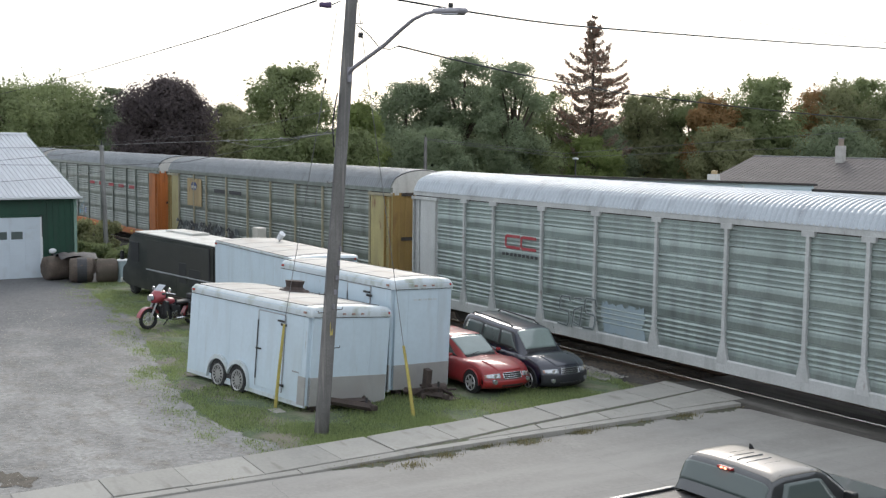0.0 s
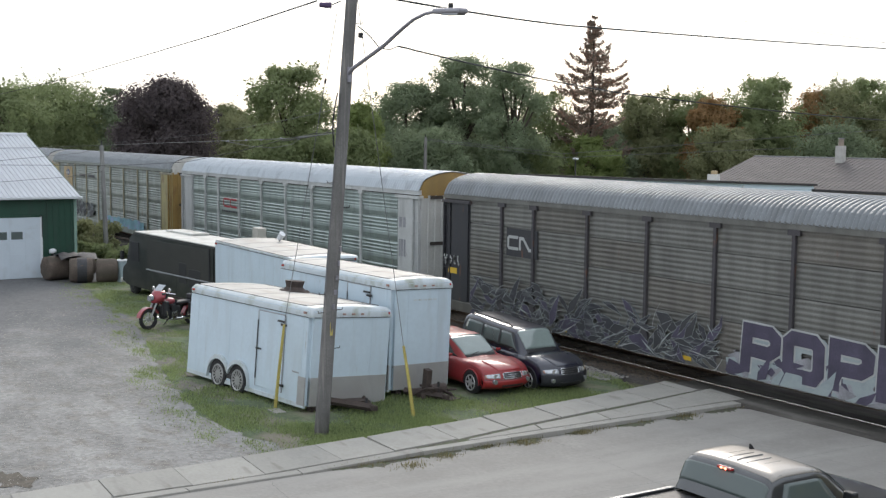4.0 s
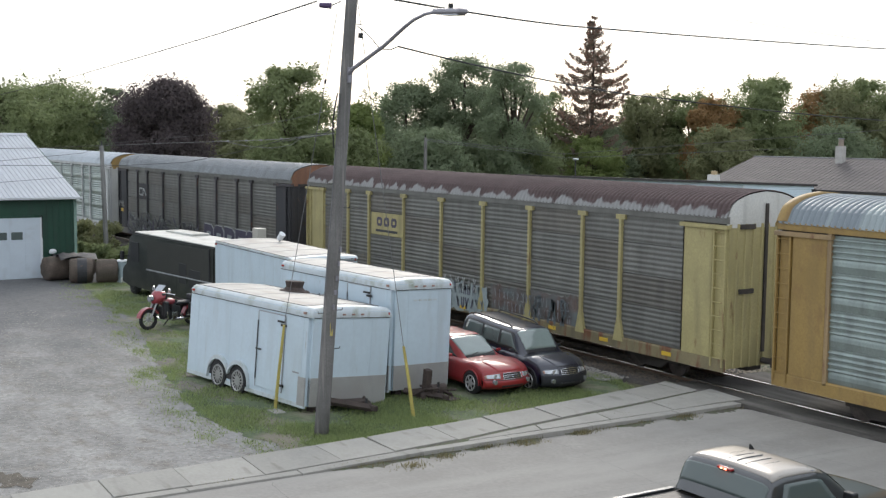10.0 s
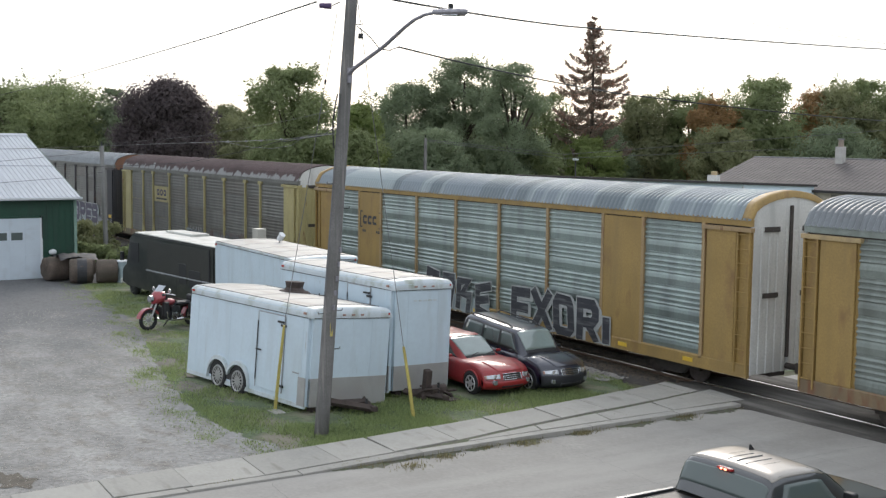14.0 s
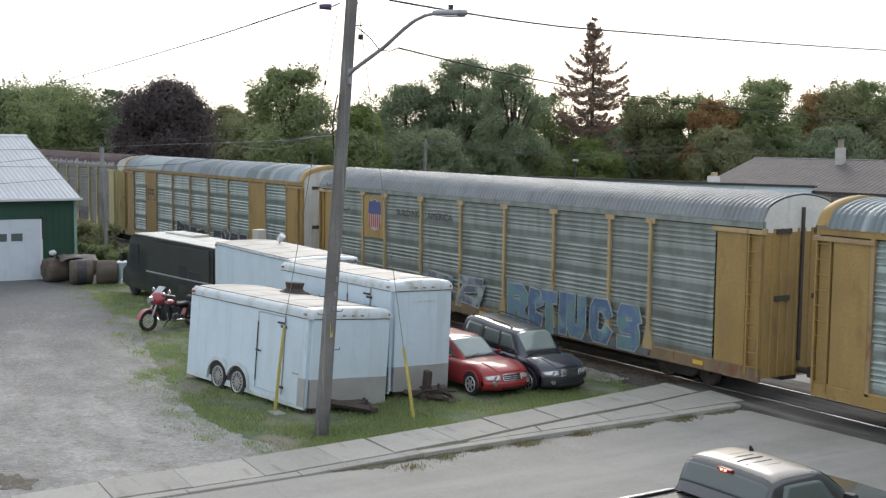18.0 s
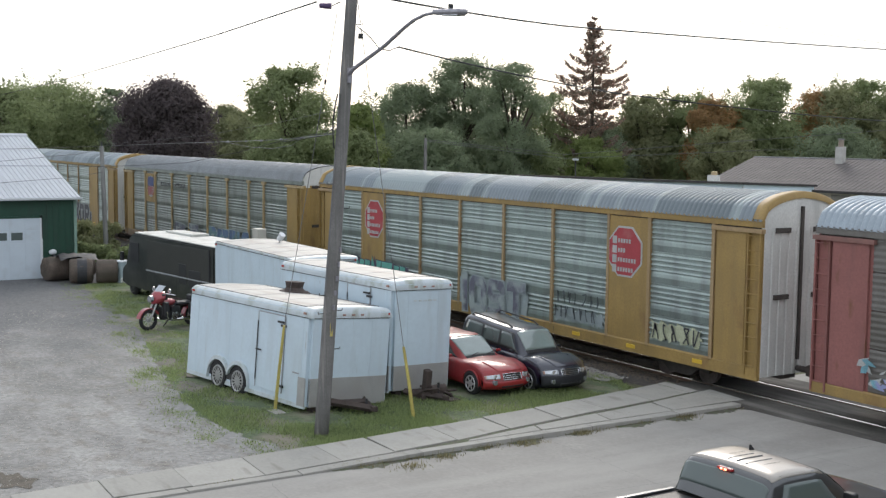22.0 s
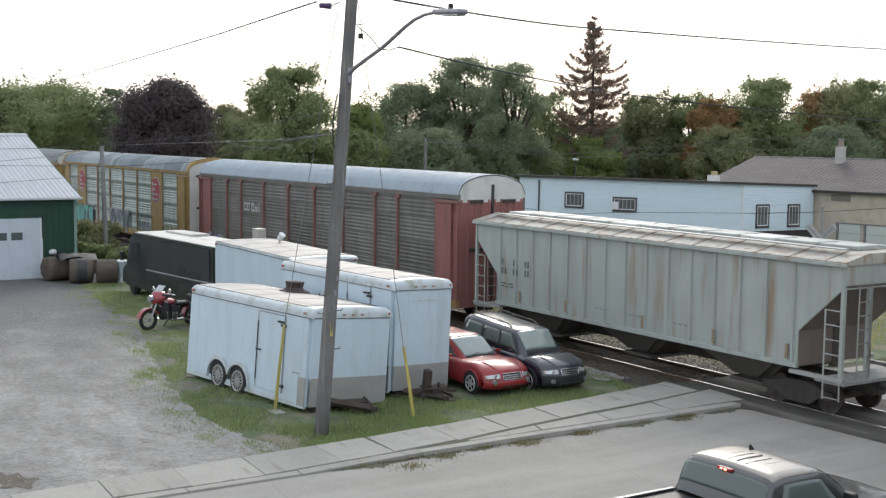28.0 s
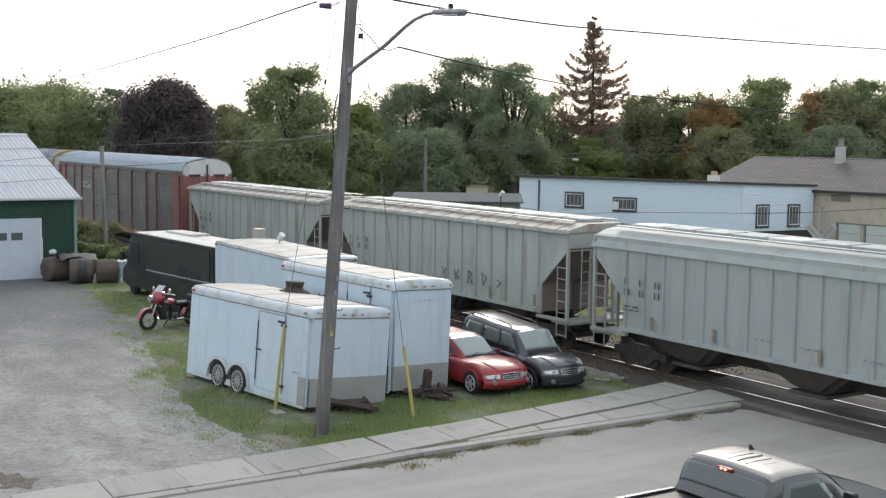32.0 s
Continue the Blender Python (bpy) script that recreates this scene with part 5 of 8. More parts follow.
    if tongue:
        g = -m.translation.z + G
        bm = tube([(L / 2, -.55, -.04 + bar), (L / 2 + 1.1, 0, -.06 + bar)], .1, 4)
        tube([(L / 2, .55, -.04 + bar), (L / 2 + 1.1, 0, -.06 + bar)], .1, 4, bm)
        box(L / 2, L / 2 + .5, -.4, .4, -.03 + bar, .0 + bar, bm)
        part("drawbar", bm, rusty, t, "rusty A-shaped drawbar")
        jack = rod((L / 2 + .85, 0, g), (L / 2 + .85, 0, .32), .035, n=8)
        part("jack", jack, black_trim, t)
        part("coupler", box(L / 2 + 1.05, L / 2 + 1.3, -.06, .06, -.12 + bar, .02 + bar, bevel=.02), rusty, t)
    for x in (-L / 2 + .3, L / 2 - .25):
        part("block", box(x - .12, x + .12, -W / 2 + .3, -W / 2 + .5, -m.translation.z + G - .3, 0.02), rusty, t)
        part("block", box(x - .12, x + .12, W / 2 - .5, W / 2 - .3, -m.translation.z + G - .3, 0.02), rusty, t)
    return t


surf_seam = surf("white_seam", (0.49, 0.585, 0.65), 0.5, var=0.1)
t1 = cargo_trailer(pose(-31.44, 14.51, -.03, -4.5, -.1, 7.8), 6.42, 2.7, 2.62, "small white enclosed trailer leaning sideways, with rusty roof vent", wheels=(-1.3, -.2), door=(.72, 2.02, .18, 2.26), vent=(-.76, .7), plate_h=.76, bar=.16)
part("grime_plate", box(2.5, 2.8, -1.36, -1.348, .82, .86), seam_grey, t1)
t2 = cargo_trailer(pose(-31.9, 17.3, .07, -2.0, .25, 5.0), 6.24, 2.12, 3.1, "tall white enclosed trailer with a bowed roof and grey nose guard", wheels=None, door=(.85, 2.0, .35, 2.8), plate_h=.7)
part("winch_post", sweep([(3.55, -.1), (3.75, -.1), (3.8, .62), (3.62, .66)], -.28, -.1, "y"), rusty, t2, "upright rusty winch post")
part("battery_box", box(3.4, 3.8, -.42, .2, -.26, -.02, bevel=.05), rusty, t2, "rusty box on the drawbar")
for y0, y1, z0, z1 in ((-.55, -.1, -.1, .18), (-.3, .35, .16, -.02), (.1, .5, -.2, .1)):
    part("scrap_iron", tube([(3.5, y0, z0), (3.8, (y0 + y1) / 2, (z0 + z1) / 2 + .08), (4.15, y1, z1)], .035, 6), rusty, t2)
part("winch_drum", rod((3.85, -.2, .1), (3.85, .3, .1), .15, n=12), rusty, t2)
part("chain", tube([(3.9, .2, .05), (4.05, .45, -.1), (4.25, .5, -.3), (4.3, .3, -.42)], .035, 5), rusty, t2)
part("hitch_plate", box(4.05, 4.45, .05, .45, -.2, -.1, bevel=.02), rusty, t2)
for k in range(5):
    part("faded_bar", box(3.12, 3.132, -.35 + k * .17, -.23 + k * .17, 2.5, 2.55), trim_white, t2)
cargo_trailer(pose(-38.85, 17.95, .3, 0, .3, -.8), 7.0, 2.38, 2.91, "long plain white box trailer beside a dark van", wheels=None, tongue=False, ribs=6, slim=True)

# dark step van
van = thing("step_van", pose(-49.4, 18.75, G, 0, 0, 6.5), "dark green boxy step van with a white roof", "van")
prof = [(-4.6, .35), (3.6, .3), (3.6, 2.75), (-4.0, 2.83), (-4.4, 2.6), (-4.75, 1.4), (-5.1, 1.2), (-5.2, .95), (-5.22, .5)]
bm = sweep(prof, -1.1, 1.1, "y")
bmesh.ops.bevel(bm, geom=bm.edges[:], offset=.06, segments=2, affect="EDGES")
part("body", bm, dark_green, van)
part("roof", sweep([(-3.9, 2.83), (3.62, 2.74), (3.62, 2.78), (-3.9, 2.88)], -1.05, 1.05, "y"), faded_white, van, "weathered white roof sheet")
part("roof_hatch", box(-3.2, -.6, .1, .95, 2.82, 2.94, bevel=.03), faded_white, van)
# The brownish sheen on the van is put into this panel's colour.
part("side_panel", box(-2.55, 3.15, -1.108, -1.08, 1.32, 2.6, bevel=.01), surf("van_sheen_panel", (0.034, 0.034, 0.029), 0.45, var=0.25, scale=1.5, stain=(0.028, 0.027, 0.024), stain_at=(0.45, 0.7), stain_scale=(1, 1, 2)), van, "side panel toned for a brownish reflection")
part("side_panel", box(-2.55, .3, -1.104, -1.08, .42, 1.2, bevel=.01), dark_green, van)
part("rub_rail", box(-2.6, 3.5, -1.14, -1.09, 1.25, 1.3), seam_grey, van, "worn metal rub rail")
part("side_window", box(-4.25, -3.4, -1.125, -1.08, 1.5, 2.4, bevel=.01), black_trim, van)
part("windscreen", sweep([(-4.73, 1.5), (-4.45, 2.45), (-4.47, 2.46), (-4.75, 1.5)], -.95, .95, "y"), window_dark, van)
part("rear_window", box(.55, 1.2, -1.125, -1.08, 1.0, 1.85, bevel=.01), black_trim, van)
part("rear_window", box(1.45, 2.45, -1.125, -1.08, .9, 1.65, bevel=.01), black_trim, van)
part("side_skirt", box(-2.3, 3.3, -1.12, -1.08, .28, .36), rusty, van)
part("corner_rail", box(3.2, 3.3, -1.13, -1.08, .4, 2.65), black_trim, van)
for y in (-.7, .7):
    part("headlight", rod((-5.2, y, .85), (-5.29, y, .85), .13, n=14), clear_lens, van, "round headlight")
part("front_bumper", box(-5.5, -5.3, -1.05, 1.05, .4, .62, bevel=.03), faded_white, van, "white front bumper")
for x in (-4.1, 2.2):
    for y in (-.95, .95):
        hinge_wheel("wheel", van, (x, y, .4), .4, .24, black_trim)
bm = rod((-4.3, -1.12, 1.75), (-4.55, -1.35, 1.75), .015, n=5)
box(-4.65, -4.5, -1.45, -1.3, 1.55, 1.95, bm, .02)
part("mirror", bm, black_trim, van)


# ---- cars ----
def smooth_interp(x, xs, ys):
    """A curve through the points without overshoot."""
    i = max(0, min(len(xs) - 2, int(np.searchsorted(xs, x)) - 1))
    t = (x - xs[i]) / (xs[i + 1] - xs[i])
    t = max(0, min(1, t))
    s = [(b - a) / (q - p) for a, b, p, q in zip(ys, ys[1:], xs, xs[1:])]

    def slope(k):
        if k == 0 or k == len(s):
            return s[0 if k == 0 else -1]
        return 0.0 if s[k - 1] * s[k] <= 0 else 2 * s[k - 1] * s[k] / (s[k - 1] + s[k])
    h = xs[i + 1] - xs[i]
    return float((2 * t ** 3 - 3 * t ** 2 + 1) * ys[i] + (t ** 3 - 2 * t ** 2 + t) * h * slope(i) + (-2 * t ** 3 + 3 * t ** 2) * ys[i + 1] + (t ** 3 - t ** 2) * h * slope(i + 1))


class Shell:
    """The skin of a car body, by its length and round its section."""

    def __init__(self, stations, section):
        self.st, self.section = stations, section
        self.xs = [s[0] for s in stations]

    def at(self, x, q, out=0.0):
        w, z0, z1 = (smooth_interp(x, self.xs, [s[k] for s in self.st]) for k in (1, 2, 3))
        qs, ys, zs = zip(*self.section)
        y, z = smooth_interp(q, qs, ys), smooth_interp(q, qs, zs)
        return Vector((x, -w * y, z0 + (z1 - z0) * z)), w

    def point(self, x, q, out=0.0):
        p, w = self.at(x, q)
        if out:
            a, b = self.at(x + .02, q)[0] - self.at(x - .02, q)[0], self.at(x, min(q + .02, 1))[0] - self.at(x, max(q - .02, 0))[0]
            n = a.cross(b).normalized()
            if n.dot(Vector((0, p.y, p.z - .6))) < 0:
                n = -n
            p = p + n * out
        return p

    def skin(self, name, nx=48, nq=15):
        rows = []
        for x in np.linspace(self.xs[0], self.xs[-1], nx):
            half = [self.point(x, q) for q in np.linspace(0, 1, nq)]
            rows.append(half + [Vector((v.x, -v.y, v.z)) for v in reversed(half[:-1])])
        me = grid_mesh(name, rows)
        bm = bmesh.new()
        bm.from_mesh(me)
        for xe in (self.xs[0], self.xs[-1]):
            loop = [e for e in bm.edges if len(e.link_faces) == 1 and all(abs(v.co.x - xe) < 1e-4 for v in e.verts)]
            if loop:
                bmesh.ops.holes_fill(bm, edges=loop, sides=0)
        bmesh.ops.recalc_face_normals(bm, faces=bm.faces)
        return mesh_of(name, bm, True)

    def patch(self, name, corners, out=.008, n=8, mirror=False):
        """A piece lying on the skin between four (x, q) corners."""
        a, b, c, d = [Vector(v) for v in corners]
        rows = []
        for i in range(n + 1):
            s = i / n
            row = []
            for j in range(n + 1):
                t = j / n
                v = a * (1 - s) * (1 - t) + b * s * (1 - t) + c * s * t + d * (1 - s) * t
                p = self.point(v.x, v.y, out)
                row.append((p.x, -p.y if mirror else p.y, p.z))
            rows.append(row)
        me = grid_mesh(name, rows)
        bm = bmesh.new()
        bm.from_mesh(me)
        bmesh.ops.recalc_face_normals(bm, faces=bm.faces)
        bmesh.ops.solidify(bm, geom=bm.faces[:], thickness=.006)
        return mesh_of(name, bm, True)

    def across(self, name, x0, x1, q, out=.008, n=8, q2=None):
        """A piece lying over the middle of the car, from one side to the other."""
        rows = []
        for i in range(n + 1):
            x = x0 + (x1 - x0) * i / n
            qa = q + ((q2 if q2 is not None else q) - q) * i / n
            half = [self.point(x, qa + (1 - qa) * j / 6, out) for j in range(7)]
            rows.append(half + [Vector((v.x, -v.y, v.z)) for v in reversed(half[:-1])])
        me = grid_mesh(name, rows)
        bm = bmesh.new()
        bm.from_mesh(me)
        bmesh.ops.recalc_face_normals(bm, faces=bm.faces)
        bmesh.ops.solidify(bm, geom=bm.faces[:], thickness=.006)
        return mesh_of(name, bm, True)


LOWER = [(0, .86, 0), (.12, .97, .12), (.3, 1.0, .35), (.5, 1.0, .62), (.64, .975, .84), (.74, .9, .95), (.86, .55, .995), (1, 0, 1.02)]
NARROW = [(0, 1.0, 0), (.25, .94, .35), (.45, .86, .66), (.58, .78, .86), (.68, .69, .95), (.82, .38, 1.0), (1, 0, 1.02)]
BOXY = [(0, 1.0, 0), (.25, .97, .35), (.45, .93, .68), (.58, .89, .88), (.68, .81, .965), (.82, .45, 1.0), (1, 0, 1.015)]
UPPER = [(0, 1.0, 0), (.25, .955, .35), (.45, .9, .66), (.58, .84, .86), (.68, .74, .95), (.82, .42, 1.0), (1, 0, 1.02)]


def estate_car(name, m, label, paint, L, hood, belt, roof, header, half, screen, tail, grille_mat, rack=False, bumper=None, cab=1.0, section=UPPER):
    """A road car, nose along +x: lower body, nose, cabin, glass, lamps, wheels."""
    t = thing(name, m, label, "car", "cars parked on the grass")
    f, b = L / 2, -L / 2
    low = Shell([(b, half * .8, .38, belt - .12), (b + .12, half * .93, .28, belt - .02), (b + .6, half, .22, belt), (0, half, .2, belt), (screen[0] - .25, half, .2, belt),
                 (screen[0] + .1, half, .2, belt - .02), (f - .95, half * .995, .22, hood + .02), (f - .62, half * .985, .22, hood - .05), (f - .4, half * .95, .24, hood - .16)], LOWER)
    part("body", low.skin("body"), paint, t)

    # the nose: from under the bumper, up the front and back over the hood
    line = [(-.14, .2), (.0, .25), (.05, .34), (.055, .44), (.03, hood - .43), (.0, hood - .385), (-.02, hood - .32), (-.055, hood - .25), (-.11, hood - .19), (-.21, hood - .135), (-.4, hood - .075), (-.7, hood - .012), (-1.0, hood + .02)]

    def nose(u, s, out=0.0):
        i = min(int(s), len(line) - 2)
        q = s - i
        dx, z = (line[i][k] + (line[i + 1][k] - line[i][k]) * q for k in (0, 1))
        back = .34 * abs(u) ** 2.6
        if dx < -.05:
            back *= 1 - .5 * min(1, (-.05 - dx) / .4)
        return Vector((f + dx - back + out * (1 - .3 * abs(u)), u * half * (.985 if s > 1 else .93), z + (.018 * (1 - u * u) - .06 * abs(u) ** 3) * min(1, max(0, s - 5) / 2) + out * .3 * (s > 8)))

    def nose_piece(nm, u0, u1, s0, s1, out, nu=10, ns=6, thick=.012):
        rows = [[nose(u0 + (u1 - u0) * i / nu, s0 + (s1 - s0) * j / ns, out) for j in range(ns + 1)] for i in range(nu + 1)]
        bm = bmesh.new()
        bm.from_mesh(grid_mesh(nm, rows))
        bmesh.ops.recalc_face_normals(bm, faces=bm.faces)
        bmesh.ops.solidify(bm, geom=bm.faces[:], thickness=thick)
        return mesh_of(nm, bm, True)
    part("nose", nose_piece("nose", -1, 1, 0, 12, 0, 24, 36), paint, t)
    rows = [[nose(u * (.5 + .03 * (j / 8) * 5), 7.9 + 4.05 * j / 8, .012 + .006 * (1 - abs(u))) for j in range(9)] for u in np.linspace(-1, 1, 13)]
    bm = bmesh.new()
    bm.from_mesh(grid_mesh("bonnet", rows))
    bmesh.ops.recalc_face_normals(bm, faces=bm.faces)
    bmesh.ops.solidify(bm, geom=bm.faces[:], thickness=.012)
    part("bonnet", mesh_of("bonnet", bm, True), paint, t, "bonnet panel with a raised middle")
    if bumper:
        part("front_bumper", nose_piece("front_bumper", -1, 1, .3, 4.2, .02, 24, 12, .03), bumper, t, "dark plastic bumper")
    g = part("grille", nose_piece("grille", -.37, .37, 4.9, 7.0, .012), grille_mat, t, "dark grille with chrome bars")
    for s in (4.85, 5.6, 6.3, 7.05):
        part("grille_bar", tube([nose(-.36 + .09 * i, s, .02) for i in range(9)], .007, 5), chrome, g)
    for e in (-1, 1):
        part("grille_bar", tube([nose(e * .37, 4.85 + .55 * i, .022) for i in range(5)], .008, 5), chrome, g)
    for s in (-1, 1):
        lamp = part("headlight", nose_piece("headlight", s * .47, s * .92, 5.15, 7.0, .014, 8, 6), clear_lens, t, "clear wide headlight")
        c = nose(s * .62, 6.0, -.01)
        part("reflector_bowl", rod(c, c + Vector((.03, 0, 0)), .055, .065, 12), chrome, lamp)
        part("indicator", nose_piece("indicator", s * .87, s * .925, 5.25, 6.9, .019, 3, 4), amber_lens, lamp)
        p = nose(s * .68, 2.9, 0)
        part("fog_light", rod(p + Vector((-.05, 0, 0)), p + Vector((.045, 0, 0)), .065, n=14), clear_lens, t, "small round fog light")
        part("mirror", box(screen[0] - .42, screen[0] - .34, s * half * .95, s * (half + .11), belt + .01, belt + .09, bevel=.022), bumper or paint, t, "door mirror")
        part("tail_light", box(b + .01, b + .12, s * half * .72 - .12, s * half * .72 + .12, belt - .3, belt - .05, bevel=.02), red_lens, t)
    part("air_intake", nose_piece("air_intake", -.45, .45, 1.3, 2.4 if bumper else 1.9, .012 if not bumper else .035), black_trim, t)
    part("bumper_groove", tube([nose(-.95 + .1 * i, 4.3, .006) for i in range(20)], .008, 4), black_trim, t)
    up = Shell([(tail[0], half * .88 * cab, belt - .04, belt + .02), (tail[0] + (tail[1] - tail[0]) * .5, half * .9 * cab, belt - .04, belt + (roof - belt) * .55), (tail[1], half * .91 * cab, belt - .04, roof - .03),
                (tail[1] + .4, half * .92 * cab, belt - .04, roof), ((screen[1] + tail[1]) / 2, half * .93 * cab, belt - .04, roof * .6 + header * .4), (screen[1] - .3, half * .93 * cab, belt - .04, header + .04), (screen[1], half * .92 * cab, belt - .04, header),
                ((screen[0] + screen[1]) / 2, half * .91 * cab, belt - .04, belt + (header - belt) * .53), (screen[0], half * .9 * cab, belt - .06, belt - .02)], section)
    cabin = part("cabin", up.skin("cabin"), paint, t)
    part("windscreen", up.across("windscreen", screen[0] - .08, screen[1] + .03, .64, .012, q2=.62), sky_tint_windscreen, cabin, "windscreen with the reflected sky in its pale colour")
    part("rear_window", up.across("rear_window", tail[0] + .1 * (tail[1] > tail[0] + .3), tail[1] - .04, .66, .012, q2=.64), window_dark, cabin)
    part("cowl", up.across("cowl", screen[0] + .0, screen[0] - .1, .66, .006, q2=.65), black_trim, cabin, "black strip below the windscreen")
    for mir in (False, True):
        part("window_surround", up.patch("window_surround", [(screen[0] - .2, .06), (tail[0] + .18, .08), (tail[1] + .1, .57), (screen[1] - .06, .57)], .003, 10, mir), black_trim, cabin)
    cuts = [(screen[0] - .24, screen[1] - .1), (-.22, -.24), (-1.1, -1.12), (tail[0] + .22, tail[1] + .14)]
    for k in range(3):
        (a0, a1), (b0, b1) = cuts[k], cuts[k + 1]
        for mir in (False, True):
            part("side_window", up.patch("side_window", [(a0 - .04, .12), (b0 + .04, .12), (b1 + .04, .52), (a1 - .06, .52)], .007, 6, mir), side_glass, cabin)
    part("rear_bumper", box(b - .05, b + .25, -half * .85, half * .85, .32, .55, bevel=.06), bumper or paint, t, smooth=True)
    for x in (f - .86, b + .82):
        for s in (-1, 1):
            arc = [(x - .39 * math.cos(a), .3 + .39 * math.sin(a)) for a in np.linspace(-.1, math.pi + .1, 13)]
            part("wheel_well", sweep(arc, s * (half - .22), s * (half + .006), "y"), black_trim, t)
            ring = [(x - .4 * math.cos(a), s * (half + .004), .3 + .4 * math.sin(a)) for a in np.linspace(0, math.pi, 15)]
            part("arch_lip", tube(ring, .022, 5), bumper or paint, t)
            w = hinge_wheel("wheel", t, (x, s * (half - .09), .32), .325, .21, alloy, spokes=6)
            if s > 0:
                w.matrix_basis = pose(x, half - .09, .32, 0, 0, 180)
    for x in (screen[0] - .45, .0, -1.0):
        part("door_gap", tube([(x, -half * 1.003, .34), (x - .01, -half * 1.004, .6), (x - .02, -half * .985, belt - .1)], .006, 4), black_trim, t)
    for x in (-.12, -1.1):
        part("door_handle", box(x, x + .16, -half - .02, -half + .01, belt - .17, belt - .13, bevel=.01), paint, t)
    for s in (-.3, .25):
        part("wiper", tube([(screen[0] + .02, s - .2, belt + .02), (screen[0] - .1, s + .25, belt + .1)], .012, 4), black_trim, t)
    if rack:
        for s in (-1, 1):
            part("roof_rail", tube([(tail[1] + .15, s * half * .56, roof - .04), (tail[1] + .3, s * half * .58, roof + .05), (screen[1] - .6, s * half * .58, header + .11), (screen[1] - .35, s * half * .56, header + .03)], .022, 6), black_trim, t)
    part("antenna", rod((screen[0] - .2, half * .8, belt), (screen[0] - .45, half * .82, belt + .7), .006, n=4), black_trim, t)
    return t


red_paint = surf("red_car_paint", (0.27, 0.016, 0.018), 0.42, 0.0, var=0.08, scale=2, bump=0.0, coat=0.45)
blue_paint = surf("dark_blue_car_paint", (0.007, 0.009, 0.024), 0.3, 0.0, var=0.08, scale=2, bump=0.0, coat=1.0)
truck_paint = surf("dark_grey_truck_paint", (0.06, 0.062, 0.065), 0.3, 0.5, var=0.08, scale=2, bump=0.0, coat=1.0)
estate_car("red_estate_car", pose(-29.6, 19.68, G, 0, 0, 1.5), "red low estate car with a pale windscreen, parked on grass", red_paint, 4.6, .9, .92, 1.47, 1.41, .85, (.78, -.08), (-2.2, -1.75), black_trim, cab=.9)
estate_car("dark_blue_suv", pose(-29.3, 21.52, G, 0, 2.3, 1.5), "dark blue compact SUV with black bumper and roof rails", blue_paint, 4.56, 1.0, 1.0, 1.71, 1.6, .87, (.96, .42), (-2.32, -2.16), black_trim, rack=True, bumper=surf("dark_bumper_plastic", (0.012, 0.013, 0.017), 0.6, var=0.15), section=NARROW)

# pickup waiting on the road
pick = thing("pickup_truck", pose(-14.15, 15.6, G + .03, 0, 0, 90), "dark grey pickup truck with brake light lit, waiting on the road", "pickup")
half = 1.07
low = Shell([(-1.1, half, .45, 1.22), (-.8, half, .42, 1.24), (.9, half, .42, 1.22), (1.2, half, .42, 1.18), (2.0, half * .98, .45, 1.1), (2.6, half * .95, .5, 1.02), (2.85, half * .85, .55, .9)], LOWER)
part("body", low.skin("body"), truck_paint, pick)
up = Shell([(-1.12, half * .98, 1.15, 1.24), (-1.0, half * .99, 1.15, 1.58), (-.86, half * 1.0, 1.15, 1.82), (-.5, half * 1.0, 1.15, 1.88), (.1, half * 1.0, 1.15, 1.87), (.42, half * .98, 1.15, 1.79), (.85, half * .93, 1.15, 1.52), (1.3, half * .88, 1.12, 1.17)], BOXY)
cabin = part("cabin", up.skin("cabin"), truck_paint, pick)
# Paler than the dark body: the sky's reflection is put into its colour.
part("roof_panel", up.across("roof_panel", -.84, .4, .6, .006), surf("truck_roof_sky_sheen", (0.33, 0.3, 0.265), 0.4, 0.3, var=0.12, coat=0.5), cabin, "ribbed roof with the sheen of the sky in its colour")
for y in (-.6, -.4, -.2, 0, .2, .4, .6):
    part("roof_rib", tube([(-.66, y, 1.887 - abs(y) * .06), (-.4, y, 1.9 - abs(y) * .06), (-.05, y, 1.896 - abs(y) * .06)], .016, 5), truck_paint, cabin)
part("windscreen", up.across("windscreen", 1.22, .48, .64, .012), window_dark, cabin)
part("rear_window", up.across("rear_window", -1.06, -.92, .55, .012), window_dark, cabin, "dark tinted rear window")
for mir in (False, True):
    part("side_window", up.patch("side_window", [(-.75, .15), (.75, .15), (.3, .5), (-.6, .5)], .008, 6, mir), window_dark, cabin)
part("brake_light", box(-.97, -.88, -.16, .16, 1.77, 1.81, bevel=.01), surf("brake_lens", (0.3, 0.02, 0.02), 0.2, bump=0), pick, "red high brake light")
for y in (-.04, .05):
    part("bulb", box(-.985, -.965, y - .025, y + .025, 1.775, 1.805, bevel=.008), glow("brake_light_glow", (1.0, 0.16, 0.08), 9.0), pick, "lit red lamp")
part("shark_fin", sweep([(.12, 1.86), (.24, 1.86), (.15, 1.96), (.13, 1.96)], .45, .47, "y"), black_trim, pick)
bed = part("bed", sweep([(-half, 1.2), (-half, .5), (half, .5), (half, 1.2), (half - .07, 1.2), (half - .07, .65), (-half + .07, .65), (-half + .07, 1.2)], -3.1, -1.13), truck_paint, pick)
for s in (-1, 1):
    part("bed_rail", box(-3.1, -1.12, s * (half - .035) - .05, s * (half - .035) + .05, 1.2, 1.235, bevel=.012), truck_paint, bed)
part("tailgate", box(-3.14, -3.06, -half, half, .55, 1.22, bevel=.02), truck_paint, pick)
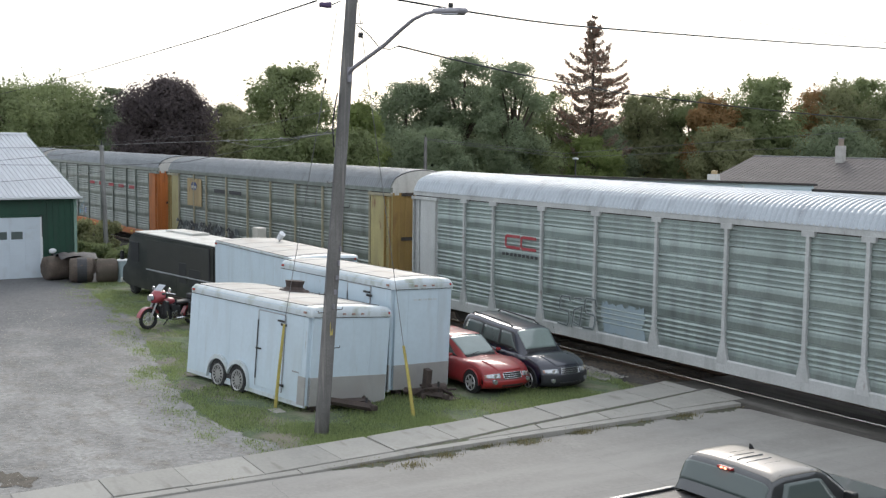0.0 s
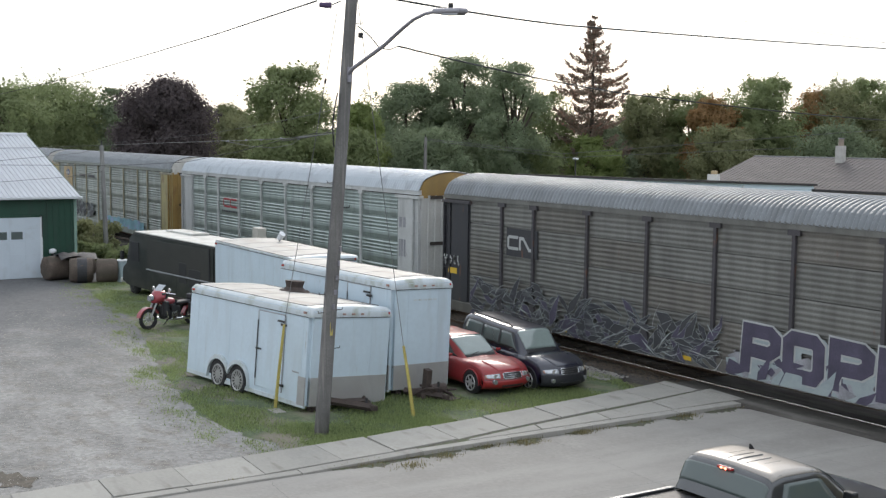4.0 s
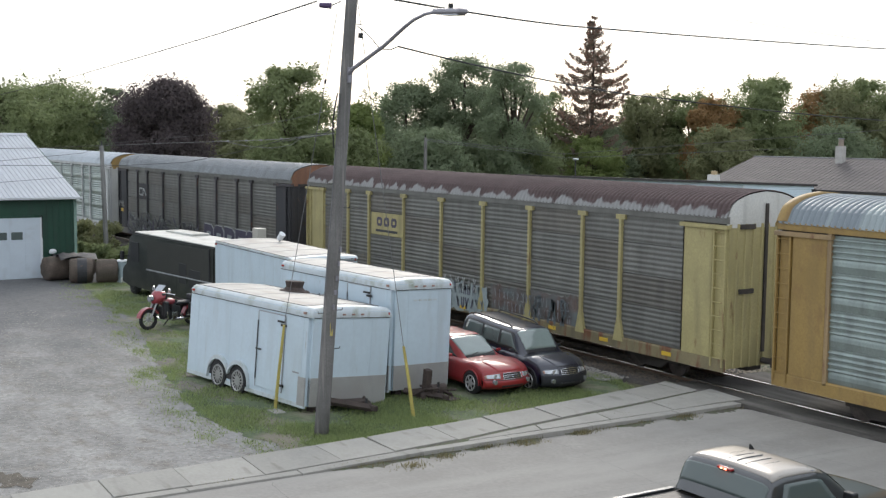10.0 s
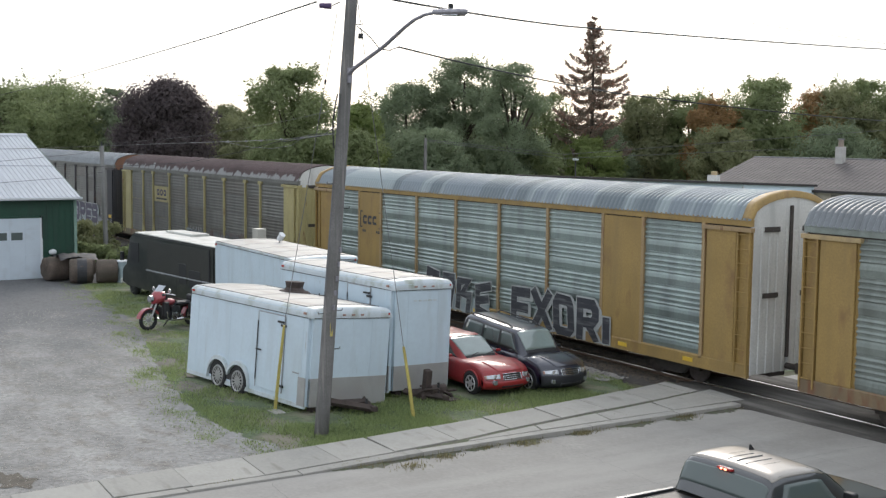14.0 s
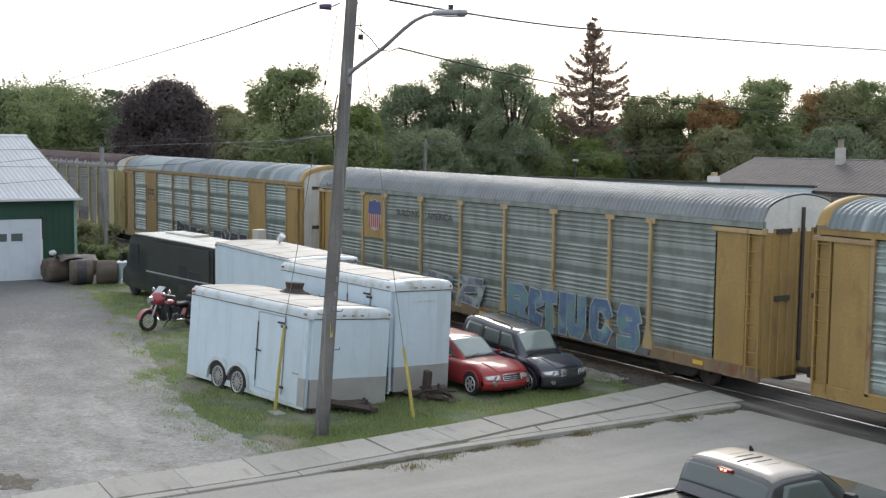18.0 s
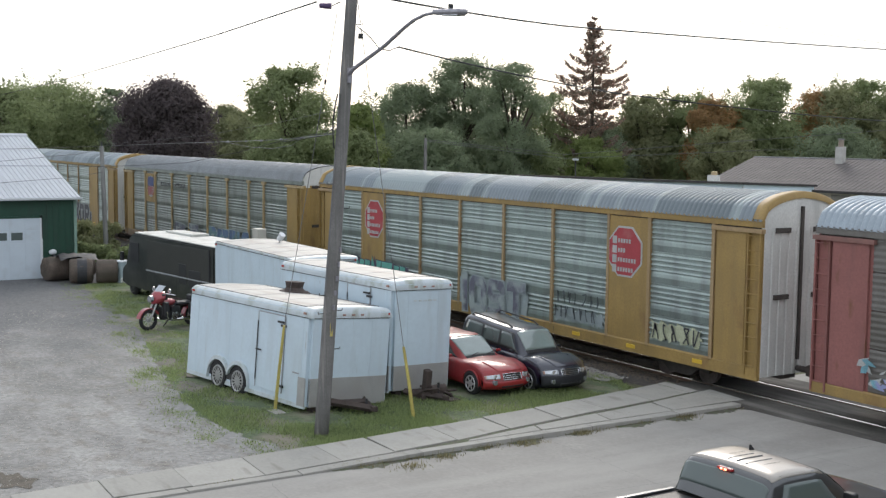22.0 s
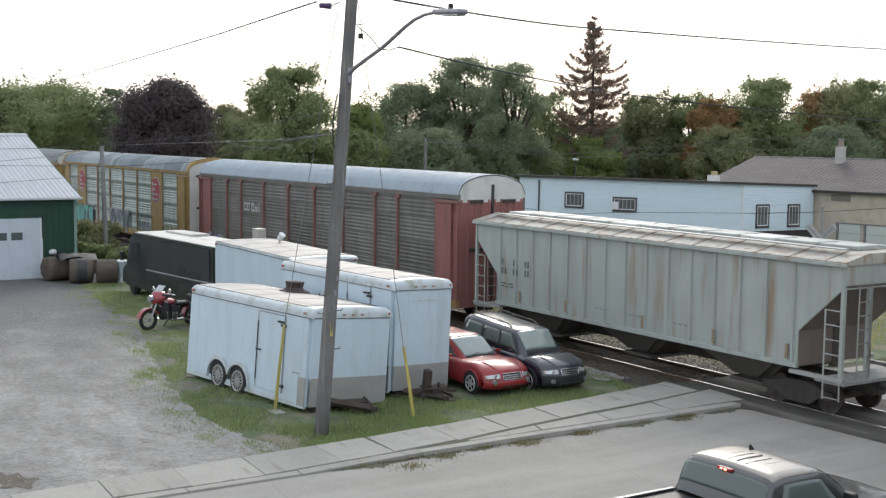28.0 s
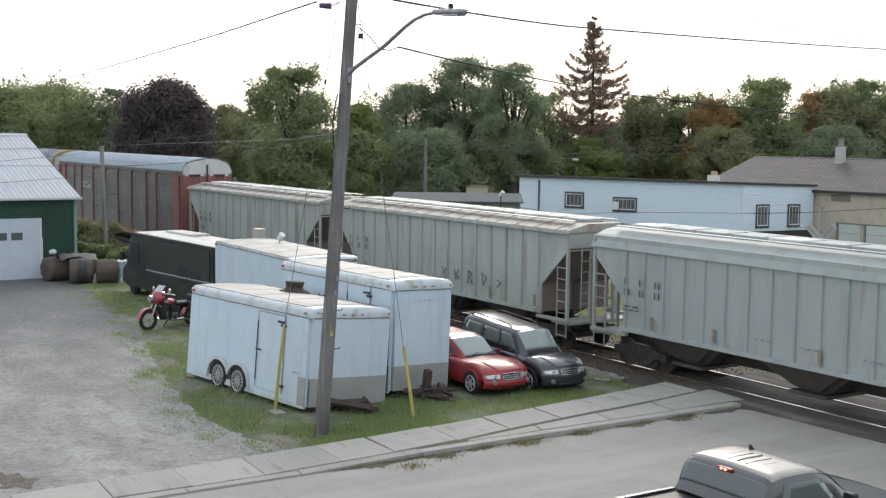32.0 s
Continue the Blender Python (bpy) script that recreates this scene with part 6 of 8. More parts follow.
part("tonneau", box(-3.05, -1.15, -half + .08, half - .08, 1.15, 1.19, bevel=.01), black_trim, pick, "black flat bed cover")
for x in (2.0, -2.0):
    for s in (-1, 1):
        w = hinge_wheel("wheel", pick, (x, s * (half - .1), .38), .38, .26, alloy)
        if s > 0:
            w.matrix_basis = pose(x, half - .1, .38, 0, 0, 180)
for s in (-1, 1):
    part("mirror", box(.75, .9, s * (half - .02) - .02, s * (half + .22), 1.2, 1.42, bevel=.03), black_trim, pick)
    part("headlight", box(2.6, 2.8, s * .7 - .18, s * .7 + .18, .8, .95, bevel=.04), clear_lens, pick)

# touring motorcycle
bike = thing("motorcycle", pose(-43.6, 15.5, G, 0, 0, -74) @ Matrix.Diagonal((1.22, 1.25, 1.22, 1)), "dark red touring motorcycle with windshield and chrome engine", "motorcycle")
moto_red = surf("motorcycle_red", (0.3, 0.04, 0.05), 0.28, 0.1, var=0.1, bump=0, coat=0.4)
for x in (.82, -.82):
    w = part("wheel", tube([(x + .27 * math.cos(a), 0, .32 + .27 * math.sin(a)) for a in np.linspace(0, 2 * math.pi, 25)], .06, 8), rubber, bike, "black tyre")
    bm = rod((x, -.05, .32), (x, .05, .32), .06, n=10)
    for k in range(9):
        a = k * 2 * math.pi / 9
        rod((x, 0, .32), (x + .24 * math.cos(a), 0, .32 + .24 * math.sin(a)), .012, n=4, bm=bm)
    part("spokes", bm, old_alloy, w)
    arc = [(x + .37 * math.cos(a), .32 + .37 * math.sin(a)) for a in np.linspace(.2 if x > 0 else .0, 2.7, 12)]
    part("fender", sweep(arc + [(x + .34 * math.cos(a), .32 + .34 * math.sin(a)) for a in np.linspace(2.7, .2 if x > 0 else 0, 12)], -.09, .09, "y"), moto_red, bike, "red mudguard")
bm = bmesh.new()
for y in (-.1, .1):
    rod((.82, y, .32), (.5, y, .98), .028, n=8, bm=bm)
part("fork", bm, old_alloy, bike, "dull metal front fork")
rows = []
for v in np.linspace(0, 1, 9):
    w = float(np.interp(v, [0, .25, .5, .75, 1], [.16, .28, .34, .3, .18]))
    rows.append([(.46 + .27 * math.cos(u * 1.45) - .16 * v * v - .05 * (1 - v), w * math.sin(u * 1.45), .8 + .38 * v) for u in np.linspace(-1, 1, 15)])
bm = bmesh.new()
bm.from_mesh(grid_mesh("fairing", rows))
bmesh.ops.recalc_face_normals(bm, faces=bm.faces)
bmesh.ops.solidify(bm, geom=bm.faces[:], thickness=.02)
part("fairing", bm, moto_red, bike, "rounded red fairing swept back at the sides", smooth=True)
part("dash", box(.3, .5, -.3, .3, .92, 1.12, bevel=.04), black_trim, bike)
part("windshield", sweep([(.5, 1.14), (.3, 1.34), (.285, 1.335), (.485, 1.13)], -.17, .17, "y"), surf("clear_plastic", (0.3, 0.33, 0.36), 0.1, var=0.1, bump=0, coat=1.0), bike, "pale windshield")
part("headlight", rod((.68, 0, .96), (.78, 0, .96), .1, n=14), clear_lens, bike)
bm = bmesh.new()
bmesh.ops.create_icosphere(bm, subdivisions=3, radius=1, matrix=Matrix.LocRotScale((.12, 0, .8), None, (.3, .15, .12)))
part("fuel_tank", bm, moto_red, bike, smooth=True)
part("engine", box(-.24, .32, -.2, .2, .26, .68, bevel=.05), black_trim, bike, "dark V-shaped engine")
part("air_cleaner", rod((.06, -.3, .62), (.06, .3, .62), .11, n=14), black_trim, bike, "black round air cleaner")
part("backrest", box(-.98, -.86, -.16, .16, .8, 1.12, bevel=.04), black_trim, bike, "padded backrest")
part("engine_cover", rod((.02, -.26, .42), (.02, .26, .42), .13, n=14), chrome, bike, "round chrome engine cover")
bm = rod((.0, 0, .55), (-.16, 0, .82), .11, n=12)
rod((.1, 0, .55), (.26, 0, .8), .11, n=12, bm=bm)
part("cylinders", bm, black_trim, bike)
bm = box(-.75, -.1, -.16, .16, .68, .8, bevel=.06)
box(-.85, -.68, -.15, .15, .78, .98, bm, .05)
part("seat", bm, black_trim, bike, "black leather seat")
for s in (-1, 1):
    part("saddlebag", box(-1.15, -.5, s * .3 - .13, s * .3 + .13, .36, .76, bevel=.07), black_trim, bike, "black saddlebag")
    part("leg_shield", box(.28, .44, s * .26 - .1, s * .26 + .1, .42, .86, bevel=.05), black_trim, bike)
    part("exhaust", rod((.15, s * .2, .28), (-1.1, s * .24, .26), .05, n=10), chrome, bike, "chrome exhaust pipe")
    part("handlebar", tube([(.38, 0, 1.02), (.3, s * .2, 1.1), (.12, s * .42, 1.06)], .02, 6), chrome, bike)
    part("mirror", rod((.34, s * .4, 1.2), (.32, s * .4, 1.2), .07, n=10), chrome, bike)
    part("crash_bar", tube([(.35, s * .1, .7), (.4, s * .38, .55), (.35, s * .36, .35), (.3, s * .12, .28)], .02, 6), chrome, bike)
part("frame", tube([(.55, 0, .9), (.35, 0, .3), (-.3, 0, .25), (-.75, 0, .6), (.0, 0, .75), (.5, 0, .92)], .03, 6), black_trim, bike)
part("kick_stand", rod((-.05, -.12, .28), (.02, -.34, .01), .018, n=5), black_trim, bike)
# ---- barn ----
barn_green = surf("barn_green", (0.012, 0.06, 0.035), 0.6, var=0.2, scale=1.2, bump=0.15, stain=(0.02, 0.04, 0.03), stain_at=(0.5, 0.75), stain_scale=(2, 2, .5))
barn_roof = surf("barn_roof_white", (0.399, 0.425, 0.463), 0.5, 0.1, var=0.08, scale=0.8, stain=(0.323, 0.34, 0.37), stain_at=(0.45, 0.7), stain_scale=(0.5, 4.5, 1))
door_white = surf("garage_door_white", (0.646, 0.663, 0.68), 0.4, var=0.04, stain=(0.51, 0.51, 0.51), stain_at=(0.6, 0.8))
barn = thing("barn", pose(0, 0, 0), "dark green barn with white metal roof and garage door", "barn")
bm = sweep([(-61.5, G - .1), (-61.5, 3.98), (-72.3, 6.9), (-83.1, 3.98), (-83.1, G - .1)], 3.0, 16.9, "y")
part("wall", bm, barn_green, barn, "dark green metal wall")
rib = mesh_of("wall_rib", box(0, .025, -.03, .03, G - .05, 3.9))
for k in range(46):
    y = 3.2 + k * .3
    if not 11.9 < y < 15.3:
        part("wall_rib", rib, barn_green, barn, loc=(-61.5, y, 0))
slope_v = Vector((-72.3 + 61.1, 0, 7.03 - 3.94))
length, ang = slope_v.length, math.atan2(7.03 - 3.94, 11.2)
for s in (1, -1):
    m = Matrix.Translation((-72.3, 0, 7.03)) @ Matrix.Rotation(ang * s, 4, "Y")
    sheet = part("roof", sweep([(0, 0), (length * s, 0), (length * s, -.06), (0, -.06)], 2.6, 17.1, "y"), barn_roof, barn, "white standing-seam roof", loc=m)
    seam = mesh_of("roof_seam", sweep([(-.045, 0), (-.02, .035), (.02, .035), (.045, 0)], 0, length * s, "x"))
    for k in range(62):
        part("roof_seam", seam, barn_roof, sheet, loc=(0, 2.72 + k * .233, 0))
    if s > 0:
        for x in (3.2, 6.2, 9.2):
            part("roof_lap", box(x, x + .05, 2.6, 17.1, -.0, .012), barn_roof, sheet)
part("ridge_cap", sweep([(-72.6, 6.98), (-72.3, 7.1), (-72.0, 6.98), (-72.3, 7.04)], 2.6, 17.12, "y"), barn_roof, barn)
part("gutter", sweep([(-61.12, 3.82), (-61.12, 3.94), (-61.0, 3.94), (-61.02, 3.84)], 2.6, 17.15, "y"), door_white, barn, "white eave gutter")
part("rake_trim", sweep([(-61.1, 3.78), (-61.1, 3.95), (-72.3, 7.04), (-72.3, 6.86)], 17.08, 17.12, "y"), barn_green, barn)
part("corner_trim", box(-61.56, -61.44, 16.82, 16.96, G, 3.9), surf("trim_pale_green", (0.2, 0.3, 0.25), 0.6), barn, "pale corner trim")
roller_white = surf("roller_door_white", (0.51, 0.57, 0.62), 0.45, var=0.05, stain=(0.425, 0.459, 0.484), stain_at=(0.55, 0.8))
door = part("garage_door", box(-61.5, -61.44, 12.1, 15.12, G, 2.92), roller_white, barn, "white sectional garage door")
for r_ in range(5):
    z0 = G + .02 + r_ * .606
    for c_ in range(4):
        y0 = 12.12 + c_ * .75
        if r_ == 3 and c_ != 3:
            part("door_pane", box(-61.445, -61.42, y0 + .1, y0 + .65, z0 + .12, z0 + .5, bevel=.01), window_dark, door, "small dark window")
        part("door_panel", box(-61.445, -61.43, y0 + .01, y0 + .74, z0, z0 + .59, bevel=.005), roller_white, door)
part("door_frame", box(-61.5, -61.42, 15.12, 15.24, G, 3.02), door_white, door)
part("door_frame", box(-61.5, -61.42, 12.0, 15.24, 2.92, 3.02), barn_green, door)
part("door_track", box(-61.43, -61.4, 15.2, 15.24, 1.9, 2.95), black_trim, door)
basin = new("wall_light")
basin.matrix_basis = pose(-61.42, 15.65, 1.2)
tagged(basin, "small white round fitting on the green barn wall", "wall fitting")
bm = bmesh.new()
bmesh.ops.create_icosphere(bm, subdivisions=2, radius=1, matrix=Matrix.LocRotScale((.08, .05, 0), None, (.1, .2, .14)))
part("shell", bm, door_white, basin, smooth=True)
part("bracket", box(0, .1, -.1, .2, -.12, -.05), surf("fitting_green", (.2, .35, .3)), basin)

# ---- round bales and a barrel by the barn ----
bale_mat = surf("weathered_bale", (0.135, 0.105, 0.085), 0.95, var=0.3, scale=3, fine=20, bump=0.8, bump_dist=0.04, stain=(0.09, 0.075, 0.06), stain_at=(0.45, 0.65), stain_scale=(2, .4, 2))
tarp = surf("dark_tarp", (0.04, 0.04, 0.045), 0.6, var=0.3, scale=4)


def bale(x, y, yaw, r, w, label, strap=False):
    b = thing("round_bale", pose(x, y, G + r * .96, 0, 0, yaw), label, "bale", "bales by the barn")
    rg = random.Random(int(abs(x * 100)))
    rows = []
    for j, yy in enumerate((-w / 2, -w / 2, -w / 2 + .06, -w / 4, 0, w / 4, w / 2 - .06, w / 2, w / 2)):
        rr = (0.0, .8, .97, 1, 1.01, 1, .97, .8, 0.0)[j] * r
        rows.append([(rr * math.cos(a) * (1 + rg.uniform(-.03, .03)), yy + rg.uniform(-.02, .02), rr * math.sin(a) * (1 + rg.uniform(-.03, .03)) * .96) for a in np.linspace(0, 2 * math.pi, 27)])
    part("roll", grid_mesh("roll", rows), bale_mat, b)
    if strap:
        ring = [(r * 1.02 * math.cos(a), r * 1.0 * math.sin(a)) for a in np.linspace(0, 2 * math.pi, 33)[:-1]]
        part("wrap", sweep(ring, -.2, .25, "y"), tarp, b, "dark plastic wrap")
    return b


bale(-60.2, 15.55, 12, .62, 1.15, "brown weathered round bale beside the garage door")
bale(-58.6, 16.35, -14, .62, 1.1, "brown round bale wrapped with a dark band", True)
bale(-58.1, 17.45, -14, .6, 1.0, "brown round bale next to a pale barrel")
bale(-60.6, 16.9, 20, .6, 1.1, "brown round bale half hidden behind others")
cover = new("tarpaulin")
tagged(part("tarpaulin_tmp", grid_mesh("tarp", [[(-60.9 + i * .28, 15.5 + j * .3, 1.16 + .1 * math.sin(i * 1.7 + j) - .04 * abs(i - 4) + .03 * (j % 2)) for j in range(7)] for i in range(8)]), tarp, cover), "")
cover.name = "tarpaulin"
tagged(cover, "crumpled dark sheet lying over the bales", "tarpaulin")
cover.children[0].name = "sheet"
drum = thing("barrel", pose(-57.85, 18.15, G), "pale blue-grey plastic barrel with a white lid", "barrel")
part("body", rod((0, 0, 0), (0, 0, 1.05), .26, .26, 20), surf("barrel_blue", (0.34, 0.42, 0.45), 0.5), drum)
part("lid", rod((0, 0, 1.05), (0, 0, 1.12), .3, .26, 20), door_white, drum, "white lid")

# ---- white building beyond the track ----
siding = surf("white_siding", (0.586, 0.689, 0.748), 0.5, var=0.05, scale=0.6, bump=0.05, stain=(0.527, 0.57, 0.612), stain_at=(0.58, 0.8), stain_scale=(.8, .8, 2))
roof_dark = surf("roof_edge_dark", (0.05, 0.045, 0.045), 0.8, var=0.2)
frame_dark = surf("window_frame_dark", (0.05, 0.045, 0.05), 0.6, var=0.1)
pale_fitting = surf("pale_fitting_grey", (0.23, 0.23, 0.23), 0.8, var=0.2, scale=4)
C0, C1, C2 = Vector((-86.6, 63.0, 0)), Vector((-66.9, 70.3, 0)), Vector((-66.4, 77.8, 0))
C3 = C0 + (C2 - C1)
NEARER = Matrix.Translation((0, 0, 7.207 * .2)) @ Matrix.Diagonal((.8, .8, .8, 1))
FOUND = -1.95          # ground level in the buildings' own space
annex = thing("white_building", NEARER, "long white clapboard building with a dark flat roof edge", "building")
bm = bmesh.new()
low = [bm.verts.new((c.x, c.y, FOUND - .1)) for c in (C0, C1, C2, C3)]
top = [bm.verts.new((c.x, c.y, z)) for c, z in zip((C0, C1, C2, C3), (3.84, 3.84, 3.58, 3.58))]
bm.faces.new(top)
for k in range(4):
    bm.faces.new((low[k], low[(k + 1) % 4], top[(k + 1) % 4], top[k]))
bmesh.ops.recalc_face_normals(bm, faces=bm.faces)
part("wall", bm, siding, annex)


def along(a, b):
    d = (b - a).normalized()
    return Matrix.Translation(a) @ Matrix.Rotation(math.atan2(d.y, d.x), 4, "Z"), (b - a).length


FRONT, front_len = along(C0, C1)
RIGHT, right_len = along(C1, C2)
for m, ln, z_end in ((FRONT, front_len, 3.76), (RIGHT, right_len, 3.5)):
    board = mesh_of("clapboard", sweep([(0, 0), (-.045, .015), (-.01, .19), (0, .19)], 0, ln, "x"))
    for k in range(20):
        z = .02 + k * .19
        if z + .19 < z_end:
            part("clapboard", board, siding, annex, loc=m @ Matrix.Translation((0, 0, z)))
part("fascia", box(-.3, front_len + .1, -.35, 0, 3.76, 3.94), roof_dark, annex, "dark roof edge", loc=FRONT)
part("fascia", sweep([(-.3, 3.76), (right_len + .2, 3.5), (right_len + .2, 3.68), (-.3, 3.94)], -.2, 0, "y"), roof_dark, annex, "dark roof edge", loc=RIGHT)
part("downpipe", rod((2.1, -.1, 0), (2.1, -.1, 3.55), .06, n=8), frame_dark, annex, "dark downpipe", loc=FRONT)
part("corner_board", box(-.1, .02, -.06, .06, 0, 3.6), door_white, annex, loc=RIGHT)
# Dark band from the lowest clapboard down to the ground.
part("base_band", box(0, right_len, -.06, 0, FOUND, .02), roof_dark, annex, "dark band along the foot of the wall", loc=RIGHT)
part("base_band", box(0, front_len, -.06, 0, FOUND, .02), roof_dark, annex, "dark band along the foot of the wall", loc=FRONT)


def wall_window(parent, m, x0, x1, z0, z1, panes=4, air=False):
    """A window: dark casing, a white sash inside it, grey panes between thin pale bars."""
    w = part("window", box(x0, x1, -.05, 0, z0, z1), pane_grey, parent, "dark-cased window with a white sash", loc=m)
    for a, b, c, d in ((x0 - .02, x0 + .09, z0, z1), (x1 - .09, x1 + .02, z0, z1), (x0 + .09, x1 - .09, z0 - .02, z0 + .08), (x0 + .09, x1 - .09, z1 - .13, z1 + .02)):
        part("casing", box(a, b, -.11, 0, c, d), frame_dark, w)
    xa, xb, za, zb = x0 + .09, x1 - .09, z0 + .08, z1 - .13
    for a, b, c, d in ((xa, xa + .07, za, zb), (xb - .07, xb, za, zb), (xa + .07, xb - .07, za, za + .08), (xa + .07, xb - .07, zb - .06, zb)):
        part("sash", box(a, b, -.09, -.04, c, d), door_white, w, "white inner sash")
    step = (xb - xa - .14) / panes
    for k in range(panes):
        x = xa + .07 + k * step
        part("pane", box(x + .01, x + step - .01, -.062, -.052, za + .08, zb - .06), pane_grey, w)
        if k:
            part("bar", box(x - .025, x + .025, -.078, -.05, za + .08, zb - .06), sash_grey, w)
    part("sill", box(x0 - .05, x1 + .05, -.13, 0, z0 - .09, z0 - .02), frame_dark, w)
    if air:
        part("air_conditioner", box(x0 + .05, x0 + .6, -.3, -.08, z0 + .08, z0 + .72, bevel=.02), door_white, w, "pale window air conditioner")


sash_grey = surf("sash_bar_grey", (0.34, 0.36, 0.37), 0.6, var=0.1)
pane_grey = surf("window_pane_grey", (0.12, 0.125, 0.125), 0.1, var=0.2, bump=0, coat=1.0)
wall_window(annex, FRONT, 4.77, 6.61, 1.3, 2.59, 4)
wall_window(annex, FRONT, 9.49, 11.71, 1.2, 2.33, 5, True)
wall_window(annex, RIGHT, 1.35, 2.7, .37, 2.15, 3)
wall_window(annex, RIGHT, 4.72, 6.0, .37, 2.12, 3)
chim2 = part("chimney", box(15.6, 16.4, 5.0, 5.8, 3.0, 4.25), surf("painted_brick_pale", (0.5, 0.47, 0.43), 0.85, var=0.15, scale=4), annex, "short pale chimney", loc=FRONT)
part("flue", box(15.8, 16.2, 5.3, 5.7, 4.25, 4.55), surf("clay_flue", (0.4, 0.3, 0.16)), chim2)

# ---- tan house ----
tan = surf("tan_render", (0.5, 0.44, 0.35), 0.85, var=0.08, scale=1, stain=(0.374, 0.327, 0.264), stain_at=(0.5, 0.75))
shingle = surf("brown_metal_roof", (0.092, 0.08, 0.077), 0.75, var=0.1, scale=0.8, stain=(0.12, 0.104, 0.1), stain_at=(0.5, 0.7), stain_scale=(.6, 2, 2))
house = thing("tan_house", NEARER @ pose(-66.2, 78.0, 0, 0, 0, 8.9), "tan rendered house with a brown ribbed metal roof", "house")
part("wall", sweep([(0, FOUND - .1), (0, 3.2), (7.9, 5.55), (15.8, 3.2), (15.8, FOUND - .1)], -11.2, 16, "x"), tan, house)
for s in (0, 1):
    ln = math.hypot(8.3, 2.47)
    m = Matrix.Translation((0, 7.9, 5.68)) @ Matrix.Rotation(-math.atan2(2.47, 8.3) * (1 if s else -1) * 1, 4, "X")
    sheet = part("roof", box(-11.5, 16.4, -ln if not s else 0, 0 if not s else ln, -.08, 0), shingle, house, "brown ribbed metal roof", loc=m)
    if not s:
        seam = mesh_of("roof_rib", box(-.03, .03, -ln, 0, 0, .028))
        for k in range(62):
            part("roof_rib", seam, shingle, sheet, loc=(-11.4 + k * .45, 0, 0))
part("ridge_cap", rod((-11.5, 7.9, 5.68), (16.4, 7.9, 5.68), .08, n=6), pale_fitting, house)
part("fascia", box(-11.4, 16.3, -.42, -.36, 3.05, 3.26), roof_dark, house)
ch = part("chimney", box(-2.4, -1.75, 6.5, 7.15, 4.8, 6.75), surf("chimney_render", (0.45, 0.43, 0.4), 0.9, var=0.15, scale=3), house, "pale chimney with a flue pot")
part("flue_pot", rod((-2.07, 6.85, 6.75), (-2.07, 6.85, 7.35), .24, .22, 12), surf("flue_stone", (0.3, 0.24, 0.19)), ch)
part("flue_cap", rod((-2.07, 6.85, 7.35), (-2.07, 6.85, 7.44), .3, .27, 12), pale_fitting, ch)
part("wall_vent", box(1.3, 3.0, -.06, 0, 2.42, 2.95), surf("vent_grey", (0.22, 0.2, 0.17), 0.7), house)
for x in (2.1, 4.5, 6.9):
    d = part("shed_door", box(x, x + 1.9, -.08, 0, FOUND, .62), surf("door_pale_green", (0.5, 0.54, 0.5), 0.6, var=0.05), house, "pale wide door")
    part("door_post", box(x - .2, x - .05, -.12, 0, FOUND, .7), pale_fitting, d)
    for zz in (-.1, -.75, -1.4):
        part("door_joint", box(x + .02, x + 1.88, -.086, -.08, zz, zz + .03), pale_fitting, d)
part("lintel", box(1.8, 9.2, -.1, 0, .64, .74), pale_fitting, house)

# low far roof and lamps beyond the track
shed = thing("far_shed", NEARER @ pose(-73.5, 48.6, 0, 0, 0, 56), "low grey-blue shed roof beyond the railway", "shed")
part("roof", sweep([(-1.0, 2.55), (4, 2.95), (9, 2.55), (9, 2.45), (-1, 2.45)], -5.5, 4.2, "x"), surf("shed_roof", (0.075, 0.09, 0.095), 0.95, var=0.15), shed)
part("wall", box(-5.3, 4.0, -.5, 8.5, FOUND - .1, 2.48), surf("shed_wall", (0.3, 0.31, 0.31), 0.8), shed)
post_lamp = thing("post_lamp", NEARER @ pose(-71.0, 50.0, FOUND), "small tilted white lamp on a thin post", "street lamp")
part("post", rod((0, 0, 0), (0, 0, 4.98), .05, n=8), frame_dark, post_lamp)
part("head", rod((-.12, 0, 4.95), (.14, .1, 5.25), .13, .15, 12), door_white, post_lamp, "tilted white lamp head")
yard = thing("yard_lamp", pose(-85.9, 68.7, G), "white lamp head on a slim pole among trees", "street lamp")
part("post", rod((0, 0, 0), (0, 0, 5.3), .06, n=8), frame_dark, yard)
part("head", box(-.3, .3, -.15, .15, 5.3, 5.48, bevel=.06), door_white, yard)

# railway crossing sign on the far side
cross = thing("crossing_sign", pose(-27.75, 33.0, G, 0, 0, 25), "white X-shaped railway crossing sign on a grey post", "road sign")
part("post", rod((0, 0, 0), (0, 0, 5.1), .06, n=8), surf("post_grey", (0.25, 0.25, 0.24)), cross)
for a in (48, -48):
    blade = part("blade", box(-.68, .68, -.02, .02, -.12, .12, bevel=.006), surf("sign_white", (0.36, 0.36, 0.35), 0.5), cross, loc=pose(0, -.09 - .05 * (a > 0), 3.95, 0, a, 0))
    part("blade_border", box(-.6, .6, -.024, -.021, -.02, .02), pale_fitting, blade)

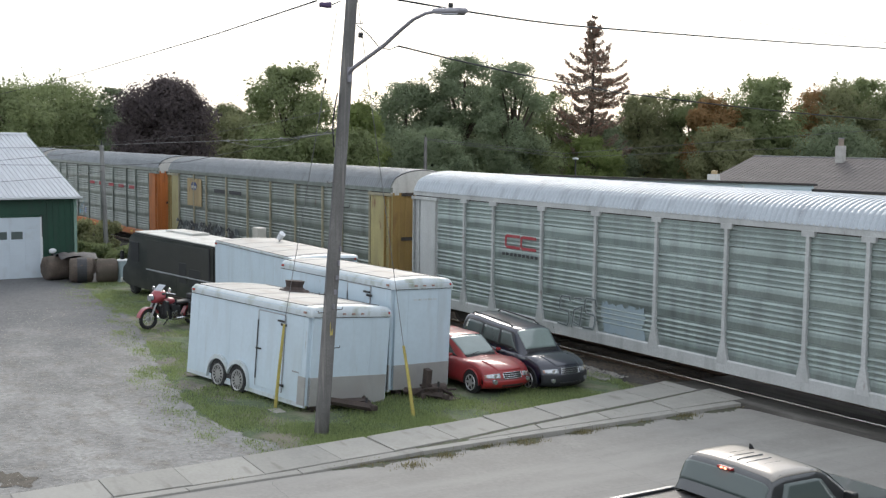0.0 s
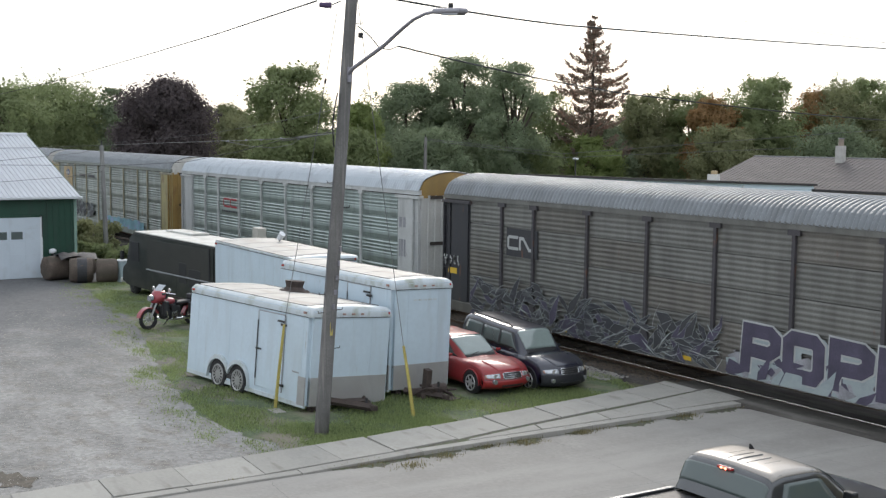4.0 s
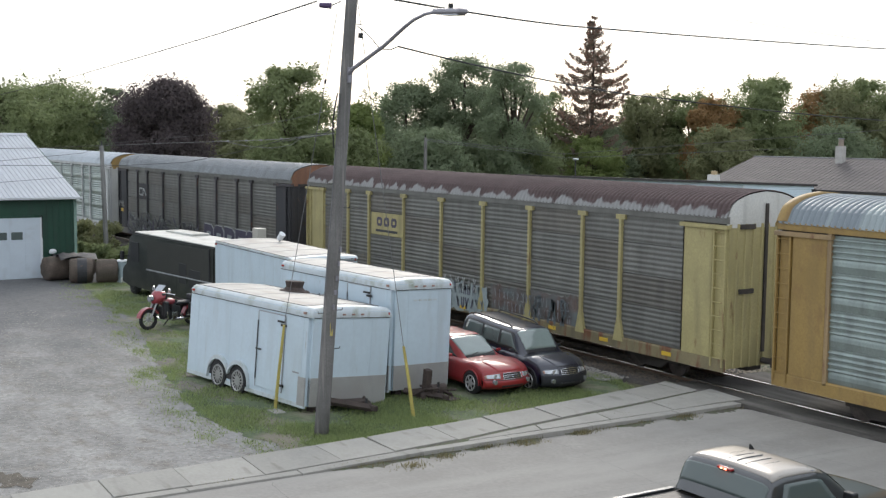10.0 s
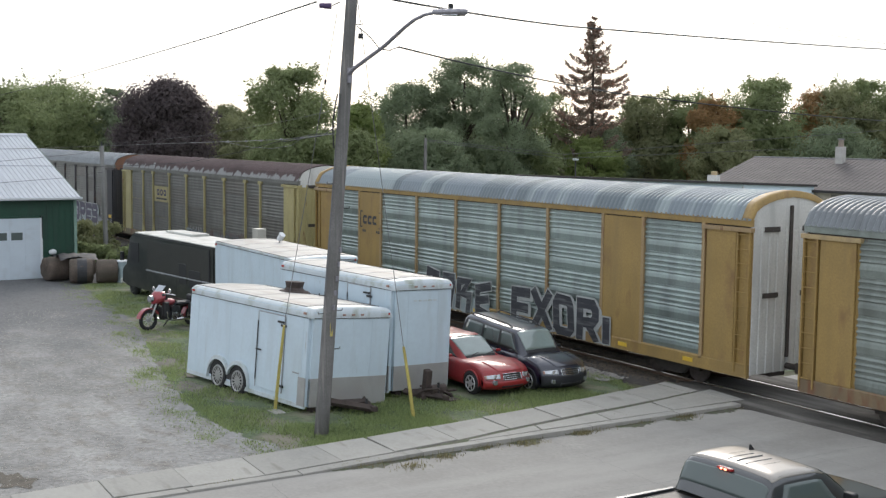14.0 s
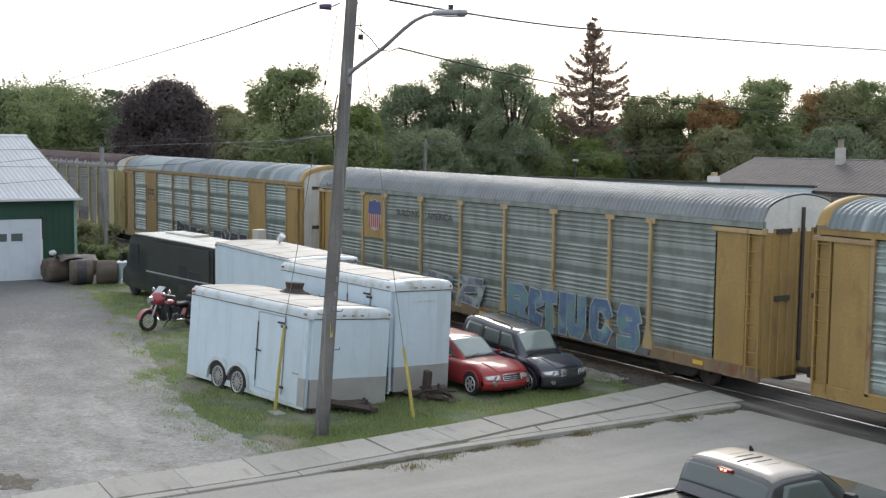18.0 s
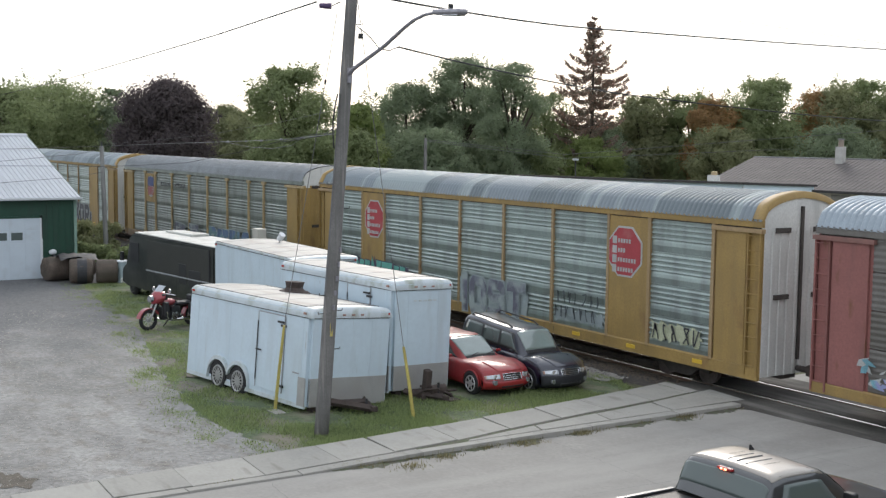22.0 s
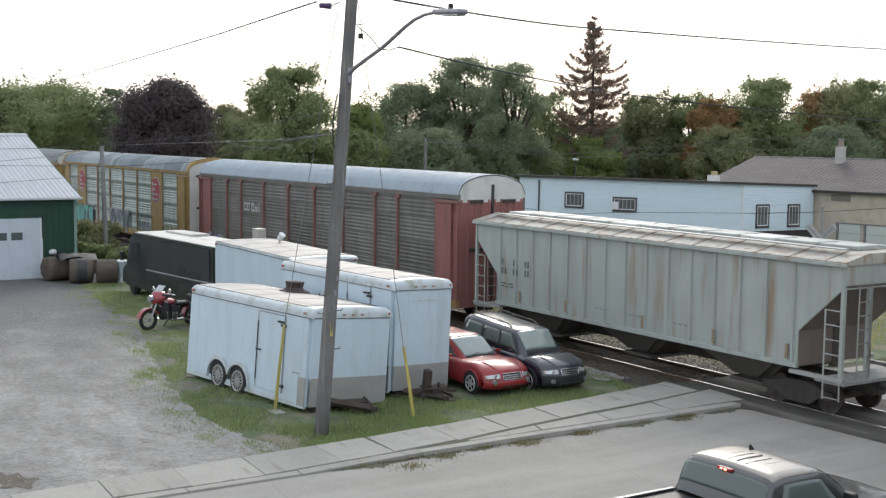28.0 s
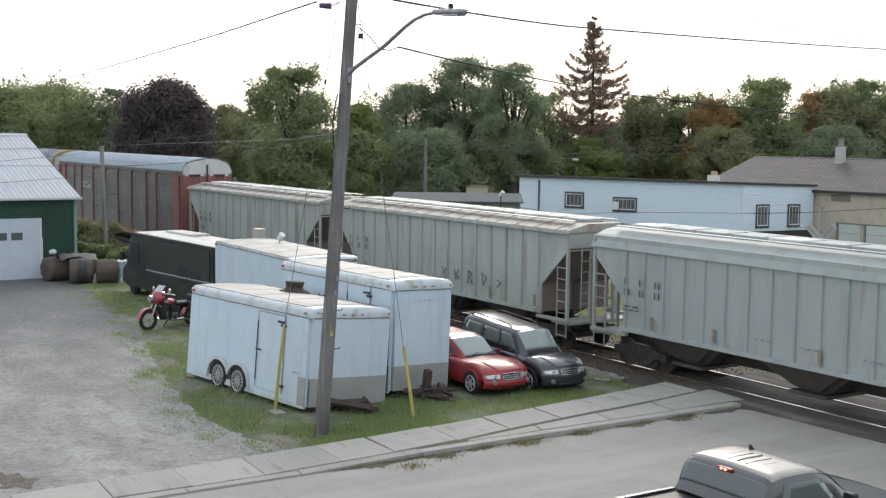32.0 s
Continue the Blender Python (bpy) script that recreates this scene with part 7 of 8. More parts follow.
# ---- poles and wires ----
pole_wood = surf("pole_wood", (0.178, 0.172, 0.166), 0.9, var=0.28, scale=1.2, fine=30, bump=0.5, stain=(0.118, 0.112, 0.106), stain_at=(0.5, 0.68), stain_scale=(22, 22, .6), stain2=(0.255, 0.238, 0.221), stain2_at=(0.55, 0.7), stain2_scale=(9, 9, .4))
metal_grey = surf("galvanised_arm", (0.3, 0.29, 0.32), 0.45, 0.6, var=0.1)
wire_mat = surf("wire_black", (0.03, 0.03, 0.032), 0.7, bump=0)
wire_pale = surf("wire_weathered", (0.16, 0.16, 0.165), 0.6, bump=0)
guard_yellow = surf("guy_guard_yellow", (0.52, 0.43, 0.12), 0.6, var=0.25, scale=3)
FOOT, HEAD = Vector((-26.04, 13.04, G - .3)), Vector((-25.66, 13.72, 11.4))
pole = thing("utility_pole", Matrix.Translation(FOOT), "leaning weathered wooden utility pole with a street lamp", "utility pole")
axis = HEAD - FOOT


def on_pole(z, dx=0.0, dy=0.0):
    """A point on the pole at that height, in the pole's own space."""
    return axis * ((z - FOOT.z) / axis.z) + Vector((dx, dy, 0))


part("shaft", tube([on_pole(z) for z in np.linspace(FOOT.z, HEAD.z, 12)], [.18 - .045 * k / 11 for k in range(12)], 16), pole_wood, pole, "cracked grey wooden shaft", smooth=True)
arm_pts = [(-25.5, 13.5, 8.66), (-25.2, 13.45, 8.76), (-23.73, 13.45, 9.21), (-22.87, 13.45, 9.55), (-22.45, 13.45, 9.69), (-22.0, 13.45, 9.77), (-21.5, 13.45, 9.79)]
part("lamp_arm", tube([Vector(q) - FOOT for q in arm_pts], [.05, .05, .045, .042, .04, .038, .036], 8), metal_grey, pole, "curved metal lamp arm")
head = box(-.55, .5, -.12, .12, -.05, .07, bevel=.045)
bm_head = part("lamp_head", head, metal_grey, pole, "grey cobra-head street light", loc=Matrix.Translation(Vector((-21.0, 13.45, 9.74)) - FOOT) @ pose(0, 0, 0, 0, 4, 0))
part("lamp_lens", box(-.2, .42, -.1, .1, -.075, -.045, bevel=.012), clear_lens, bm_head)
part("photocell", rod((.0, 0, .06), (.0, 0, .17), .05, n=10), black_trim, bm_head)
part("arm_bracket", box(-.03, .06, -.05, .05, -.2, .16, bevel=.01), metal_grey, pole, loc=Matrix.Translation(on_pole(8.65, .14, 0)))
for z, s in ((9.85, 1), (6.05, -1), (5.45, 1), (3.35, -1), (2.95, 1), (2.9, -1), (2.0, 1)):
    part("pole_step", tube([on_pole(z, 0, s * .15), on_pole(z, .02, s * .32), on_pole(z + .05, .02, s * .33)], .012, 5), black_trim, pole)
for z in (9.6, 9.55):
    part("insulator", rod(on_pole(z, .1, .2), on_pole(z, .12, .3), .04, n=8), black_trim, pole)
part("cable_run", tube([on_pole(z, .02, -.165) for z in np.linspace(3, 8.2, 9)], .011, 5), wire_pale, pole, "weathered cable down the shaft")
part("cable_loop", tube([on_pole(z, .0, -.2 - .07 * math.sin((z - 6.9) * 2.4)) for z in np.linspace(6.9, 8.2, 10)], .02, 5), wire_mat, pole)
part("marker_strip", box(.15, .17, -.035, .035, 0, .32), guard_yellow, pole, loc=Matrix.Translation(on_pole(2.35)))
for k in range(5):
    part("tag", box(.15, .21, -.03 + .02 * k, .02 + .02 * k, 0, .12), metal_grey, pole, loc=Matrix.Translation(on_pole(3.0 + .35 * k)))
gear = thing("pole_insulator", pose(-25.95, 13.1, 10.27), "dark purple insulator hanging from a wire", "insulator")
part("body", rod((-.08, -.12, 0), (.08, .12, -.01), .06, .08, 10), surf("insulator_purple", (0.06, 0.03, 0.1), 0.3), gear)
part("pin", rod((.08, .14, 0), (.1, .35, .1), .015, n=5), black_trim, gear)


def wire(points, r, material, name="overhead_wire", sag=0.0, label="thin overhead wire between poles"):
    """A hanging wire through the points."""
    out = []
    pts = [Vector(q) for q in points]
    for a, b in zip(pts, pts[1:]):
        for k in range(10):
            t = k / 10
            out.append(a.lerp(b, t) - Vector((0, 0, sag * 4 * t * (1 - t))))
    out.append(pts[-1])
    return tagged(part(name, tube(out, r, 5), material), label, "wire", "overhead wires")


wire([(-27.0, 13.38, 10.47), (-42.0, 16.79, 10.82), (-60.0, 19.92, 11.02), (-90.0, 23.74, 10.93), (-115.0, 24.97, 10.5)], .022, wire_mat)
wire([(-25.17, 14.41, 10.44), (-29.94, 23.41, 10.67), (-36.66, 47.5, 11.48), (-42, 66, 12.4)], .026, wire_mat, sag=.04)
wire([(-25.06, 14.59, 9.32), (-31.83, 27.4, 8.74), (-37.76, 49.17, 8.2), (-42, 66, 8.1)], .022, wire_mat, sag=.08)
wire([(-25.54, 13.73, 9.79), (-25.46, 13.89, 9.66), (-25.38, 14.03, 9.51), (-25.28, 14.21, 9.26), (-25.16, 14.42, 9.24), (-25.06, 14.59, 9.32)], .013, wire_mat)
wire([(-25.61, 13.18, 7.24), (-32.65, 15.17, 7.07), (-40.59, 16.97, 6.95), (-51.81, 18.44, 6.76), (-66.0, 19.6, 6.47)], .009, wire_pale)
wire([(-66.0, 19.6, 6.47), (-58.3, 14.14, 6.42), (-49.11, 9.36, 6.5)], .012, wire_mat)
wire([(-66.0, 19.6, 6.34), (-63.53, 17.86, 6.1), (-52.77, 11.4, 5.95), (-49.1, 9.35, 5.88)], .011, wire_mat)
wire([(-25.61, 13.18, 7.26), (-26.88, 13.33, 7.23), (-29.93, 13.9, 7.07), (-35.06, 14.66, 6.64), (-39.37, 14.61, 6.22), (-43.72, 14.26, 6.01), (-46.96, 13.92, 5.89), (-51.44, 12.69, 5.79), (-54.99, 10.47, 5.72)], .009, wire_mat)
wire([(-66.0, 19.66, 5.03), (-59.86, 15.98, 4.97), (-53.72, 11.58, 5.01), (-49.08, 9.32, 5.08)], .011, wire_mat)
wire([(-25.6, 13.17, 7.8), (-36.31, 16.77, 7.64), (-54.1, 20.91, 7.13), (-66.0, 19.6, 6.55)], .005, wire_pale)
wire([(-29.7, 14.39, 7.19), (-30.77, 14.47, 6.91), (-32.36, 14.59, 6.8), (-34.0, 14.58, 6.83), (-37.11, 14.93, 6.98)], .007, wire_pale)
wire([(-25.61, 13.17, 7.4), (-27.7, 13.93, 7.2), (-32.68, 15.09, 7.0)], .012, wire_mat)
wire([(-80.93, 49.76, 6.95), (-78.64, 61.77, 5.86), (-67.0, 87.24, 8.2)], .017, wire_pale)
wire([(-80.93, 49.76, 6.85), (-78.64, 61.78, 5.54), (-71.63, 80.83, 6.5)], .017, wire_pale)
wire([(-41.88, 42.97, 13.58), (-36.68, 47.48, 12.1), (-33, 51, 11.2)], .009, wire_pale)
wire([(-41.86, 42.98, 12.91), (-36.67, 47.49, 11.74), (-33, 51, 11.0)], .012, wire_pale)
wire([(-57.6, 39.6, 3.45), (-48.62, 38.27, 3.3), (-43.78, 37.88, 3.71), (-37.56, 37.26, 4.07), (-34.0, 36.55, 4.28), (-31.09, 36.47, 4.5), (-27.27, 35.72, 4.88), (-23.64, 34.66, 5.27)], .011, wire_mat)
for a, b, c in (((-25.85, 13.36, 10.13), (-28.53, 13.22, 2.23), (-29.17, 13.25, 0.0)), ((-25.63, 13.79, 10.4), (-26.69, 15.77, 1.74), (-26.5, 16.0, G))):
    g = thing("guy_wire", Matrix.Translation(c), "thin guy wire with a yellow plastic guard at the ground", "guy wire", "guy wires")
    v, w = Vector(a) - Vector(c), Vector(b) - Vector(c)
    part("strand", tube([v, w.lerp(v, .5), w, (0, 0, -.2)], .009, 5), wire_pale, g)
    part("guard", tube([w, w * .5, (0, 0, -.16)], [.035, .045, .05], 8), guard_yellow, g, "yellow plastic guard")
    if c[2] == 0.0:
        part("strain_insulator", rod(v.lerp(w, .2), v.lerp(w, .214), .028, n=8), black_trim, g)

for x, y, z in ((-33.0, 15.2, 7.06), (-36.4, 16.05, 6.99), (-38.9, 16.6, 6.96), (-42.0, 17.2, 6.92)):
    k = thing("splice_box", pose(x, y, z), "small pale splice fitting on an overhead wire", "wire fitting", "wire fittings")
    part("body", tube([(.14, -.03, 0), (.08, -.02, .012), (-.08, .02, .012), (-.14, .03, 0)], [.012, .034, .034, .012], 7), pale_fitting, k)


pole_pale = surf("weathered_pole", (0.28, 0.275, 0.265), 0.9, var=0.22, scale=1.2, fine=30, bump=0.4, stain=(0.17, 0.165, 0.155), stain_at=(0.5, 0.72), stain_scale=(14, 14, .5))


def slim_pole(m, h, r, label, wood):
    p = thing("utility_pole", m, label, "utility pole")
    part("shaft", rod((0, 0, -.2), (0, 0, h), r, r * .75, 10), wood, p)
    part("pin", rod((0, 0, h), (0, 0, h + .25), .04, n=6), black_trim, p)
    part("insulator", rod((0, -.1, h - .2), (0, .12, h - .2), .08, n=8), pale_fitting, p)
    return p


slim_pole(pose(-66.0, 19.84, G, 1.9, 0, 0), 6.6, .15, "slim grey wooden pole beside the railway", pole_pale)
slim_pole(pose(-81.0, 49.7, G), 7.2, .16, "slim grey wooden pole before dark trees", pole_wood)
boxy = thing("utility_cabinet", pose(-47.95, 21.05, G), "light grey metal cabinet on a post behind trailers", "utility box")
part("cabinet", box(-.3, .3, -.2, .2, 2.1, 3.28, bevel=.02), surf("cabinet_grey", (0.45, 0.43, 0.38), 0.6, var=0.1), boxy)
part("post", box(-.06, .06, -.06, .06, 0, 2.1), frame_dark, boxy)
flood = thing("flood_lamp", pose(-40.5, 18.55, 3.08) @ Matrix.Diagonal((.78, .78, .78, 1)), "white lamp on a short bracket above a trailer roof", "lamp")
part("bracket", tube([(0, 0, -.02), (.05, 0, .25), (.15, .0, .4)], .025, 6), frame_dark, flood)
part("shade", rod((.08, -.02, .36), (.3, .06, .62), .13, .16, 14), door_white, flood, "tilted white lamp shade")
# ---- trees, shrubs and grass ----
def leaf_mat(name, c, spread=0.18, rough=0.75, thin=0.55):
    m, n, l, b = nodes_of(name)
    ge = n.new("ShaderNodeNewGeometry")
    tc = n.new("ShaderNodeTexCoord")
    nz = n.new("ShaderNodeTexNoise")
    nz.inputs["Scale"].default_value = 0.45
    l.new(tc.outputs["Object"], nz.inputs["Vector"])
    add = n.new("ShaderNodeMath")
    add.operation = "ADD"
    l.new(ge.outputs["Random Per Island"], add.inputs[0])
    l.new(nz.outputs["Fac"], add.inputs[1])
    rp = n.new("ShaderNodeValToRGB")
    rp.color_ramp.elements[0].position, rp.color_ramp.elements[1].position = 0.35, 1.25 / 1.5
    rp.color_ramp.elements[0].color = rgba(shade(c, 1 - spread))
    rp.color_ramp.elements[1].color = rgba((min(1, c[0] * (1 + spread * 1.3)), c[1] * (1 + spread), c[2] * (1 + spread * .6)))
    l.new(add.outputs[0], rp.inputs[0])
    l.new(rp.outputs[0], b.inputs["Base Color"])
    b.inputs["Roughness"].default_value = rough
    b.inputs["Specular IOR Level"].default_value = 0.2
    if thin:
        tr = n.new("ShaderNodeBsdfTranslucent")
        l.new(rp.outputs[0], tr.inputs["Color"])
        mx = n.new("ShaderNodeMixShader")
        mx.inputs[0].default_value = thin
        l.new(b.outputs[0], mx.inputs[1])
        l.new(tr.outputs[0], mx.inputs[2])
        l.new(mx.outputs[0], n["Material Output"].inputs["Surface"])
    return m


bark = surf("bark", (0.1, 0.08, 0.065), 0.95, var=0.3, scale=2, bump=0.6)
# Leaf colours are lifted to stand in for the haze over the trees.
LEAVES = {"green": leaf_mat("leaves_green", (0.225, 0.272, 0.145)), "dark": leaf_mat("leaves_dark", (0.2, 0.25, 0.165)), "bright": leaf_mat("leaves_bright", (0.21, 0.265, 0.105)),
          "purple": leaf_mat("leaves_purple", (0.1, 0.088, 0.098), .3), "olive": leaf_mat("leaves_olive", (0.225, 0.245, 0.14)), "autumn": leaf_mat("leaves_turning", (0.3, 0.2, 0.1)),
          "spruce": leaf_mat("spruce_needles", (0.22, 0.185, 0.155)), "cone": leaf_mat("spruce_cones", (0.4, 0.22, 0.18))}


def quads(name, centres, size, rg, droop=0.0, narrow=.6, facing=None, loose=.45):
    """Many small leaf faces at the centres, turned at random or more or less to the way that they face."""
    n = len(centres)
    a = rg.normal(size=(n, 3))
    a[:, 2] -= droop
    a /= np.linalg.norm(a, axis=1)[:, None]
    if facing is not None:
        out = facing + rg.normal(size=(n, 3)) * loose
        a = np.cross(a, out)
        a /= np.linalg.norm(a, axis=1)[:, None] + 1e-9
        b = np.cross(out, a)
    else:
        b = np.cross(a, rg.normal(size=(n, 3)))
    b /= np.linalg.norm(b, axis=1)[:, None] + 1e-9
    s = size * rg.uniform(.6, 1.35, (n, 1))
    a, b = a * s, b * s * narrow
    c = np.asarray(centres)
    v = np.stack([c - a, c - b * .9 + a * .1, c + a, c + b + a * .1], 1).reshape(-1, 3)
    me = bpy.data.meshes.new(name)
    me.vertices.add(4 * n)
    me.vertices.foreach_set("co", v.astype(np.float32).ravel())
    me.loops.add(4 * n)
    me.loops.foreach_set("vertex_index", np.arange(4 * n, dtype=np.int32))
    me.polygons.add(n)
    me.polygons.foreach_set("loop_start", np.arange(0, 4 * n, 4, dtype=np.int32))
    me.update(calc_edges=True)
    return me


def blob_points(rg, n, centres, radii, squash=.8):
    """Points near the shells of clumps."""
    k = rg.integers(0, len(centres), n)
    d = rg.normal(size=(n, 3))
    d /= np.linalg.norm(d, axis=1)[:, None]
    r = radii[k] * rg.uniform(.35, 1.08, n) ** .6
    d[:, 2] *= squash
    return centres[k] + d * r[:, None], d


def twig_points(rg, n, centres, radii, mid, reach, leaves=24):
    """Leaves along short twigs that stand out of the crown, up and outwards."""
    k = rg.integers(0, len(centres), n)
    out = centres[k] - np.array([0, 0, mid])
    out /= np.linalg.norm(out, axis=1)[:, None] + 1e-6
    d = out * .8 + np.array([0, 0, .25]) + rg.normal(size=(n, 3)) * .5
    d /= np.linalg.norm(d, axis=1)[:, None]
    start = centres[k] + d * (radii[k] * .8)[:, None]
    s = rg.uniform(0, 1, (n, leaves, 1))
    p = start[:, None] + d[:, None] * s * (reach * rg.uniform(.4, 1.15, (n, 1, 1)))
    p += rg.normal(size=p.shape) * (.2 - .13 * s) * reach * .55
    p[:, :, 2] -= (s[:, :, 0] ** 2) * reach * .15
    return p.reshape(-1, 3), np.repeat(d, leaves, axis=0)


def broad_tree(x, y, h, w, leaves, seed, label, n=9000, base=.12, size=.2, sparse=1.0, clumps=64, lean=.5, lump=1.0):
    rg = np.random.default_rng(seed)
    t = thing("tree", pose(x, y, G), label, "tree", "trees beyond the railway")
    mid, half_h = h * (1 + base) / 2, h * (1 - base) / 2
    cs = []
    while len(cs) < clumps:
        p = rg.uniform(-1, 1, 3)
        d = math.hypot(p[0], p[1]) ** 2.2 + abs(p[2]) ** 2.6
        if .12 < d < 1:
            taper = 1 - .12 * max(0, -p[2])
            cs.append((p[0] * w * .5 * taper * .84, p[1] * w * .5 * taper * .84, mid + p[2] * half_h * .88))
    cs = np.array(cs)
    radii = rg.uniform(.12, .22, clumps) * w * lump
    n, size = int(n * 4.3), size * .58
    pts, way = blob_points(rg, int(n * sparse), cs, radii)
    far = rg.uniform(size=len(pts)) < .06
    axis0 = np.array([0, 0, mid])
    pts[far] = axis0 + (pts[far] - axis0) * rg.uniform(1.0, 1.07, (int(far.sum()), 1))
    top = rg.uniform(-.19, .19, (max(4, clumps // 10), 3)) * np.array([w, w, .1 * h]) + np.array([0, 0, h * .93])
    more, more_way = blob_points(rg, n // 26, top, rg.uniform(.06, .11, len(top)) * w)
    twigs = 90 if leaves == "purple" else 240
    twig, twig_way = twig_points(rg, twigs, cs, radii, mid, (.04 if leaves == "purple" else .075) * w + .22)
    pts, way = np.concatenate([pts, more, twig]), np.concatenate([way, more_way, twig_way])
    way = way + np.array([0, 0, .35]) + (pts - axis0) / w * .8
    pts, way = pts[pts[:, 2] > .15], way[pts[:, 2] > .15]
    bm = tube([(0, 0, -.2), (.1 * lean, 0, h * .25), (.25 * lean, .1, h * .5), (.2 * lean, .15, h * .82)], [.035 * h, .028 * h, .02 * h, .006 * h], 9)
    trunk = part("trunk", bm, bark, t)
    for k in range(0, min(clumps, 14)):
        c = Vector(cs[k])
        z0 = max(h * .15, c.z * .55)
        part("limb", tube([(.12 * lean, .05, z0), Vector((c.x * .5, c.y * .5, (z0 + c.z) / 2 + .2)), c], [.012 * h, .008 * h, .003 * h], 5), bark, t)
    part("crown", quads("crown", pts, size, rg, facing=way), LEAVES[leaves], t)
    return t


def spruce(x, y, h, seed, label):
    rg = np.random.default_rng(seed)
    t = thing("spruce_tree", pose(x, y, G), label, "tree", "trees beyond the railway")
    part("trunk", tube([(0, 0, -.2), (0, 0, h * .5), (.05, 0, h)], [.28, .18, .02], 9), bark, t)
    pts, cones = [], []
    z = h * .05
    bm = bmesh.new()
    while z < h * .99:
        d = h - z
        reach = min(.2 + .56 * d, 3.5 + .03 * d)
        for k in range(5 if d > 1.5 else 3):
            a = rg.uniform(0, 6.283)
            r = reach * rg.uniform(.55, 1.12)
            start = np.array([0, 0, z + rg.uniform(-.1, .1)])
            rise = rg.uniform(.1, .3) if d < 5 else rg.uniform(-.12, .14)
            end = start + np.array([math.cos(a) * r, math.sin(a) * r, rise * r])
            m = max(10, int(r * 74))
            s = rg.uniform(.02, 1, m) ** .75
            p = start + (end - start) * s[:, None]
            p[:, 2] += -np.sin(s * 2.6) * .2 * r + s ** 3 * .16 * r
            p[:, :2] += rg.normal(size=(m, 2)) * .13 * (1.2 - s[:, None] * .6)
            p[:, 2] -= rg.uniform(0, 1, m) ** 1.3 * min(.42, .14 + .08 * d) * (1.1 - .5 * s)
            pts.append(p)
            q = p[rg.uniform(size=m) < (.5 if d < 6 else .3 if d < 11 else .1)]
            cones.append(q - np.array([0, 0, .05]))
            tube([tuple(start), tuple((start + end) / 2 - np.array([0, 0, .12 * r])), tuple(end)], [.035, .025, .01], 4, bm)
        z += rg.uniform(.36, .66) if d > 2.5 else rg.uniform(.2, .34)
    tagged(part("branchwork", bm, bark, t, "bare drooping limbs"), kind="stuff")
    part("crown", quads("crown", np.concatenate(pts), .13, rg, 1.2, .4), LEAVES["spruce"], t)
    tagged(part("cone_mass", quads("cone_mass", np.concatenate(cones), .1, rg, 1.5, .45), LEAVES["cone"], t, "reddish brown cones"), kind="stuff")
    return t


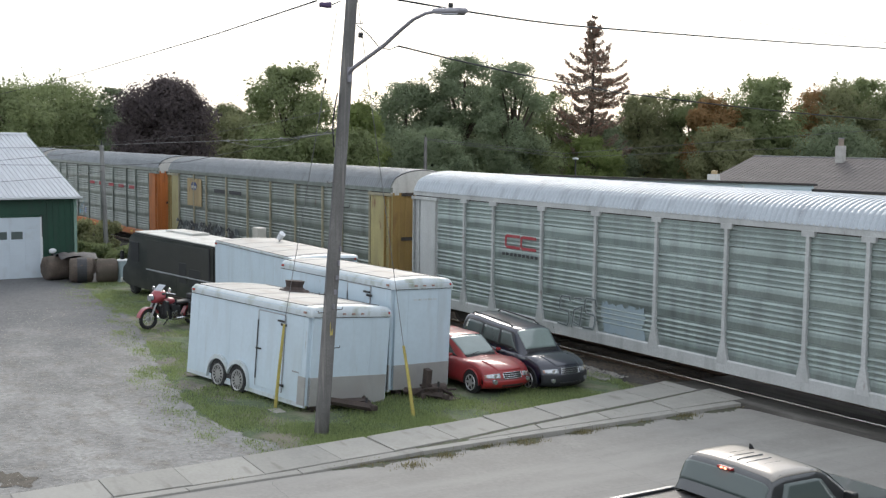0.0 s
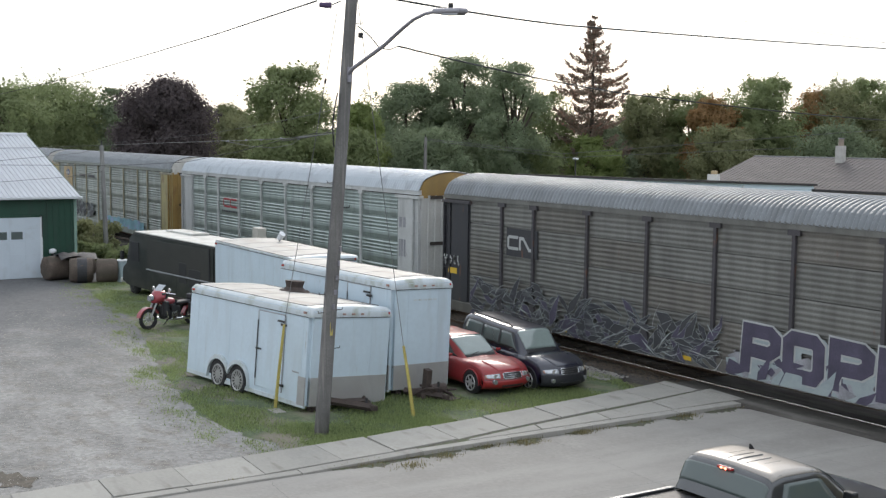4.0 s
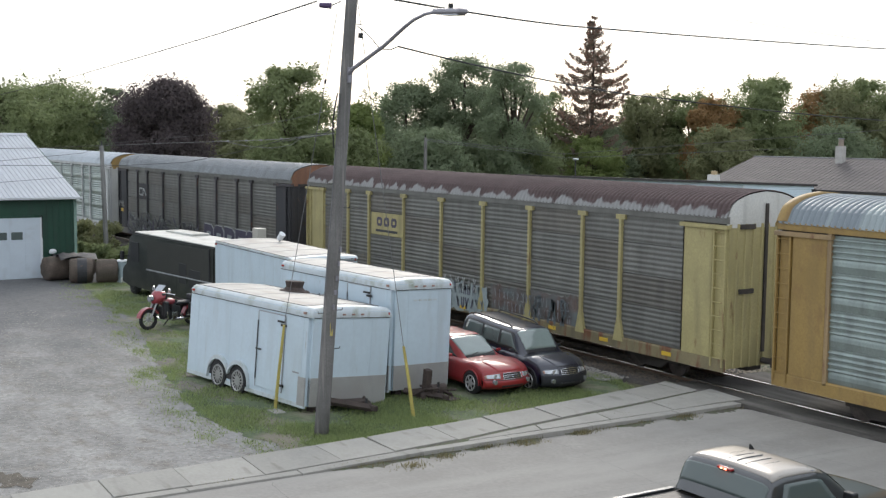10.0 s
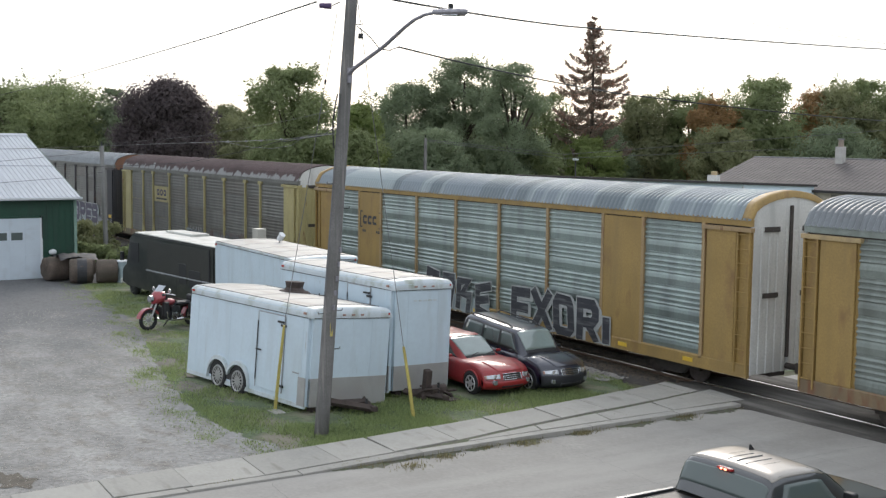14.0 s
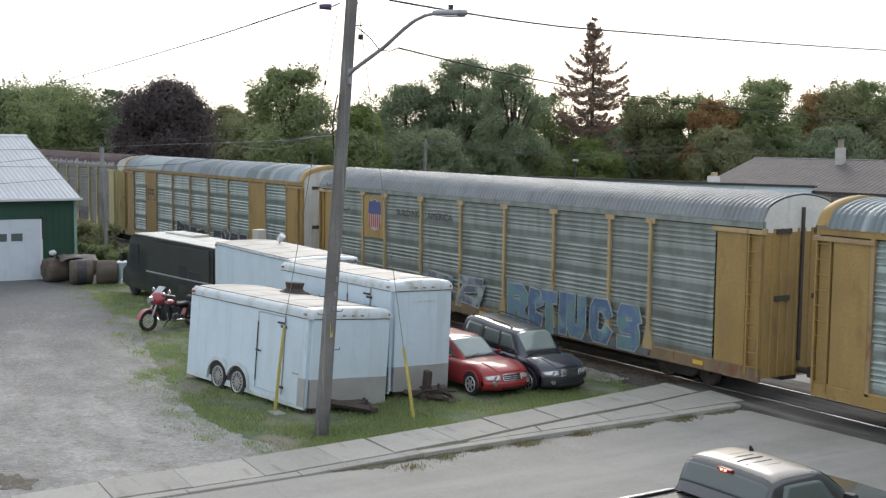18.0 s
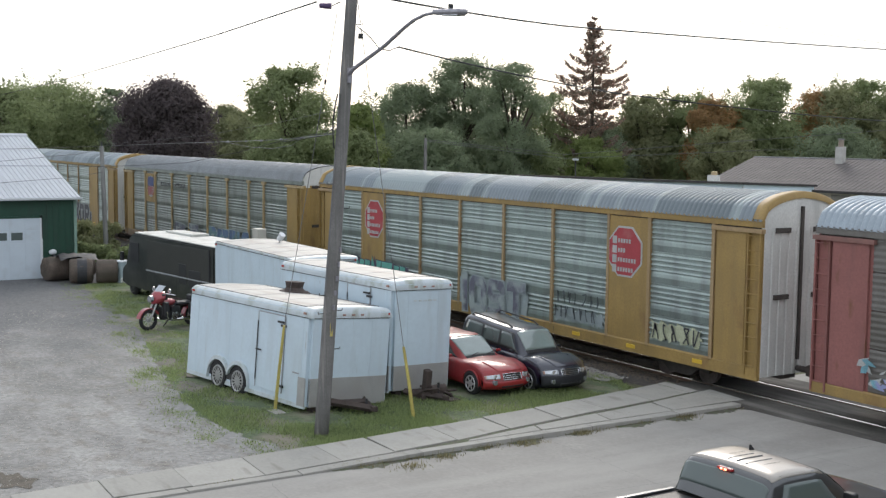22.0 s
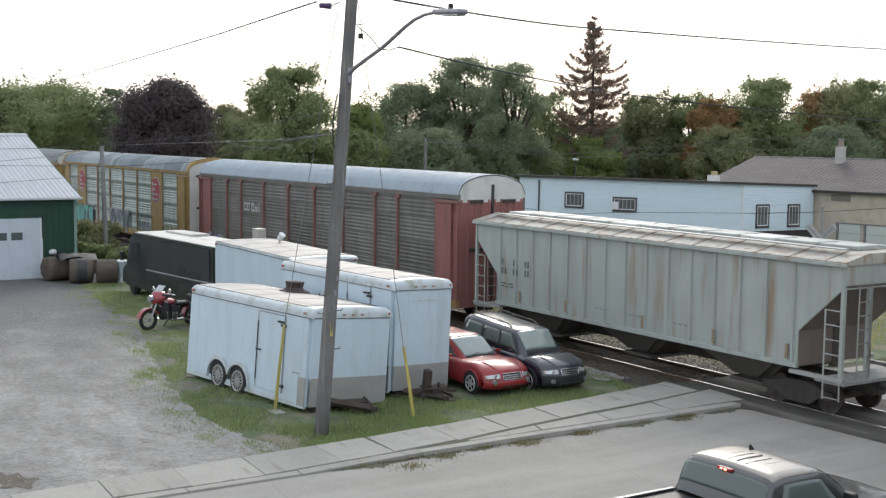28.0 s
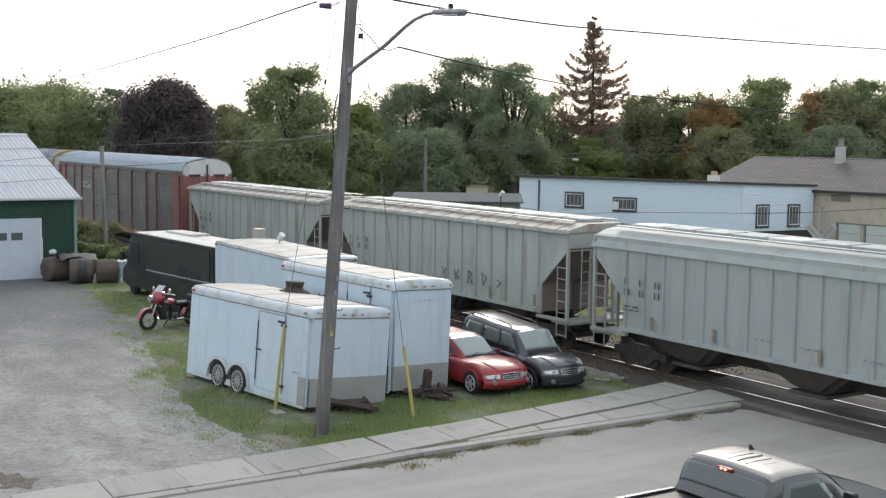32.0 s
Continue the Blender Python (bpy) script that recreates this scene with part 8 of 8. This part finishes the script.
for k, (x, y, h, w, leaves, label, kw) in enumerate((
        (-160.3, 40.5, 13.2, 17.8, "green", "broad sunlit green tree behind the barn", dict(n=15000, size=.28, clumps=80)),
        (-150.0, 33.5, 12.5, 11.0, "green", "green tree at the far end of the railway", dict(n=9000, size=.3)),
        (-102.5, 35.9, 12.2, 8.5, "purple", "dense dark purple maple with a round crown", dict(n=21000, size=.2, clumps=150, lump=1.1)),
        (-152.8, 47.4, 13.3, 6.0, "dark", "thin dark tree far beyond the railway", dict(n=5000, size=.27, sparse=.6)),
        (-157.6, 63.8, 11.2, 10.0, "olive", "hazy green tree in the distance", dict(n=8000, size=.3)),
        (-146.0, 64.0, 9.6, 9.0, "olive", "hazy low tree in the distance", dict(n=7000, size=.3)),
        (-86.0, 40.5, 12.9, 7.6, "green", "tall green tree with a loose feathery crown", dict(n=15500, size=.18, clumps=100, base=.03, lump=.85)),
        (-92.3, 50.1, 10.4, 4.6, "bright", "bright yellow-green young tree", dict(n=6500, size=.17)),
        (-101.7, 59.9, 12.6, 9.0, "dark", "dark green tree in a dense row", dict(n=11000, size=.2)),
        (-100.3, 65.8, 15.6, 8.8, "dark", "tall dark tree with a ragged top", dict(n=12000, size=.18, clumps=90, lump=.75, sparse=.95)),
        (-91.0, 65.3, 14.6, 7.2, "dark", "tall dark tree leaning over its neighbours", dict(n=10000, size=.17, clumps=80, lump=.78, sparse=.95)),
        (-99.4, 75.7, 12.3, 6.4, "green", "slender tree with gaps in its crown", dict(n=5200, size=.2, sparse=.7)),
        (-96.6, 87.0, 12.4, 8.0, "olive", "green tree turning brown", dict(n=9000, size=.22)),
        (-92.1, 88.9, 12.2, 7.0, "green", "green tree in the row behind the houses", dict(n=8500, size=.21)),
        (-88.3, 88.2, 11.7, 5.8, "autumn", "tree with orange autumn leaves", dict(n=7000, size=.2)),
        (-87.3, 93.6, 13.8, 10.2, "green", "broad green tree with a bumpy crown", dict(n=12500, size=.22, clumps=70, lump=.85)),
        (-85.8, 100.3, 12.8, 7.4, "autumn", "tree tinged with autumn brown", dict(n=8000, size=.22)),
        (-84.0, 101.5, 13.0, 8.0, "olive", "olive green tree beside an autumn one", dict(n=8500, size=.22)),
        (-86.1, 107.8, 14.1, 9.4, "green", "large green tree at the end of the row", dict(n=11000, size=.23)),
        (-79.0, 107.0, 13.8, 9.0, "olive", "large olive tree behind the tan house", dict(n=10000, size=.23)),
        (-93.5, 68.7, 7.4, 7.2, "green", "low spreading tree before the dark row", dict(n=7500, size=.18, base=.05)),
        (-86.6, 53.4, 8.0, 7.2, "dark", "low dark tree before the row", dict(n=8500, size=.18, base=.04)),
        (-88.2, 47.4, 8.0, 5.4, "green", "low green tree beside the pole", dict(n=6500, size=.18, base=.04)),
        (-92.7, 76.3, 7.6, 6.0, "bright", "low fresh green tree behind the white building", dict(n=6500, size=.18, base=.05)),
        (-82.5, 84.0, 8.6, 6.6, "olive", "low bushy tree behind the white building", dict(n=7000, size=.19, base=.05)),
        (-76.5, 92.5, 8.8, 7.5, "dark", "low dark tree behind the tan house", dict(n=7500, size=.2, base=.05)),
        (-97.0, 81.0, 8.8, 8.0, "dark", "low dark tree under the spruce", dict(n=8000, size=.2, base=.05)))):
    broad_tree(x, y, h, w, leaves, 100 + k, label, **kw)
spruce(-94.3, 77.4, 19.5, 7, "tall spruce with drooping limbs and red-brown cones")

# far woods, low along the horizon
rg = np.random.default_rng(42)
cs = []
for k in range(420):
    f = k / 420
    a = radians(171 - f * 52)
    d = rg.uniform(185, 235)
    cs.append((math.cos(a) * d, math.sin(a) * d, rg.uniform(0.5, 7.2)))
cs = np.array(cs)
tagged(part("far_woods", quads("far_woods", blob_points(rg, 70000, cs, rg.uniform(2.6, 4.4, len(cs)), .75)[0], .42, rg), leaf_mat("leaves_far", (0.1, 0.12, 0.075))),
       "dark wall of distant woods", "woods", kind="stuff")
# shrubs beside the barn and the track
SHRUBS = ((-68.2, 19.7, 2.5, 3.0), (-65.0, 18.7, 1.6, 2.2), (-71.0, 20.6, 2.3, 3.0), (-63.6, 20.2, 1.4, 2.4), (-60.0, 21.5, 1.0, 2.2))
for k, (x, y, h, w) in enumerate(SHRUBS):
    rg = np.random.default_rng(300 + k)
    t = thing("shrub", pose(x, y, G), "leafy green shrub beside the barn and railway", "shrub", "shrubs by the barn")
    cs = rg.uniform(-1, 1, (16, 3)) * np.array([w * .38, w * .38, h * .32]) + np.array([0, 0, h * .5])
    pts = blob_points(rg, 2000, cs, rg.uniform(.25, .5, 16) * w * .4)[0]
    part("stems", tube([(0, 0, 0), (.1, .1, h * .3), (.15, .0, h * .6)], [.04, .03, .01], 5), bark, t)
    part("leaves", quads("leaves", pts[pts[:, 2] > .02], .11, rg), LEAVES["green" if k % 2 else "olive"], t)

# lawn under the trailers and cars
LAWN = [(-58.24, 16.24), (-51.97, 15.26), (-47.57, 15.02), (-42.81, 14.1), (-38.25, 12.93), (-35.04, 12.28), (-31.27, 11.43), (-29.0, 11.27), (-27.85, 11.21), (-26.58, 11.39), (-25.4, 11.73), (-24.86, 12.0), (-24.95, 14.0), (-25.35, 18.0), (-25.6, 20.2), (-26.2, 23.4),
        (-27.5, 23.9), (-34, 23.8), (-45, 23.7), (-58, 23.3)]


def inside(x, y, poly):
    c = False
    j = len(poly) - 1
    for i in range(len(poly)):
        (xi, yi), (xj, yj) = poly[i], poly[j]
        if (yi > y) != (yj > y) and x < (xj - xi) * (y - yi) / (yj - yi) + xi:
            c = not c
        j = i
    return c


rg = random.Random(77)
edge_pts = []
for (xa, ya), (xb, yb) in zip(LAWN, LAWN[1:] + LAWN[:1]):
    k = max(1, int(math.hypot(xb - xa, yb - ya) / .25))
    for i in range(k):
        jag = .0 if xa > -27 and ya > 11.9 else 1.0
        px, py = xa + (xb - xa) * i / k, ya + (yb - ya) * i / k
        edge_pts.append((px, py + jag * (.28 * noise.noise(Vector((px * 1.1, py, 3.0))) + .09 * rg.uniform(-1, 1))))
bm = bmesh.new()
bm.faces.new([bm.verts.new((x, y, G + .004)) for x, y in edge_pts])
bmesh.ops.triangulate(bm, faces=bm.faces)
tagged(part("lawn", bm, turf), "short patchy grass around the trailers", "lawn", kind="structure")
grass_mat = leaf_mat("grass_blades", (0.19, 0.25, 0.125), .45)


def blades(name, spots, h, label, material):
    v, f = [], []
    for x, y, k in spots:
        a = rg.uniform(0, 6.28)
        s = h * rg.uniform(.5, 1.3) * k
        c, d = math.cos(a) * .012, math.sin(a) * .012
        lx, ly = rg.uniform(-.5, .5) * s, rg.uniform(-.5, .5) * s
        i = len(v)
        v += [(x - c, y - d, G), (x + c, y + d, G), (x + lx, y + ly, G + s)]
        f.append((i, i + 1, i + 2))
    me = bpy.data.meshes.new(name)
    me.from_pydata(v, [], f)
    return tagged(part(name, me, material), label, "grass", kind="stuff")


spots = []
while len(spots) < 110000:
    x = -25 - 33 * rg.random() ** 1.7
    y = rg.uniform(11.0, 23.9)
    bare = noise.noise(Vector((x * .55, y * .55, 2.0)))
    if bare > -.2 + .3 * rg.random() - .16 * (x > -31) + .1 * (y < 15) and inside(x, y, LAWN):
        spots.append((x, y, 1.0 if bare > .0 else .7))
for _ in range(26000):
    x, y = rg.choice(edge_pts)
    x, y = x + rg.gauss(0, .6), y + rg.gauss(0, .6)
    if y < 22 and x < back_edge(y) + .05 and noise.noise(Vector((x * .8, y * .8, 9))) > -.05:
        spots.append((x, y, .6))
# worn bare spots and stray tufts where the lawn meets the gravel
bm = bmesh.new()
for lift in range(60):
    ex, ey = rg.choice(edge_pts)
    if not (-52 < ex < -25.5 and ey < 17):
        continue
    cx, cy, r0 = ex + rg.gauss(0, .35), ey + .5 + rg.gauss(0, .35), rg.uniform(.12, .5)
    ph = rg.uniform(0, 6.28)
    bm.faces.new([bm.verts.new((cx + 1.5 * r0 * math.cos(a) * (1 + .3 * math.sin(3 * a + ph) + .2 * math.sin(7 * a)), cy + .8 * r0 * math.sin(a) * (1 + .3 * math.sin(4 * a + ph)), G + .005 + .00008 * lift))
                  for a in (k * 2 * math.pi / 22 for k in range(22))])
bmesh.ops.triangulate(bm, faces=bm.faces)
tagged(part("bare_spots", bm, surf("worn_soil", (0.2, 0.182, 0.15), 0.95, var=0.3, scale=3, fine=20, bump=0.6)), "worn bare spots along the lawn edge", "ground patch", kind="stuff")
for _ in range(70):
    ex, ey = rg.choice(edge_pts)
    cx, cy = ex + rg.gauss(0, .3), ey - rg.uniform(.1, 1.0)
    if -52 < ex < -25.5 and ey < 17 and cx < back_edge(cy) - .05:
        spots += [(cx + rg.gauss(0, .28), cy + rg.gauss(0, .12), .55) for _ in range(110)]
blades("grass", spots, .085, "green grass blades with bare patches", grass_mat)
weeds = []
for yy, n, tall in ((12.6, 150, .9), (13.0, 200, 1.0), (13.9, 160, .8), (15.6, 120, .8), (17.05, 170, 1.0), (18.6, 50, .6), (19.6, 110, 1.1), (20.7, 170, .9), (22.1, 120, .8), (24.2, 150, .7)):
    for _ in range(int(n * 1.6)):
        weeds.append((-23.2 + rg.gauss(.06, .13), yy + rg.gauss(0, .26), tall * rg.uniform(.4, .9)))
for _ in range(3200):
    y = rg.uniform(14.8, 24.8)
    if noise.noise(Vector((y * 1.3, 0, 5))) > -.15:
        weeds.append((mid_edge(y) + rg.gauss(0, .04), y, .55))
for _ in range(900):
    y = rg.uniform(9, 24.5)
    if noise.noise(Vector((y * .9, 3, 1))) > .05:
        weeds.append((-23.35 + rg.gauss(0, .03), y, .5))
for y in (16.2, 20.1, 22.3):
    for _ in range(160):
        weeds.append((rg.uniform(back_edge(y), -23.4), y + rg.gauss(0, .03), .5))
for k, (x, y) in enumerate(((-22.93, 22.21), (-23.46, 20.75), (-22.95, 18.73), (-22.78, 16.9), (-23.97, 22.53), (-23.04, 15.91), (-22.74, 14.6), (-22.4, 13.49))):
    for _ in range(260 if k in (0, 2) else 150):
        weeds.append((x + rg.gauss(0, .13), y + rg.gauss(0, .2), rg.uniform(.35, 1.1)))
blades("weeds", weeds, .12, "weeds growing in the pavement joints", leaf_mat("weed_blades", (0.165, 0.16, 0.1), .4))
spots = [(rg.uniform(-62, -27), 28.8 + 30 * rg.random() ** 1.5, 2.2) for _ in range(26000)]
blades("rough_grass", spots, .2, "rough grass beyond the railway", leaf_mat("rough_grass_blades", (0.2, 0.2, 0.08), .5))
tagged(part("verge", grid_mesh("verge", ragged(-200, -26, 29.0, 66, 6, .4, 8, G, "y")), turf), "rough grass verge beyond the railway", "verge", kind="structure")


def stones(name, count, place, size, material, label):
    v, f = [], []
    for _ in range(count):
        x, y, z = place()
        s = size * rg.uniform(.5, 1.3)
        i = len(v)
        a = rg.uniform(0, 6.28)
        for k in range(4):
            v.append((x + math.cos(a + k * 1.57) * s * rg.uniform(.7, 1.1), y + math.sin(a + k * 1.57) * s * rg.uniform(.7, 1.1), z + rg.uniform(-.2, .3) * s))
        v += [(x, y, z + s * .7), (x, y, z - s * .5)]
        for k in range(4):
            f.append((i + k, i + (k + 1) % 4, i + 4))
    me = bpy.data.meshes.new(name)
    me.from_pydata(v, [], f)
    return tagged(part(name, me, material), label, "gravel", kind="stuff")


stone_mat = leaf_mat("stone_grey", (0.2, 0.205, 0.21), .4, .9, 0)
# Stones under the train: its shade is put into their dark colour.
stones("dark_ballast_stones", 9000, lambda: (rg.uniform(-52, -26.3), rg.uniform(24.5, 26.9), -.11), .045, leaf_mat("stone_shaded", (0.085, 0.075, 0.066), .4, .9, 0), "dark ballast stones between the rails, toned for the shade of the train")
stones("ballast_stones", 7000, lambda: (-46 + 18.4 * rg.random(), 23.35 + 1.0 * rg.random() ** 1.3, -.1), .045, stone_mat, "loose grey ballast stones beside the rails")
stones("far_ballast_stones", 9000, lambda: (rg.uniform(-56, -26.3), rg.uniform(27.2, 30.2), -.11), .05, leaf_mat("stone_pale", (0.34, 0.32, 0.28), .35, .9, 0), "pale loose stones beyond the far rail")


def on_lot():
    while True:
        x, y = -24.6 - 26 * rg.random() ** 1.3, rg.uniform(2, 14.5)
        if not inside(x, y + .3, LAWN):
            return x, y, G


stones("gravel_stones", 9000, on_lot, .02, leaf_mat("gravel_stone", (0.33, 0.32, 0.3), .18, .9, 0), "loose stones scattered over the gravel lot")


def motions():
    """The train rolls by, gathering a little speed; its wheels turn."""
    steps = [t * 2.0 for t in range(17)]
    for car, x in cars:
        walk(car, [(t, pose(x - travel(t), TRACK, 0)) for t in steps])
    turns = [(2 * k / FPS, math.degrees(travel(2 * k / FPS) / 0.42)) for k in range(481)]
    for w, dx in rolling:
        walk(w, [(t, pose(dx, 0, .42, 0, -a, 0)) for t, a in turns])


motions()
